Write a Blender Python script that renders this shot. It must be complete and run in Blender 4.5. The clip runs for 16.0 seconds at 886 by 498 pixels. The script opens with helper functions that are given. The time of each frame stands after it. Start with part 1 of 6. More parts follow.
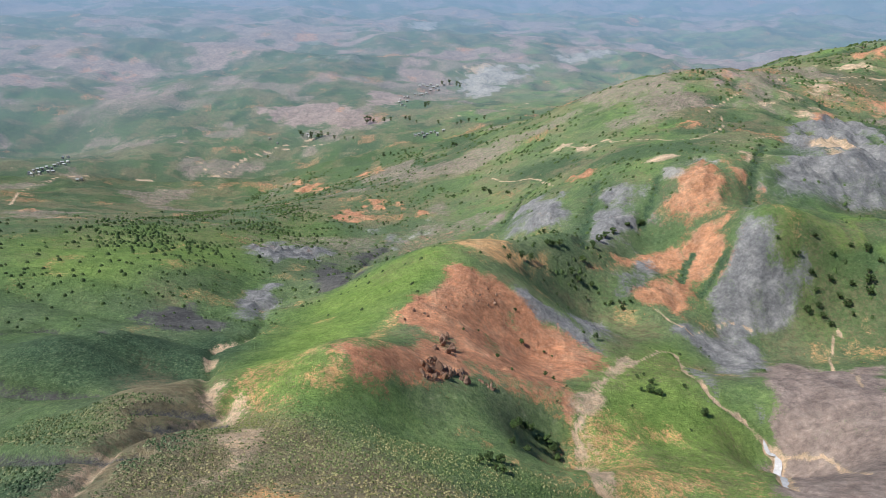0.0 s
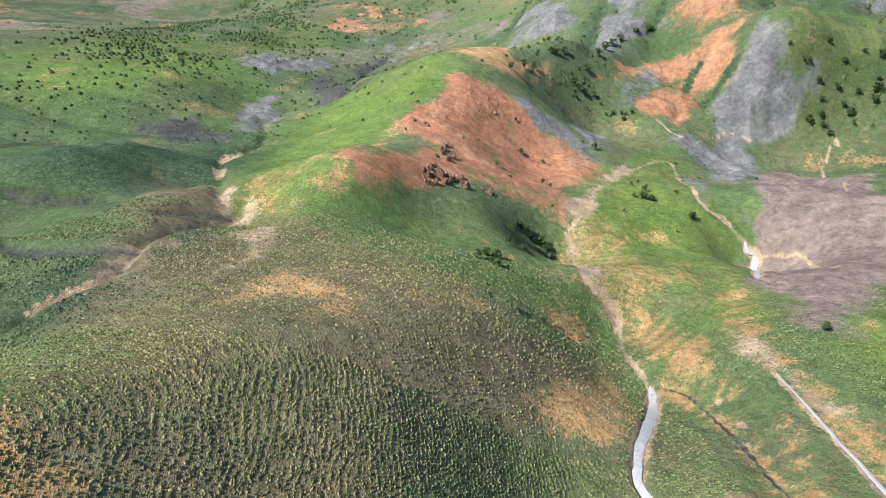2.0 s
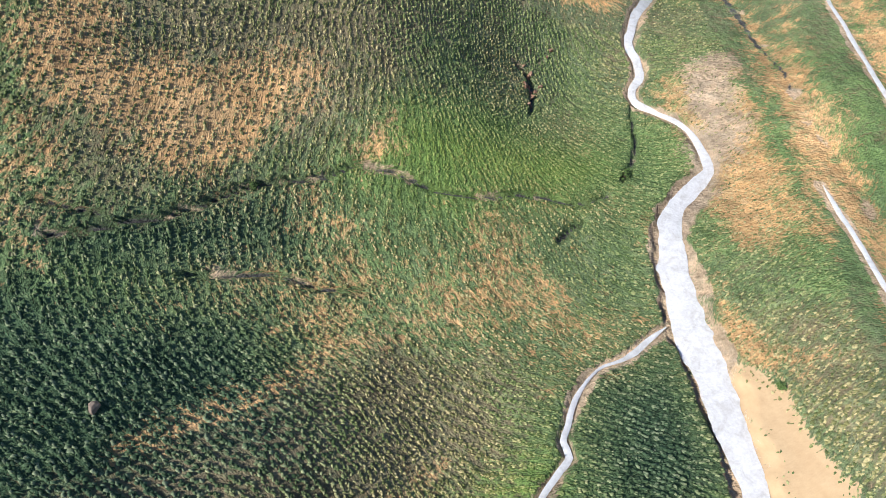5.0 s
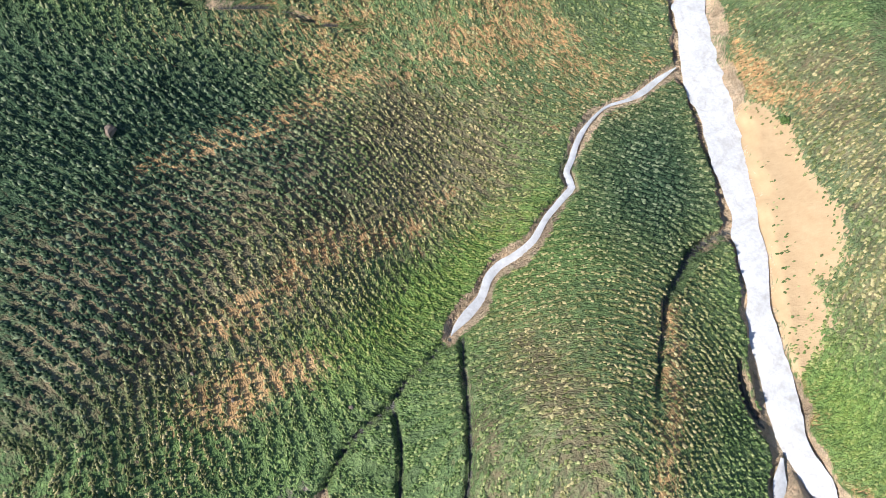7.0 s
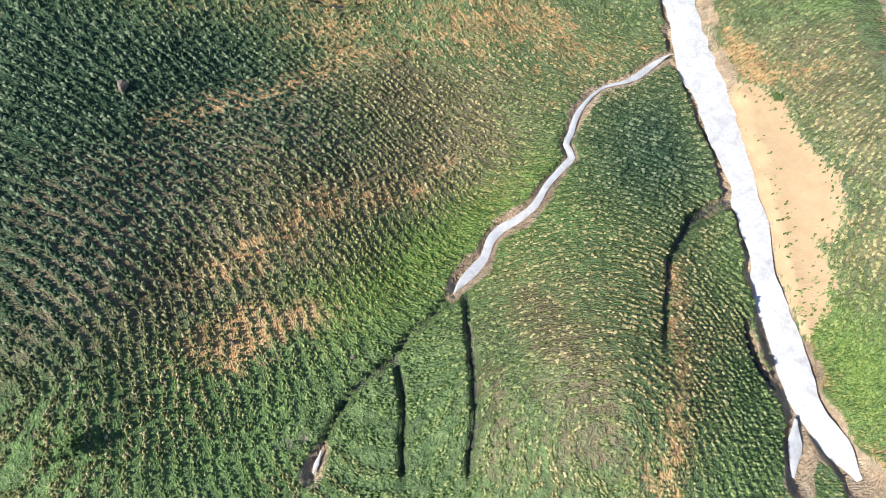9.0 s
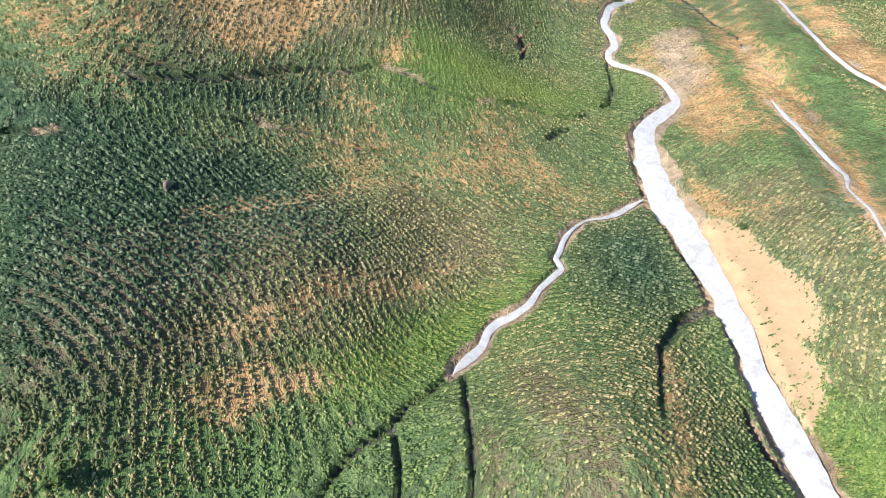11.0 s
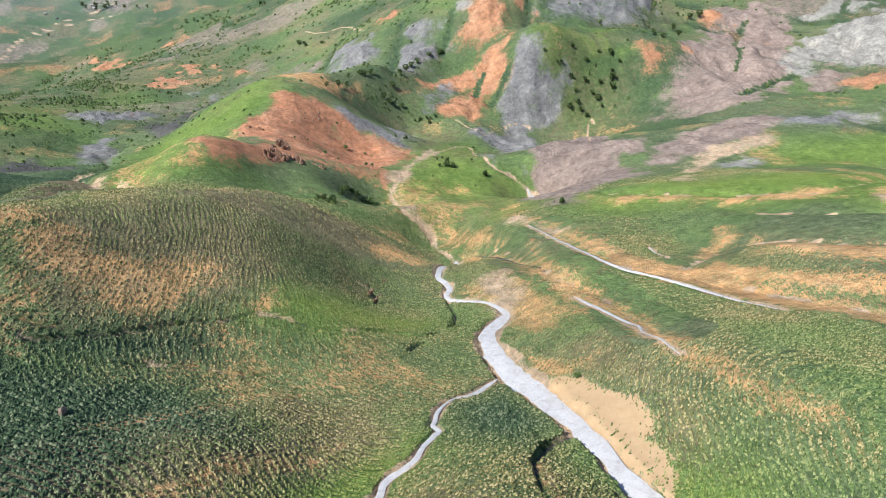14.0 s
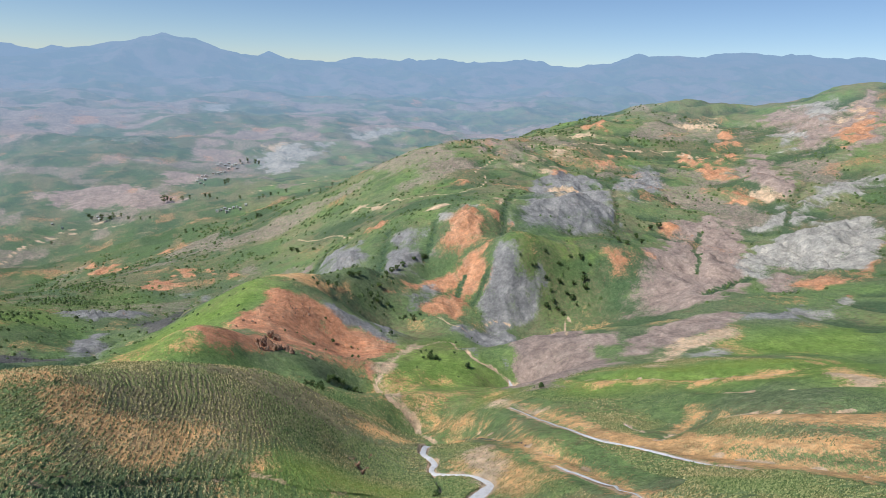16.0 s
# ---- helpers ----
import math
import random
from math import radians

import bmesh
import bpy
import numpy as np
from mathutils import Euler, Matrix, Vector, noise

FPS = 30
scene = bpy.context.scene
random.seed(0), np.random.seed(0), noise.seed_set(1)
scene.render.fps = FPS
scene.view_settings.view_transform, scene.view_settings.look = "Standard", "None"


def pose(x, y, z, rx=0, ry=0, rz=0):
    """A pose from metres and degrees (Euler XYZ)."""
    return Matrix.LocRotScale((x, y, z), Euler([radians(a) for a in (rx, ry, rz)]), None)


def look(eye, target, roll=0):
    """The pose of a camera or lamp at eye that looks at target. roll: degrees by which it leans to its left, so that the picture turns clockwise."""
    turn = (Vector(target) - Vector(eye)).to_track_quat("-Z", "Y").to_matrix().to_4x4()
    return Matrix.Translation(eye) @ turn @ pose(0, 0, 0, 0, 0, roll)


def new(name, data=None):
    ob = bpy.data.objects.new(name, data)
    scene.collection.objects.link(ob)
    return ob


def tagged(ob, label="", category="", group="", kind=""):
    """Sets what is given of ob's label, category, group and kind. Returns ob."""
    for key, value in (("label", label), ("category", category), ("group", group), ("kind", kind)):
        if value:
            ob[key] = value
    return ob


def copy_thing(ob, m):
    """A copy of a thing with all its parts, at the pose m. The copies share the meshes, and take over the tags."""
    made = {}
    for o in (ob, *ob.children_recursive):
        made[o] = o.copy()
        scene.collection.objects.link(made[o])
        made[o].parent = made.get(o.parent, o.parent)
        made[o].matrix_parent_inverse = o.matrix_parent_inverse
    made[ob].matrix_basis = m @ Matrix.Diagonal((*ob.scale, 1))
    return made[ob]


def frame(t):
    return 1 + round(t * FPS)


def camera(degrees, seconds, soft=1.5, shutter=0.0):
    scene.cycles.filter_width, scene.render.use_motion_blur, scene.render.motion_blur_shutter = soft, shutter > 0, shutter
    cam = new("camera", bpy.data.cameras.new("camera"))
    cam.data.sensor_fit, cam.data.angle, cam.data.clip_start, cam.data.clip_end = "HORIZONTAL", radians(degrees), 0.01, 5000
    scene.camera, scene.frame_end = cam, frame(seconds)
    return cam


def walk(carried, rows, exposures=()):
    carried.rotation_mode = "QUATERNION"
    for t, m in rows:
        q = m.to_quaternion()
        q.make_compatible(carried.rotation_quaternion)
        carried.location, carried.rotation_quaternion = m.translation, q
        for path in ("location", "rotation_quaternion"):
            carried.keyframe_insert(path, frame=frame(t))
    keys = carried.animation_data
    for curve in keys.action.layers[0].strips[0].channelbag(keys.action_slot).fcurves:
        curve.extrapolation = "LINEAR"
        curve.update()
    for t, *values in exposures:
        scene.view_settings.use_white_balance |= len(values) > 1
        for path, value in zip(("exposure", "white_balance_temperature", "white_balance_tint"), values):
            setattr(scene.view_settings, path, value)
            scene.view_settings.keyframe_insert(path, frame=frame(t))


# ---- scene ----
cam = camera(71.42, 16.0, soft=0.68)
PATH = [
    (0, -0.007, -0.006, 100.035, 66.41, -1.65, 1.00),
    (0.2, 0.047, -0.521, 100.044, 61.73, -1.61, 1.02),
    (0.4, 0.092, -1.046, 100.053, 57.71, -1.59, 1.04),
    (0.5, 0.119, -1.303, 100.063, 57.40, -1.60, 1.06),
    (1, 0.236, -2.715, 100.002, 57.42, -1.52, 1.04),
    (1.5, 0.355, -4.220, 99.958, 55.70, -1.32, 0.94),
    (2, 0.446, -5.704, 99.929, 49.65, -1.22, 0.92),
    (2.5, 0.512, -7.175, 99.963, 43.85, -1.11, 0.82),
    (3, 0.600, -8.670, 100.022, 37.82, -1.04, 0.92),
    (3.5, 0.632, -10.147, 100.082, 32.16, -0.91, 0.79),
    (4, 0.632, -11.542, 100.095, 26.48, -0.80, 0.71),
    (4.5, 0.621, -13.008, 100.140, 20.60, -0.74, 0.75),
    (5, 0.647, -14.543, 100.174, 15.37, -0.61, 0.49),
    (5.2, 0.625, -15.154, 100.177, 13.23, -0.60, 0.53),
    (7.3, 0.041, -21.545, 100.009, -3.18, -0.45, -0.29),
    (7.5, 0.002, -22.166, 100.021, -3.15, -0.48, -0.31),
    (8, -0.060, -23.823, 100.028, -2.86, -0.48, -0.50),
    (8.2, -0.062, -24.729, 100.045, -2.66, -0.46, -0.63),
    (10.3, 0.135, -37.758, 100.580, 16.62, -0.09, -0.11),
    (10.5, 0.134, -39.045, 100.617, 17.70, -0.09, -0.19),
    (11, 0.098, -42.200, 100.730, 25.46, -0.26, 0.08),
    (11.5, 0.055, -45.212, 100.821, 33.23, -0.38, 0.22),
    (12, 0.023, -48.258, 100.888, 42.69, -0.61, 0.37),
    (12.5, 0.052, -51.479, 100.844, 45.64, -0.79, 0.57),
    (13, -0.033, -54.585, 100.905, 49.32, -1.06, -3.96),
    (13.5, -0.565, -57.583, 100.936, 52.35, -1.50, -12.02),
    (14, -1.378, -60.623, 100.964, 55.12, -1.72, -15.81),
    (14.5, -2.320, -63.636, 100.929, 57.42, -1.94, -17.35),
    (15, -3.338, -66.624, 100.894, 57.43, -1.94, -17.41),
    (15.5, -4.371, -69.595, 100.968, 64.84, -2.08, -17.34),
    (16, -5.424, -72.618, 100.969, 74.08, -2.40, -17.27)]
walk(cam, [(t, pose(x, y, z, rx, ry, rz)) for t, x, y, z, rx, ry, rz in PATH],
     exposures=[(0, -0.12), (0.5, 0.02), (2, 0.25), (3.5, 0.33), (5, 0.36), (8, 0.42), (11, 0.46), (12.5, 0.30), (14.5, 0.15), (15.2, 0.06), (16, -0.14)])

# ---- world, sun ----
SUN_FROM = Vector((-0.70, -0.16, 0.82)).normalized()
world = bpy.data.worlds.new("world")
scene.world = world
world.use_nodes = True
wn = world.node_tree.nodes
sky = wn.new("ShaderNodeTexSky")
sky.sky_type, sky.sun_disc = "NISHITA", False
sky.sun_elevation = math.asin(SUN_FROM.z)
sky.sun_rotation = math.atan2(SUN_FROM.x, SUN_FROM.y)
sky.altitude, sky.air_density, sky.dust_density, sky.ozone_density = 2000, 0.85, 0.5, 4.0
world.node_tree.links.new(sky.outputs[0], wn["Background"].inputs[0])
wn["Background"].inputs[1].default_value = 0.115
sun = new("sun", bpy.data.lights.new("sun", "SUN"))
sun.data.energy, sun.data.angle, sun.data.color = 5.0, radians(0.5), (1.0, 0.965, 0.90)
sun.matrix_world = look(SUN_FROM * 900, (0, 0, 0))

# ---- lie of the land: rounded hills and hollows (x, y, radius, height) on one long fall ----
MEADOW = [(-3.2, -34.8, 16.0, -6.1), (15.9, -32.3, 16.0, 5.5), (-16.2, -31.7, 16.0, 3.8), (-8.2, -22.7, 16.0, 1.6), (6.7, -17.5, 16.0, -2.9), (29.0, -40.2, 16.0, -6.9), (-27.0, -25.7, 16.0, 1.8), (-5.7, -7.2, 16.0, -1.9), (28.3, -21.4, 16.0, -5.0), (-32.1, -16.4, 16.0, 2.2), (24.7, -4.1, 26.2, -3.5), (43.1, -32.6, 16.0, 3.8), (24.8, -3.7, 16.0, -3.9), (-16.6, 6.3, 16.0, -1.1), (15.5, 9.7, 16.0, -2.6), (48.8, -13.8, 16.0, 1.8), (-42.7, 4.8, 16.0, 2.1), (60.8, -27.1, 16.0, -0.4), (34.6, 15.2, 16.0, -6.6), (50.8, 1.6, 16.0, -3.7)]
NEAR_SLOPE = [(12.3, 26.8, 16.0, -6.2), (-0.4, 28.2, 16.0, 3.2), (46.2, 10.5, 16.0, 2.7), (-46.4, 16.0, 16.0, 4.5), (-46.4, 16.0, 16.0, 4.5), (-36.6, 23.4, 16.0, 3.1), (67.2, -4.2, 13.0, -0.9), (-27.9, 30.9, 22.8, 7.8), (-18.3, 42.3, 13.0, 3.1), (-32.8, 45.3, 13.0, 1.1), (-47.1, 41.8, 15.1, 1.2), (68.6, 24.9, 28.3, -1.3), (68.6, 24.9, 13.0, -2.2), (49.3, 41.9, 13.0, -2.4), (-7.7, 57.1, 15.6, 3.6), (84.0, 31.1, 13.0, -4.3), (-44.1, 63.1, 17.9, 1.9), (41.3, 66.4, 13.0, -7.1), (52.3, 66.9, 13.0, 3.0), (-62.1, 73.4, 20.7, 2.3)]
NEAR_HILL = [(-48.2, 83.5, 13.0, -0.9), (61.3, 79.7, 13.0, 1.8), (86.1, 64.8, 13.0, -3.7), (40.3, 93.2, 13.0, -5.2), (40.3, 93.2, 41.8, -10.0), (44.8, 102.4, 13.4, -13.7), (-45.5, 102.6, 13.5, -7.2), (-17.1, 109.8, 13.6, -5.7), (132.9, 34.1, 45.6, 6.3), (42.4, 106.1, 13.7, 14.4), (-2.0, 114.2, 13.9, -5.2), (-20.7, 117.5, 14.3, 8.4), (-79.5, 100.6, 14.5, -4.7), (33.0, 128.4, 15.4, -14.5), (-23.6, 136.6, 16.0, 5.3), (-90.8, 116.5, 16.3, 0.5), (-113.8, 106.6, 111.3, 15.6), (-113.8, 106.6, 16.7, -9.1), (-70.9, 133.8, 16.9, -4.0), (76.6, 135.5, 17.2, 5.1)]
SPUR = [(68.9, 138.8, 17.2, -7.8), (107.7, 121.3, 17.5, 5.5), (-34.9, 155.5, 17.9, -2.7), (148.2, 106.9, 125.2, -20.6), (103.2, 144.1, 19.0, -18.7), (-106.5, 151.1, 19.7, 9.6), (188.5, 80.1, 20.1, 4.3), (-69.3, 180.8, 37.0, -4.7), (30.5, 192.7, 21.1, -10.6), (-7.9, 200.0, 38.4, 10.8), (201.1, 127.0, 23.5, 3.5), (108.4, 205.0, 24.1, -5.3), (157.1, 203.7, 26.1, -3.9), (41.4, 254.1, 26.7, -10.8), (17.1, 256.6, 47.5, 24.1), (75.3, 257.0, 91.9, -15.5), (75.3, 257.0, 27.6, -18.3), (-89.5, 268.1, 51.3, -24.8), (-161.1, 241.1, 51.8, 7.1), (-120.9, 263.6, 29.4, 10.0)]
RED_HILL = [(32.5, 285.4, 29.4, 5.3), (103.6, 270.5, 29.5, 2.2), (191.2, 228.3, 52.7, -19.0), (75.2, 288.5, 30.3, -13.3), (235.2, 208.5, 54.7, -9.2), (63.7, 306, 31.7, 21.6), (-61.1, 313, 32.3, -3.2), (164.7, 303, 34.2, 24.8), (111.6, 331, 34.9, -12.0), (290.8, 225.2, 35.4, -8.4), (206.0, 307, 36.3, 7.5), (337, 187.6, 65.1, -6.4), (239.6, 292.9, 36.9, 12.6), (-234.0, 324, 129.9, 7.4), (186.6, 356, 39.4, 19.8), (-121.7, 401, 137.2, -6.5)]
GREY_HILL = [(367, 271.9, 144.6, -14.5), (-27.4, 487, 158.3, -23.0), (483, 561, 231.3, 3.2), (193.0, 754, 130.7, 6.0)]
FAR_SLOPE = [(43.0, 826, 138.7, 7.8), (-328, 927, 306, -23.0), (848, 698, 337, 24.4), (-193.5, 1163, 366, -9.4), (597, 1023, 366, 51.2), (817, 998, 118.9, 22.3), (925, 905, 794, 62.1), (1038, 861, 219.9, 24.7), (1038, 861, 412, 42.6), (1098, 789, 123.8, 47.0), (1098, 789, 413, 42.3), (-765, 1172, 430, -35.6)]
DISTANCE = [(-765, 1172, 860, -33.8), (-765, 1172, 129.0, -33.4), (330, 1389, 132.0, -9.9), (238.8, 1610, 500, -22.2), (39.3, 1627, 266.8, -17.9), (-212.9, 1917, 590, 15.9), (687, 2846, 890, -19.3), (1916, 2853, 1041, -22.7), (-405, 4108, 375, 26.9), (-430, 4407, 402, 33.9), (3574, 2973, 1402, 36.5), (1353, 4583, 2890, 39.6), (2285, 4202, 1446, 35.1), (3225, 3545, 1447, 37.9), (3798, 2937, 1448, 38.2), (3798, 2937, 772, 38.5)]
RANGE = [(-415, 4208, 300, 75), (-486, 3999, 400, 20), (-85, 4127, 350, 15), (226, 4271, 300, 18), (-948, 4123, 400, 12), (2588, 3727, 600, 22), (3248, 3179, 700, 30)]
CRESTS = [(162, 304, 24, 10), (181, 301, 26, 8), (202, 299, 28, 8), (238, 294, 28, 7), (182, 350, 28, -12), (-9, 189, 20, 3), (811, 990, 120, 20)]
BLUFFS = [(265, 407, 34, 15), (392, 481, 26, 9), (151, 353, 26, 12), (58, 398, 17, 8), (68, 379, 15, 7), (98, 344, 18, 10), (156, 285, 22, 8), (142, 300, 18, -5), (310, 279, 16, 7), (330, 274, 14, -6), (276, 258, 12, -5), (425, 288, 30, 12), (400, 285, 12, -7), (539, 477, 35, 14)]
HILLS = BLUFFS + MEADOW + NEAR_SLOPE + NEAR_HILL + SPUR + RED_HILL + GREY_HILL + FAR_SLOPE + DISTANCE + RANGE + CRESTS
LIFT_A = [(24.2, -43.2, 8, 0.7), (17.4, -39, 8, 1.1), (-13.7, -37.4, 8, -0.5), (9.9, -36.2, 8, 2.5), (-27.3, -45.7, 8, 0.2), (2, -35, 8, 1.8), (-6, -35.4, 8, 0.9), (2.3, -28.3, 9.4, -1.6), (11.6, -29.7, 9.4, 0.3), (-31.9, -40.8, 9.4, 0.7), (-16, -31, 9.4, -0.2), (28.3, -37.7, 9.4, -0.2), (-24.5, -35.1, 9.4, 1.2), (41.1, -38.9, 11, -0.4), (-8.2, -20.9, 11, 1.7), (-18.8, -23.6, 11, -1.4), (33.1, -31.4, 11, -1.3), (-28.6, -28.3, 11, 0.5), (-37.3, -34.9, 11, 0.5), (2.7, -20.3, 11, -1)]
LIFT_B = [(13.5, -21.9, 11, 0.3), (-33.5, -20.4, 12.8, 1), (15.8, -12.9, 12.8, 1.3), (38.8, -24, 12.8, 0.8), (27.9, -17.3, 12.8, 0.5), (-22, -14.8, 12.8, -0.9), (-43.7, -28.1, 12.8, 0.5), (18.5, -2.4, 15, -0.9), (-51.1, -20.2, 15, 0.3), (-11.2, -0.9, 15, -0.6), (-25.7, -4.6, 15, -0.3), (56.3, -25.5, 15, 0.3), (3.7, -0.1, 15, -0.6), (45.4, -15.3, 15, 1.2), (-13.1, 11.7, 17.5, -0.5), (53.1, -5.2, 17.5, 0.4), (38.1, 4, 17.5, 2.7), (-45.8, -0.2, 17.5, -0.3), (4.4, 12.6, 17.5, 1.2), (-30.1, 7.4, 17.5, 2.5)]
LIFT_C = [(21.7, 10, 17.5, 2.6), (-59.8, -10.8, 17.5, 0.4), (25.4, 24.4, 20.5, -0.8), (44.6, 17.4, 20.5, -0.7), (-53.6, 12.5, 20.5, -3), (62.1, 6.7, 20.5, -1.7), (-35.2, 21.4, 20.5, 0.4), (5.1, 27.5, 20.5, -1), (-15.3, 26.5, 20.5, -0.6), (-62.7, 27.3, 24, -2.9), (-81.8, 12.8, 24, -0.3), (104.1, -15.3, 24, 0.7), (29.7, 41.3, 24, -5.4), (90.2, 4.2, 24, 1.8), (-17.9, 43.7, 24, -0.6), (52.2, 33.1, 24, 3.8), (6, 44.9, 24, 1.9), (-41.2, 37.8, 24, -0.7), (72.7, 20.6, 24, 0.8), (-73.4, 44.7, 28.1, -0.5)]
LIFT_D = [(-48.2, 56.9, 28.1, 3.3), (121.8, -5.1, 28.1, 0.9), (105.5, 17.7, 28.1, 2.2), (85, 36.8, 28.1, -2.2), (34.7, 61.1, 28.1, -5.7), (7, 65.3, 28.1, 4.8), (-21, 63.9, 28.1, -1), (61.1, 51.5, 28.1, 1.4), (40.7, 84.2, 24.7, -2), (16.4, 88.5, 24.7, -1.9), (-78.8, 69.2, 24.7, -6.8), (85.9, 65.1, 24.7, 2.9), (-99.5, 55.8, 24.7, -0.9), (105.9, 50.7, 24.7, -1.7), (64, 76.4, 24.7, 0.4), (-56.4, 79.4, 24.7, -3.2), (123.5, 33.5, 24.7, 0.4), (-38.2, 113.4, 28.8, -1.4), (-65.9, 105.6, 28.8, 4.6), (-92.2, 93.7, 28.8, -4.7)]
LIFT_E = [(100.5, 88.9, 28.8, 5), (47.6, 111.3, 28.8, 0.8), (74.9, 102.1, 28.8, -1.3), (144.5, 51.9, 28.8, 1.8), (-116.4, 78.1, 28.8, -0.9), (-77.1, 136.3, 33.7, -8), (22.5, 148.8, 33.7, -2.1), (189.3, 46.5, 33.7, -2.1), (-136.1, 104.1, 33.7, -1.8), (87.6, 132.2, 33.7, -6.2), (-107.9, 122.4, 33.7, -12.3), (169, 73.5, 33.7, 1.3), (144.9, 97.1, 33.7, 3.9), (-11.2, 149.7, 33.7, 5.1), (117.6, 116.8, 33.7, -4.6), (-44.7, 145.5, 33.7, -2.4), (55.7, 143, 33.7, -2.2), (197.7, 98.7, 39.5, -4), (-90.3, 172.2, 39.5, -1.4), (65.1, 180, 39.5, -3.2)]
LIFT_F = [(102.5, 167.4, 39.5, 2), (-159.3, 134.5, 39.5, -1.1), (221.5, 67.2, 39.5, -4.9), (26.3, 186.9, 39.5, -2.3), (169.6, 126.3, 39.5, 0.5), (-126.2, 156, 39.5, -6), (137.6, 149.4, 39.5, 1.7), (-13.2, 187.9, 39.5, -8.1), (-52.3, 183, 39.5, -1.7), (-147.6, 195.2, 46.2, -12.3), (119.9, 208.6, 46.2, -1.5), (259.1, 91.4, 46.2, -2.5), (30.7, 231.4, 46.2, 4.5), (161, 187.5, 46.2, 4.4), (-61.2, 226.8, 46.2, -9.2), (231.4, 128.2, 46.2, -1.9), (-105.6, 214.3, 46.2, -3.7), (76.2, 223.4, 46.2, -5.9), (-15.4, 232.6, 46.2, -1.2), (-186.4, 170.2, 46.2, -4.1)]
LIFT_G = [(-218, 211.8, 54, -1.9), (-18, 284.8, 54, 5.3), (-71.6, 278.1, 54, 14.3), (-172.7, 241.2, 54, -4.3), (89.1, 274.1, 54, 14.8), (232.1, 200.6, 54, 7.4), (270.7, 162.8, 54, -2.1), (188.3, 232.2, 54, 2.9), (303, 119.7, 54, -6.7), (140.3, 256.9, 54, -19.7), (-83.7, 338, 63.2, 1.2), (42.1, 344, 63.2, -7.9), (104.3, 333, 63.2, 4.3), (-21.1, 346, 63.2, -13.7), (-144.5, 321, 63.2, -0.8), (220.3, 284.4, 63.2, -10.7), (355, 152.8, 63.2, -2.5), (271.6, 247.4, 63.2, 6.9), (164.2, 313, 63.2, -25.6), (49.2, 416, 103.6, -3.6)]
LIFT_H = [(-54.1, 415, 103.6, -5.6), (245.1, 353, 103.6, 1.1), (-155.1, 393, 103.6, 1.8), (150.5, 395, 103.6, 28.9), (185.1, 503, 127.4, 22.3), (60.6, 529, 127.4, 7.1), (301, 452, 127.4, 8.6), (405, 377, 127.4, -7.7), (498, 481, 156.7, 2.5), (371, 572, 156.7, 11.7), (227.6, 636, 156.7, 19.5), (-234.7, 633, 156.7, -1.2), (-81.9, 667, 156.7, 2.8), (74.5, 668, 156.7, -5), (91.6, 838, 192.7, 3.7), (-288.7, 796, 192.7, -23.9), (456, 722, 192.7, -11.2), (741, 466, 192.7, 1.6), (612, 609, 192.7, 3.3), (-464, 717, 192.7, -1.8)]
LIFT_I = [(280, 799, 192.7, 70.7), (-100.8, 837, 192.7, -3.8), (912, 591, 237.1, 46.8), (753, 766, 237.1, -50.3), (-571, 899, 237.1, -4.8), (561, 905, 237.1, 49.3), (-355, 997, 237.1, -33.7), (344, 1000, 237.1, -34.5), (-123.9, 1047, 237.1, -14.3), (112.7, 1048, 237.1, 6.9)]
HILLS += LIFT_A + LIFT_B + LIFT_C + LIFT_D + LIFT_E + LIFT_F + LIFT_G + LIFT_H + LIFT_I
PATCHES = []
PATCHES.append(('mauve', [(811, 792), (861, 798), (842, 729), (807, 622), (736, 569), (727, 602), (809, 729)]))
PATCHES.append(('mauve', [(-431, 1377), (-272, 1419), (-112.8, 1255), (-210.6, 1238), (-383, 1318)]))
PATCHES.append(('mauve', [(-203.5, 1503), (-119.9, 1510), (-104.4, 1381), (-184, 1395)]))
PATCHES.append(('orange', [(818, 628), (871, 626), (758, 539), (760, 571)]))
PATCHES.append(('orange', [(705, 2815), (882, 3045), (770, 2777)]))
PATCHES.append(('tan', [(975, 733), (964, 707), (878, 651), (848, 647)]))
PATCHES.append(('tan', [(727, 855), (764, 849), (763, 810), (732, 794)]))
PATCHES.append(('tan', [(127.2, 26.5), (125.2, 14.1), (114.9, 6.8), (116.3, 15.7)]))
PATCHES.append(('tan', [(38.7, 1785), (105.3, 1826), (117.2, 1694), (54.7, 1675)]))
PATCHES.append(('tan', [(-42.7, 55.9), (-42.5, 59), (-39.7, 53.3), (-39.8, 48.4)]))
PATCHES.append(('tan', [(34.2, 34.2), (39.6, 37.8), (41.4, 34.9), (38.9, 26), (38.3, 22.3), (34.6, 20.9), (31.4, 26.8)]))
PATCHES.append(('tan', [(61.9, 77.3), (62.1, 69.4), (62.6, 59.7), (64.1, 51.1), (60.7, 51.5), (60.1, 61.4), (60, 71.4)]))
PATCHES.append(('tan', [(-41.7, 51.5), (-42.8, 57.9), (-40.9, 55.4), (-39, 48.8)]))
PATCHES.append(('white', [(929, 806), (955, 768), (881, 693), (827, 657), (879, 728)]))
PATCHES.append(('white', [(24.7, 1679), (59.9, 1787), (127.9, 1834), (191.7, 1701), (133.3, 1638), (63.9, 1455)]))
PATCHES.append(('white', [(194.3, 1825), (241.3, 1835), (202.4, 1701)]))
PATCHES.append(('white', [(301, 1926), (404, 2009), (523, 2005), (355, 1876)]))
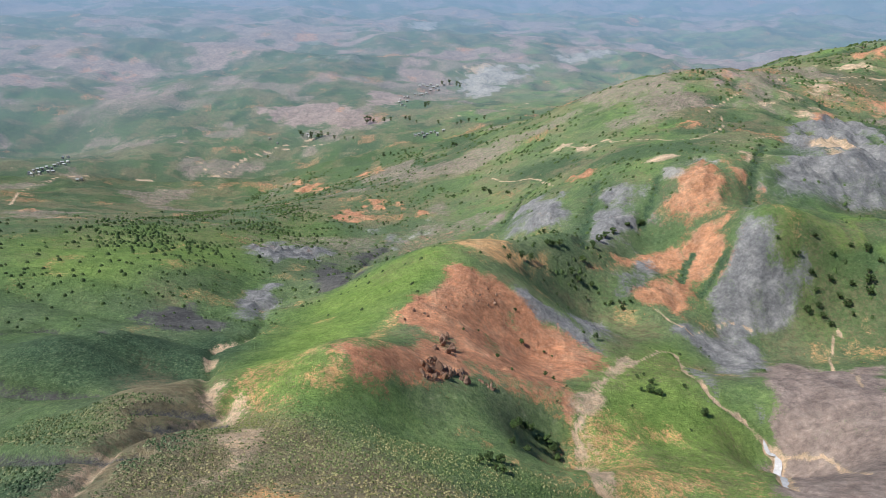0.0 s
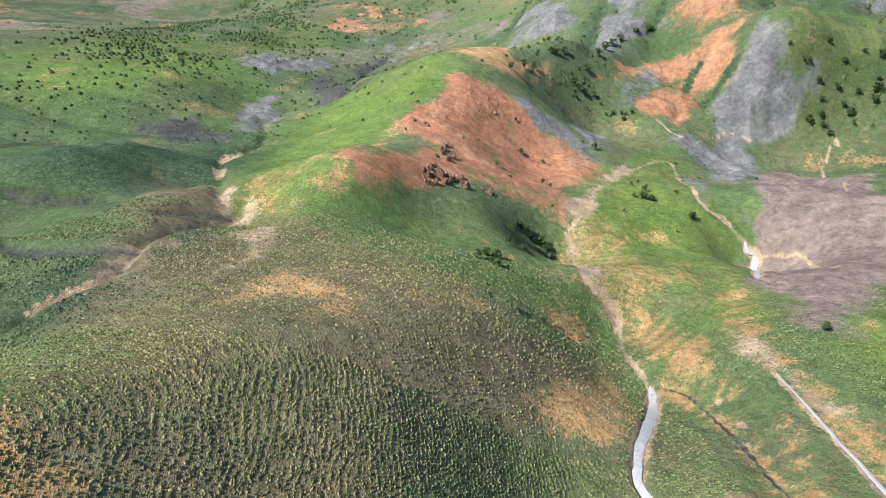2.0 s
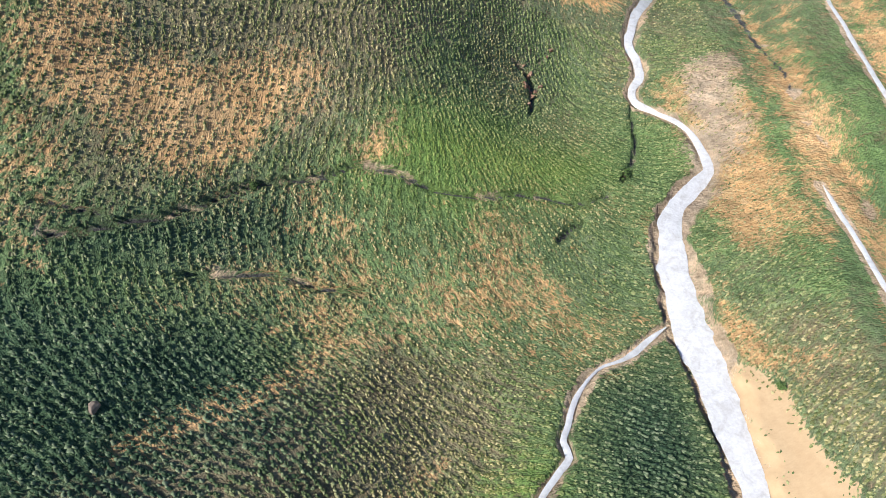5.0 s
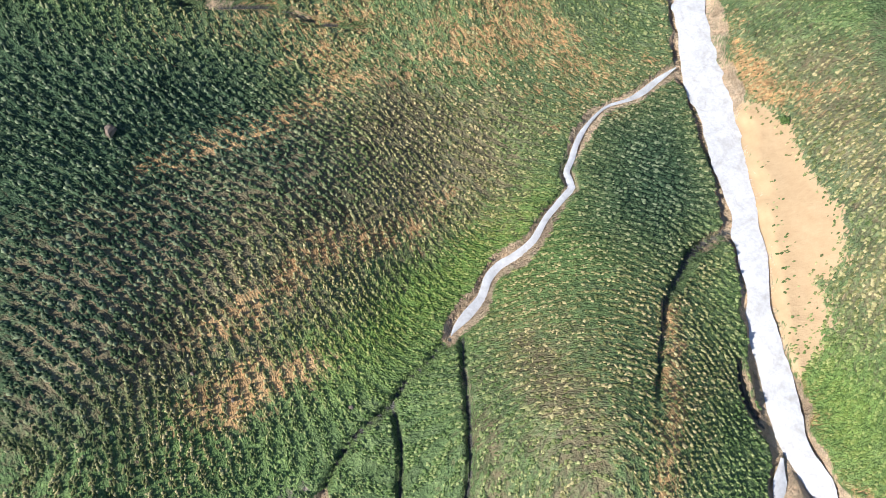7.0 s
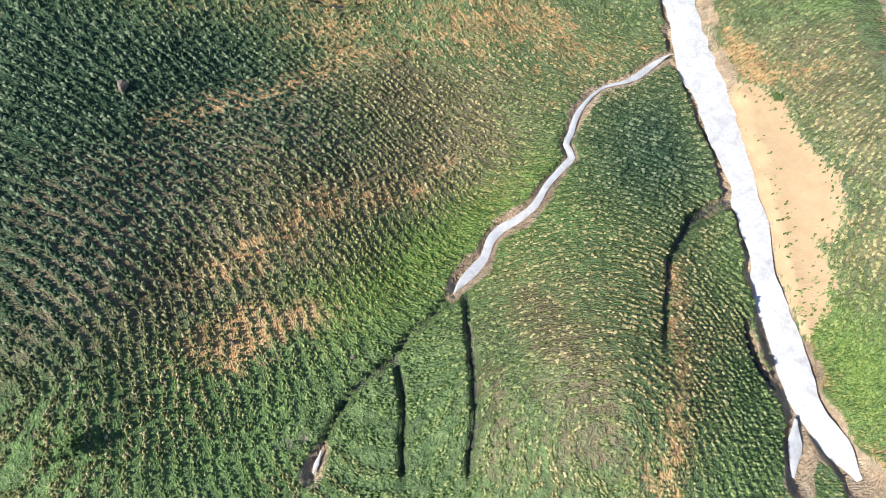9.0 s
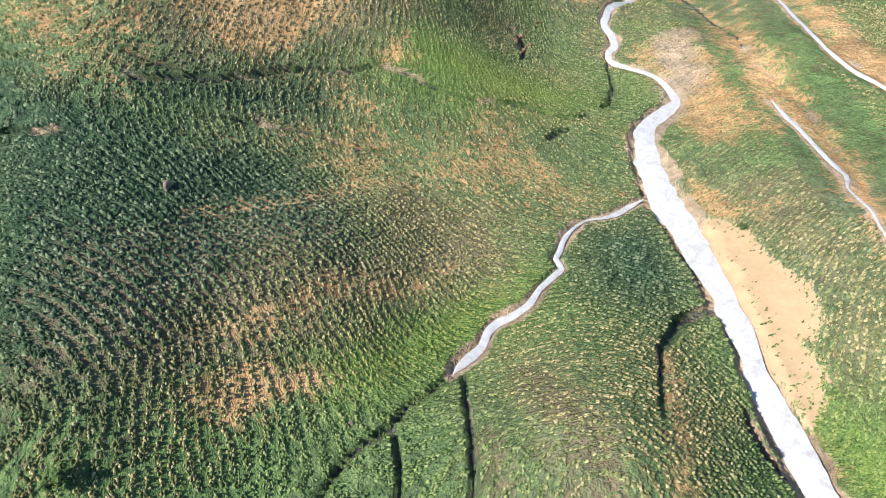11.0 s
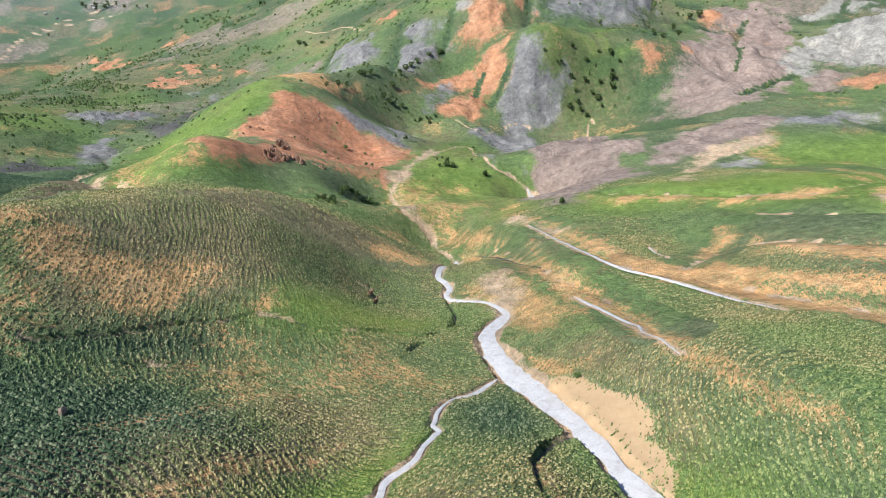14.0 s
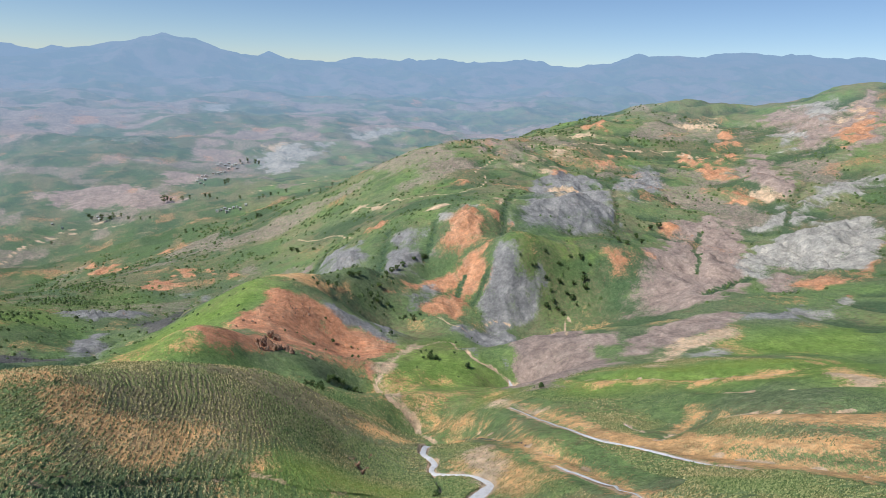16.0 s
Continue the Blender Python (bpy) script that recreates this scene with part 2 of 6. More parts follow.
PATCHES.append(('white', [(-172.3, 2652), (-72.6, 2763), (-66, 2418), (-160, 2421)]))
PATCHES.append(('dry', [(61.1, 55.8), (58.4, 24.4), (60.2, 12), (65.3, 2.9), (67.7, -7.4), (76.6, -21.5), (79.8, -19.2), (72.7, -5.4), (71.9, 16.1), (66.5, 24.9), (64.6, 33)]))
PATCHES.append(('dry', [(81.8, 13.2), (89.7, 7.2), (102.4, -2.3), (93.4, -9), (86.7, -0.8)]))
PATCHES.append(('dry', [(88.1, 79.9), (109.5, 63), (117.5, 47.8), (128.1, 39.2), (120.3, 33.1), (111.2, 46.5), (85.9, 72.3)]))
PATCHES.append(('dry', [(92, 36.1), (90.1, 28.9), (80.2, 20.7), (77.9, 25.3), (86.5, 28.5)]))
PATCHES.append(('dry', [(53.4, 50), (49.4, 32), (47.8, 11.3), (46.7, -2.4), (45, -2.4), (44.4, 16.8), (43.8, 29.4)]))
PATCHES.append(('dry', [(-8, 12.3), (-5.7, 13.3), (-4.5, 12), (-6.6, 11.4)]))
PATCHES.append(('dry', [(16.9, 52.7), (32.4, 69.2), (32.3, 56.7), (25.6, 44.4), (17.8, 43.1), (14.3, 45.8)]))
PATCHES.append(('dry', [(40.1, 22), (41.5, 15), (39.9, 7.8), (37.8, 9.3), (33.4, 9.6), (31.7, 11.1)]))
PATCHES.append(('dry', [(-27.8, 49.8), (-27.1, 57.5), (-23.3, 66.3), (-20.5, 62.6), (-22.3, 52.9)]))
PATCHES.append(('dry', [(-33.1, 14.6), (-32.3, 19), (-30.3, 18.1), (-25.8, 16.4), (-20.9, 17), (-14.3, 20.3), (-11.6, 19.3), (-14.5, 13.8), (-17.8, 9.1), (-21.7, 6.8), (-25.9, 10.8), (-29.8, 11.2)]))
PATCHES.append(('dry', [(-69.8, 52.4), (-36.1, 24.1), (-34.6, 19.1), (-40.3, 14.9)]))
PATCHES.append(('dry', [(-55.6, 12.8), (-45.2, 6.6), (-45.8, 3.8), (-51.5, 6)]))
PATCHES.append(('dry', [(-41.9, 5.4), (-38.4, 5.8), (-38.5, 3.8), (-41.9, 4.7)]))
PATCHES.append(('dry', [(32.9, 25.3), (40.1, 33.6), (40.6, 22.2), (41.5, 9.7), (35.3, 11.6), (32.3, 21.2)]))
PATCHES.append(('lush', [(-3.6, 15.5), (8.7, 16), (18.8, 14.3), (14.5, 10), (2.2, 8.1), (-6, 9.8)]))
PATCHES.append(('scrub', [(-31.6, -9.5), (-24.6, -8.6), (-17.2, -14.2), (-12.6, -19), (-15.1, -23.9), (-17.3, -27), (-19.6, -30.7), (-26.9, -32.5)]))
PATCHES.append(('scrub', [(16.2, -11.8), (23.6, -8.5), (26.5, -19.9), (20.5, -23.9), (13.9, -20.6)]))
PATCHES.append(('scrub', [(-33.6, -1.4), (-23.8, -4.8), (-15.2, -6.6), (-9.4, -12.5), (-6.8, -20.2), (-27.6, -19.5)]))
PATCHES.append(('scrub', [(-40.1, -8.9), (-27.4, -9), (-19.9, -12.3), (-17.6, -17.3), (-17.6, -23.9), (-20.6, -29.6), (-29.7, -28.9)]))
PATCHES.append(('scrub', [(-31.8, 2.2), (-21.3, 3), (-12.9, 3.6), (-12.3, 0.1), (-30.5, -2.4)]))
PATCHES.append(('scrub', [(-50.5, 3.6), (-36.1, -1.4), (-28.1, -3.4), (-20, -11.6), (-18, -19.4), (-20.6, -26.3), (-21, -34), (-28.8, -34.1)]))
PATCHES.append(('scrub', [(-69.8, 66.8), (-63.2, 67.3), (-54.5, 68.8), (-48.2, 72.1), (-44, 61), (-40.9, 52.8), (-43.8, 44.6), (-50.6, 43.7)]))
PATCHES.append(('straw', [(-29.5, 31.7), (-25.4, 51.1), (-16.4, 71.1), (12.9, 75), (37, 76.7), (34.3, 57.2), (-28.9, 26)]))
PATCHES.append(('straw', [(-87.8, 148.5), (-22.3, 96.5), (20.9, 74), (41.4, 78.1), (11.3, 32.5), (-12.6, 18.7), (-32.9, 4.2)]))
PATCHES.append(('red', [(-16, 190.7), (-12.6, 198.4), (-5.4, 200.7), (2.9, 207.9), (2.8, 220.4), (11.8, 221.1), (20.9, 219.9), (26.6, 217.5), (32.2, 213.8), (38.7, 209.4), (47.2, 205.3), (55.1, 199.9), (57.3, 192.2), (51.9, 180.6), (45.3, 171.4), (38.6, 154.7), (37.9, 147.5), (35.3, 144.2), (29.3, 143.2), (22.4, 143.2), (15.4, 139.1), (12.2, 138.4), (9.2, 141.8), (2.8, 129.6), (-4.2, 124.9), (-10.7, 119.4), (-16.7, 115.1), (-20.9, 113.4), (-22.1, 117.3), (-22, 124.9), (-17.4, 131.1), (-12.7, 141.8), (-8.1, 156.5), (-7.2, 173.6), (-13.2, 180)]))
PATCHES.append(('dry', [(-28.4, 113.8), (-23.5, 118.5), (-20.6, 133.7), (-19.5, 176.2), (-15.8, 187.5), (-15.9, 177.6), (-21.8, 164.6), (-21.1, 123.8), (-23, 115.4), (-25.7, 112.4)]))
PATCHES.append(('grey', [(25.7, 221.3), (31.8, 223.5), (40.1, 222.1), (49, 217.2), (57.6, 212.6), (61.3, 206.1), (58.2, 194.5), (52.5, 197.5), (44.7, 203.2), (36.4, 208.7), (28.7, 213.4)]))
PATCHES.append(('grey', [(53.4, 224.6), (68.7, 263.7), (75.5, 261.4), (75.5, 245.1), (62.6, 208.9), (58.4, 211)]))
PATCHES.append(('straw', [(75.3, 260.4), (82.4, 246.4), (86.7, 235.7), (95.2, 238.5), (104.1, 250.1), (98.9, 258.8), (90.3, 267.3), (74.5, 273.3), (54.1, 266.6), (50.2, 259.1), (64.3, 263.8)]))
PATCHES.append(('straw', [(77.8, 259.3), (81.7, 239.7), (90.1, 238.3), (77.1, 214.3), (63.3, 193.4), (61.1, 199.7)]))
PATCHES.append(('dry', [(2.7, 249.7), (28.6, 410), (29.6, 267.4), (48, 280), (47.2, 272.1), (27.4, 242.1), (14.5, 234.9)]))
PATCHES.append(('lush', [(-64.5, 192.2), (-64.3, 230.7), (-48.4, 251.4), (-27.8, 254.2), (-11.4, 258.3), (0.3, 242.3), (2.7, 223.9), (-7.7, 205.7), (-17.1, 191.8), (-26, 169.2), (-24.5, 116.6), (-28.2, 109.7), (-36, 106.1), (-37.5, 93.4), (-43.3, 104.1), (-46.7, 103.5), (-51.2, 112.7), (-63, 150.7)]))
PATCHES.append(('tan', [(-46.7, 102.2), (-49.6, 106.7), (-51.1, 115.8), (-49.1, 110.1), (-45.5, 105.1), (-44, 111.8), (-42.7, 106.5), (-44.1, 102.9)]))
PATCHES.append(('tan', [(-33.5, 78), (-35.6, 83.6), (-36.2, 92.7), (-34.5, 90.2), (-33.8, 83.4), (-32.9, 78.3), (-30.8, 71.5), (-32.1, 67.5), (-33, 59.3), (-33.6, 59.1), (-33.7, 65.7), (-32.3, 72.2)]))
PATCHES.append(('tan', [(-42.6, 57.2), (-44.5, 62.1), (-44.5, 62.9), (-41.8, 57.2)]))
PATCHES.append(('shale', [(-69.6, 299), (-78.8, 374), (-70.3, 368), (-42, 261.2), (-44.1, 249.6), (-52.6, 252.6), (-61.7, 257.5)]))
PATCHES.append(('shale', [(-61.5, 411), (-59.2, 441), (-45.8, 462), (-49.4, 414), (-56.1, 387)]))
PATCHES.append(('grey', [(-98.3, 250.6), (-97.9, 265.4), (-83.8, 273.2), (-72.1, 250.5), (-76.4, 246.5), (-80.5, 227.4), (-87.3, 229.8)]))
PATCHES.append(('shale', [(-123.1, 209.1), (-119.4, 215.3), (-106.5, 226.9), (-84.9, 208), (-90, 185.3), (-102, 185.5)]))
PATCHES.append(('grey', [(-129.1, 368), (-123.6, 427), (-89.2, 447), (-86.3, 392), (-96.9, 331), (-113.5, 342)]))
PATCHES.append(('grey', [(-72.3, 523), (-56.1, 516), (-32.5, 457), (-43.3, 437), (-56.5, 475)]))
PATCHES.append(('straw', [(-127.1, 234.4), (-122.4, 237.6), (-113.3, 232.5), (-112.6, 220.2), (-119.4, 222.5)]))
PATCHES.append(('scrub', [(-116, 145.5), (-105.1, 154.1), (-90.7, 174.1), (-76.2, 185.4), (-61.2, 176), (-57.1, 157.9), (-63, 150.7), (-66.1, 145.4), (-75.1, 143.4), (-64, 107.4), (-85.1, 125.9), (-98.1, 128), (-107.3, 128.6), (-112.5, 128.7), (-118, 137.6)]))
PATCHES.append(('scrub', [(-65.7, 70.8), (-61.5, 71.9), (-52.8, 71), (-45.5, 74.6), (-43, 74.8), (-42, 66.7), (-43.8, 60.5), (-46.2, 57.4), (-56.6, 59.8)]))
PATCHES.append(('scrub', [(-44.9, 86.2), (-46.2, 100.9), (-44, 99.7), (-39, 84.4), (-39.2, 77.1), (-42.1, 78.5)]))
PATCHES.append(('lush', [(-230.2, 290.9), (-245.3, 368), (-129, 570), (-87.5, 463), (-134.3, 395), (-106.6, 291.7), (-129.2, 259.4), (-152.1, 230.6), (-183.4, 225.8)]))
PATCHES.append(('lush', [(56.5, 187.1), (75.7, 209.8), (94.4, 229), (99.4, 222.6), (89.4, 182.5), (93.5, 163.6), (98.8, 156.8), (87.5, 125.2), (80.4, 108.2), (41.3, 105.3), (40.1, 111.5), (42, 135), (39.7, 140.1), (42.2, 146), (46.6, 158.7)]))
PATCHES.append(('lush', [(40.7, 136.1), (48, 150.7), (63.5, 176.5), (85.1, 204.7), (85.2, 180.4), (95, 156.5), (84.6, 121.7), (70, 89), (64.9, 90.6), (66.3, 104.7), (60.9, 117.5), (51.8, 118.6), (43.5, 111.1), (44.5, 129.5)]))
PATCHES.append(('tan', [(67.3, 196.7), (59.7, 187.6), (49.1, 165), (41.8, 148), (38.7, 140.9), (39.1, 135.5), (40, 128.6), (37.6, 106.8), (42.8, 105.8), (44.2, 107.5), (41.6, 112), (44.2, 134.4), (41.2, 139.4), (42, 144.9), (48.7, 159.6), (60.2, 182.2)]))
PATCHES.append(('mauve', [(103, 153.1), (103.5, 156.7), (103.9, 169.2), (130.3, 212), (157.6, 237.3), (167.3, 221.2), (187.6, 222.7), (98.4, 104.3), (83.4, 107.9), (87.7, 119.5)]))
PATCHES.append(('lush', [(108.2, 159.6), (116, 159), (117.3, 154.5), (111.2, 153.9)]))
PATCHES.append(('grey', [(107.4, 244.3), (119.2, 254.4), (139.1, 262.3), (142.2, 255.5), (147.6, 248.5), (131.1, 217.5), (103, 177.9), (113.6, 215.4), (112.4, 230.2), (106.6, 234.8)]))
PATCHES.append(('grey', [(92.3, 201.3), (97.4, 202.6), (94.3, 170.7), (101.9, 158.2), (100, 157.9), (91.2, 167.8)]))
PATCHES.append(('grey', [(102.2, 167.1), (105.1, 165.6), (103.3, 159), (101.1, 161.5)]))
PATCHES.append(('orange', [(157.6, 327), (168, 337), (153.4, 309), (147.2, 299.6), (138.8, 294.8), (129.7, 286.8), (121.3, 273.4), (113.6, 262.6), (106.2, 265.9), (105.6, 274.1), (101.7, 270), (98, 277.8), (108.4, 284.2), (119.7, 306), (119.4, 322), (127.4, 323), (137.8, 325), (147.9, 323)]))
PATCHES.append(('orange', [(82.6, 288.7), (91.1, 301), (109.8, 322), (119.4, 322), (102.7, 308), (87.1, 288.4)]))
PATCHES.append(('grey', [(85.5, 288), (101.2, 302), (118.6, 318), (124.7, 319), (120.5, 312), (104.9, 293.2), (93.6, 284), (87.4, 281.6)]))
PATCHES.append(('grey', [(170.1, 338), (165.7, 308), (163.4, 296.7), (161.8, 291.4), (168.7, 284.1), (175.5, 280.7), (176.5, 276.9), (171.2, 270.7), (156.1, 264.6), (140.8, 259.1), (133.2, 261.4), (134.8, 271), (132.3, 281.7), (141.7, 287.4), (147.3, 295.3), (152.2, 305)]))
PATCHES.append(('lush', [(166.7, 306), (219.4, 330), (233.5, 312), (204.7, 248.9), (194.8, 260.5), (178.7, 267.1), (177.5, 277.8), (172.1, 283.9), (163.5, 290.9)]))
PATCHES.append(('straw', [(137.7, 229.6), (164, 255.6), (170.1, 257.3), (165.3, 252.2), (146.7, 236.3)]))
PATCHES.append(('orange', [(138.8, 367), (145.6, 375), (163.4, 397), (164.9, 378), (170, 363), (173.5, 345), (166.2, 341), (154.8, 336), (145.7, 335), (138, 338), (132.7, 340), (128.3, 348), (129, 355)]))
PATCHES.append(('white', [(144.3, 381), (156.5, 397), (163.8, 398), (163.7, 384), (152.5, 377), (145.2, 373)]))
PATCHES.append(('orange', [(177.5, 388), (187.2, 390), (183.4, 371), (179.8, 356), (173.4, 352), (171.8, 363)]))
PATCHES.append(('tan', [(196.5, 405), (217.4, 435), (202.4, 398), (190.2, 378), (188.2, 382)]))
PATCHES.append(('orange', [(179.4, 350), (196.6, 355), (197.4, 348), (184.6, 345), (179, 344)]))
PATCHES.append(('grey', [(122.5, 350), (131.1, 364), (137.7, 369), (136.3, 357), (129.5, 350), (131.1, 342), (124.3, 343)]))
PATCHES.append(('grey', [(33.9, 433), (41.3, 448), (49.5, 446), (55, 460), (67.4, 441), (81.9, 409), (74.2, 373), (62, 372), (52.7, 383), (45.8, 386), (38, 404)]))
PATCHES.append(('mauve', [(32.5, 430), (36.9, 467), (44.3, 459), (41.3, 432)]))
PATCHES.append(('grey', [(85.8, 348), (98.4, 380), (108.8, 397), (113.9, 388), (113.8, 371), (115.2, 347), (115.3, 339), (101.5, 330), (84.8, 316), (78.5, 314)]))
PATCHES.append(('grey', [(122.4, 383), (131, 381), (127.1, 368), (121.6, 361), (120.4, 375)]))
PATCHES.append(('scrub', [(63, 293), (79.6, 361), (93.8, 394), (99.2, 399), (96.2, 378), (87, 357), (75.4, 306), (67.5, 292)]))
PATCHES.append(('scrub', [(114.8, 348), (120.6, 359), (126.8, 367), (131, 367), (126.6, 357), (120.7, 349), (117.5, 345)]))
PATCHES.append(('scrub', [(80.6, 292), (87.4, 306), (109.2, 334), (127.1, 342), (139.8, 333), (133.9, 332), (118.7, 332), (99.1, 319)]))
PATCHES.append(('scrub', [(27.4, 242.1), (44.3, 272.5), (45.6, 270.8), (28.2, 237.6)]))
PATCHES.append(('scrub', [(93.3, 282.6), (112, 296.6), (123.1, 312), (120.8, 305), (103.7, 277.9), (95.6, 279.9)]))
PATCHES.append(('red', [(-112.1, 595), (-95.4, 589), (-79.5, 556), (-91.6, 547), (-103.7, 554)]))
PATCHES.append(('orange', [(-134.4, 973), (-119.1, 1001), (-106.8, 854)]))
PATCHES.append(('orange', [(-82.4, 621), (-75, 626), (-62.3, 585), (-65.3, 552)]))
PATCHES.append(('orange', [(-60.5, 602), (-57.1, 643), (-46.5, 588), (-53.5, 570)]))
PATCHES.append(('orange', [(-32.4, 571), (-17.5, 574), (-12.7, 526), (-23.3, 521), (-31.6, 531)]))
PATCHES.append(('orange', [(-25.9, 522), (-26.8, 494), (-34.9, 519), (-33.2, 540)]))
PATCHES.append(('white', [(-28.7, 469), (-24.3, 512), (-21.3, 511), (-23.9, 467)]))
PATCHES.append(('white', [(-21.4, 482), (-14.3, 527), (-12, 521), (-17.6, 473)]))
PATCHES.append(('orange', [(-251.9, 941), (-246.7, 1020), (-231.9, 997), (-194.3, 915), (-201.9, 881), (-236.7, 935)]))
PATCHES.append(('tan', [(119.7, 629), (133.6, 587), (152.6, 585), (145.6, 571), (131, 575)]))
PATCHES.append(('tan', [(298.5, 610), (360, 669), (359, 661), (311, 614)]))
PATCHES.append(('tan', [(334, 592), (372, 644), (371, 637), (335, 585)]))
PATCHES.append(('tan', [(406, 713), (416, 718), (406, 681), (399, 681)]))
PATCHES.append(('orange', [(214.9, 570), (228.5, 573), (214.4, 544)]))
PATCHES.append(('orange', [(553, 896), (590, 933), (628, 952), (575, 862), (551, 854)]))
PATCHES.append(('tan', [(495, 835), (528, 851), (524, 831), (500, 825)]))
PATCHES.append(('tan', [(139.8, 420), (153.8, 423), (152.3, 412), (139.3, 406)]))
PATCHES.append(('orange', [(92.8, 484), (101.7, 474), (111.4, 480), (106.4, 447), (94.5, 458)]))
PATCHES.append(('mauve', [(304, 730), (335, 758), (321, 723), (288.4, 681)]))
PATCHES.append(('orange', [(576, 936), (615, 944), (567, 892)]))
PATCHES.append(('grey', [(363, 477), (431, 571), (475, 620), (515, 645), (473, 568), (433, 502), (389, 470)]))
PATCHES.append(('grey', [(195.9, 357), (215.8, 391), (288.1, 518), (362, 616), (383, 589), (371, 529), (344, 457), (305, 385), (284.5, 359), (253.4, 350), (209.1, 343), (188.9, 349)]))
PATCHES.append(('tan', [(285.9, 481), (326, 512), (314, 480), (253.7, 403)]))
PATCHES.append(('orange', [(329, 588), (367, 625), (381, 607), (339, 565)]))
PATCHES.append(('orange', [(434, 649), (472, 685), (514, 715), (474, 666), (426, 621)]))
PATCHES.append(('orange', [(606, 702), (604, 649), (592, 579), (548, 525), (543, 562), (579, 651)]))
PATCHES.append(('mauve', [(514, 478), (628, 600), (708, 668), (651, 576), (606, 502), (542, 432), (520, 431), (516, 458)]))
PATCHES.append(('mauve', [(893, 812), (928, 799), (939, 787), (951, 765), (892, 699), (957, 737), (976, 725), (1010, 724), (761, 512), (738, 515), (787, 592), (818, 633), (743, 577), (694, 556), (782, 672), (843, 753)]))
PATCHES.append(('white', [(914, 797), (946, 793), (948, 761), (889, 706), (870, 719)]))
PATCHES.append(('white', [(768, 684), (776, 683), (724, 614), (718, 617)]))
PATCHES.append(('white', [(823, 719), (814, 696), (769, 644), (784, 669)]))
PATCHES.append(('orange', [(795, 608), (854, 643), (884, 634), (841, 588), (782, 562), (758, 565)]))
PATCHES.append(('orange', [(899, 685), (964, 729), (943, 695), (872, 642)]))
PATCHES.append(('tan', [(733, 876), (761, 849), (789, 854), (721, 777), (729, 845)]))
PATCHES.append(('orange', [(805, 831), (773, 780), (692, 696), (618, 620), (674, 699)]))
PATCHES.append(('orange', [(494, 471), (519, 462), (528, 455), (526, 430), (499, 431), (483, 445)]))
PATCHES.append(('tan', [(522, 457), (530, 454), (524, 431), (512, 433)]))
PATCHES.append(('mauve', [(359, 390), (384, 406), (419, 409), (424, 384), (427, 365), (378, 319), (306, 251.7), (268.9, 224.1), (272.8, 244), (278.4, 269.5), (320, 330), (317, 340)]))
PATCHES.append(('orange', [(342, 378), (369, 399), (365, 380), (338, 360)]))
PATCHES.append(('mauve', [(253.7, 274.5), (323, 341), (377, 364), (417, 368), (387, 316), (307, 232), (249, 192.6), (232.9, 200.2), (219, 210.4), (218.1, 236.3), (230.2, 249.8), (245.1, 260.5)]))
PATCHES.append(('lush', [(370, 322), (390, 332), (358, 294.3), (299.3, 240.7), (276.3, 227.8), (309, 260.7)]))
PATCHES.append(('lush', [(264.3, 244.6), (263.4, 227.7), (249.9, 206.9), (249.7, 218.5)]))
PATCHES.append(('orange', [(226.6, 281.1), (238.1, 294.2), (249.2, 289.8), (257.1, 279.9), (243, 271.5), (230.5, 272)]))
PATCHES.append(('white', [(316, 252.1), (358, 285.2), (392, 304), (442, 331), (467, 337), (502, 341), (524, 331), (510, 304), (447, 259.3), (404, 232.5), (377, 222), (363, 226.4), (359, 240.6), (358, 263.8), (318, 238.8)]))
PATCHES.append(('white', [(442, 375), (478, 379), (548, 408), (634, 444), (696, 456), (677, 439), (577, 395), (527, 381), (473, 361), (442, 362)]))
PATCHES.append(('orange', [(470, 291.3), (510, 319), (516, 314), (475, 285.4), (450, 257.5), (419, 240.4), (431, 255.5)]))
PATCHES.append(('orange', [(329, 221.3), (362, 234.2), (368, 214.7), (403, 227.8), (391, 216.3), (352, 201.2), (327, 203)]))
PATCHES.append(('mauve', [(318, 238.8), (354, 245.3), (340, 218.7), (320, 212.7), (292.8, 207.7)]))
PATCHES.append(('scrub', [(410, 293.8), (411, 288.5), (362, 238.1), (354, 237.3)]))
PATCHES.append(('mauve', [(106.4, 163.3), (117, 171.5), (133, 179.5), (136.5, 149.2), (134.8, 124.7), (119.3, 105.6), (104.3, 104.1), (84.5, 77.7), (75.2, 81.7), (106.2, 155.5)]))
PATCHES.append(('mauve', [(134.4, 160.6), (154.8, 169.3), (157.3, 154.6), (151, 136.7), (136.5, 139.9)]))
PATCHES.append(('mauve', [(151.6, 145.9), (174.1, 156.5), (210.5, 173.1), (223.4, 160.4), (223.8, 150), (192.2, 130.1), (170.2, 131.8), (150, 127.3), (138.9, 126.8)]))
PATCHES.append(('grey', [(231.4, 157.7), (260.4, 157.6), (278.7, 157.4), (242.3, 141), (216.9, 139.6)]))
PATCHES.append(('white', [(254.9, 149.3), (275, 154), (311, 167.1), (283.1, 143.6), (265.8, 145.8)]))
PATCHES.append(('orange', [(275.7, 153.1), (315, 170.3), (305, 159.2), (277, 143), (270.2, 146.5)]))
PATCHES.append(('tan', [(137.2, 106.6), (155.5, 120.2), (172.7, 131.4), (185.3, 128.9), (192.2, 130.1), (203, 134.5), (192, 126.5), (178, 120.4), (167.9, 121.8), (146.4, 105.6), (118.6, 80.1)]))
PATCHES.append(('white', [(155.8, 112.2), (171.7, 116.4), (173.4, 109), (154.8, 94.9), (150.1, 102.3)]))
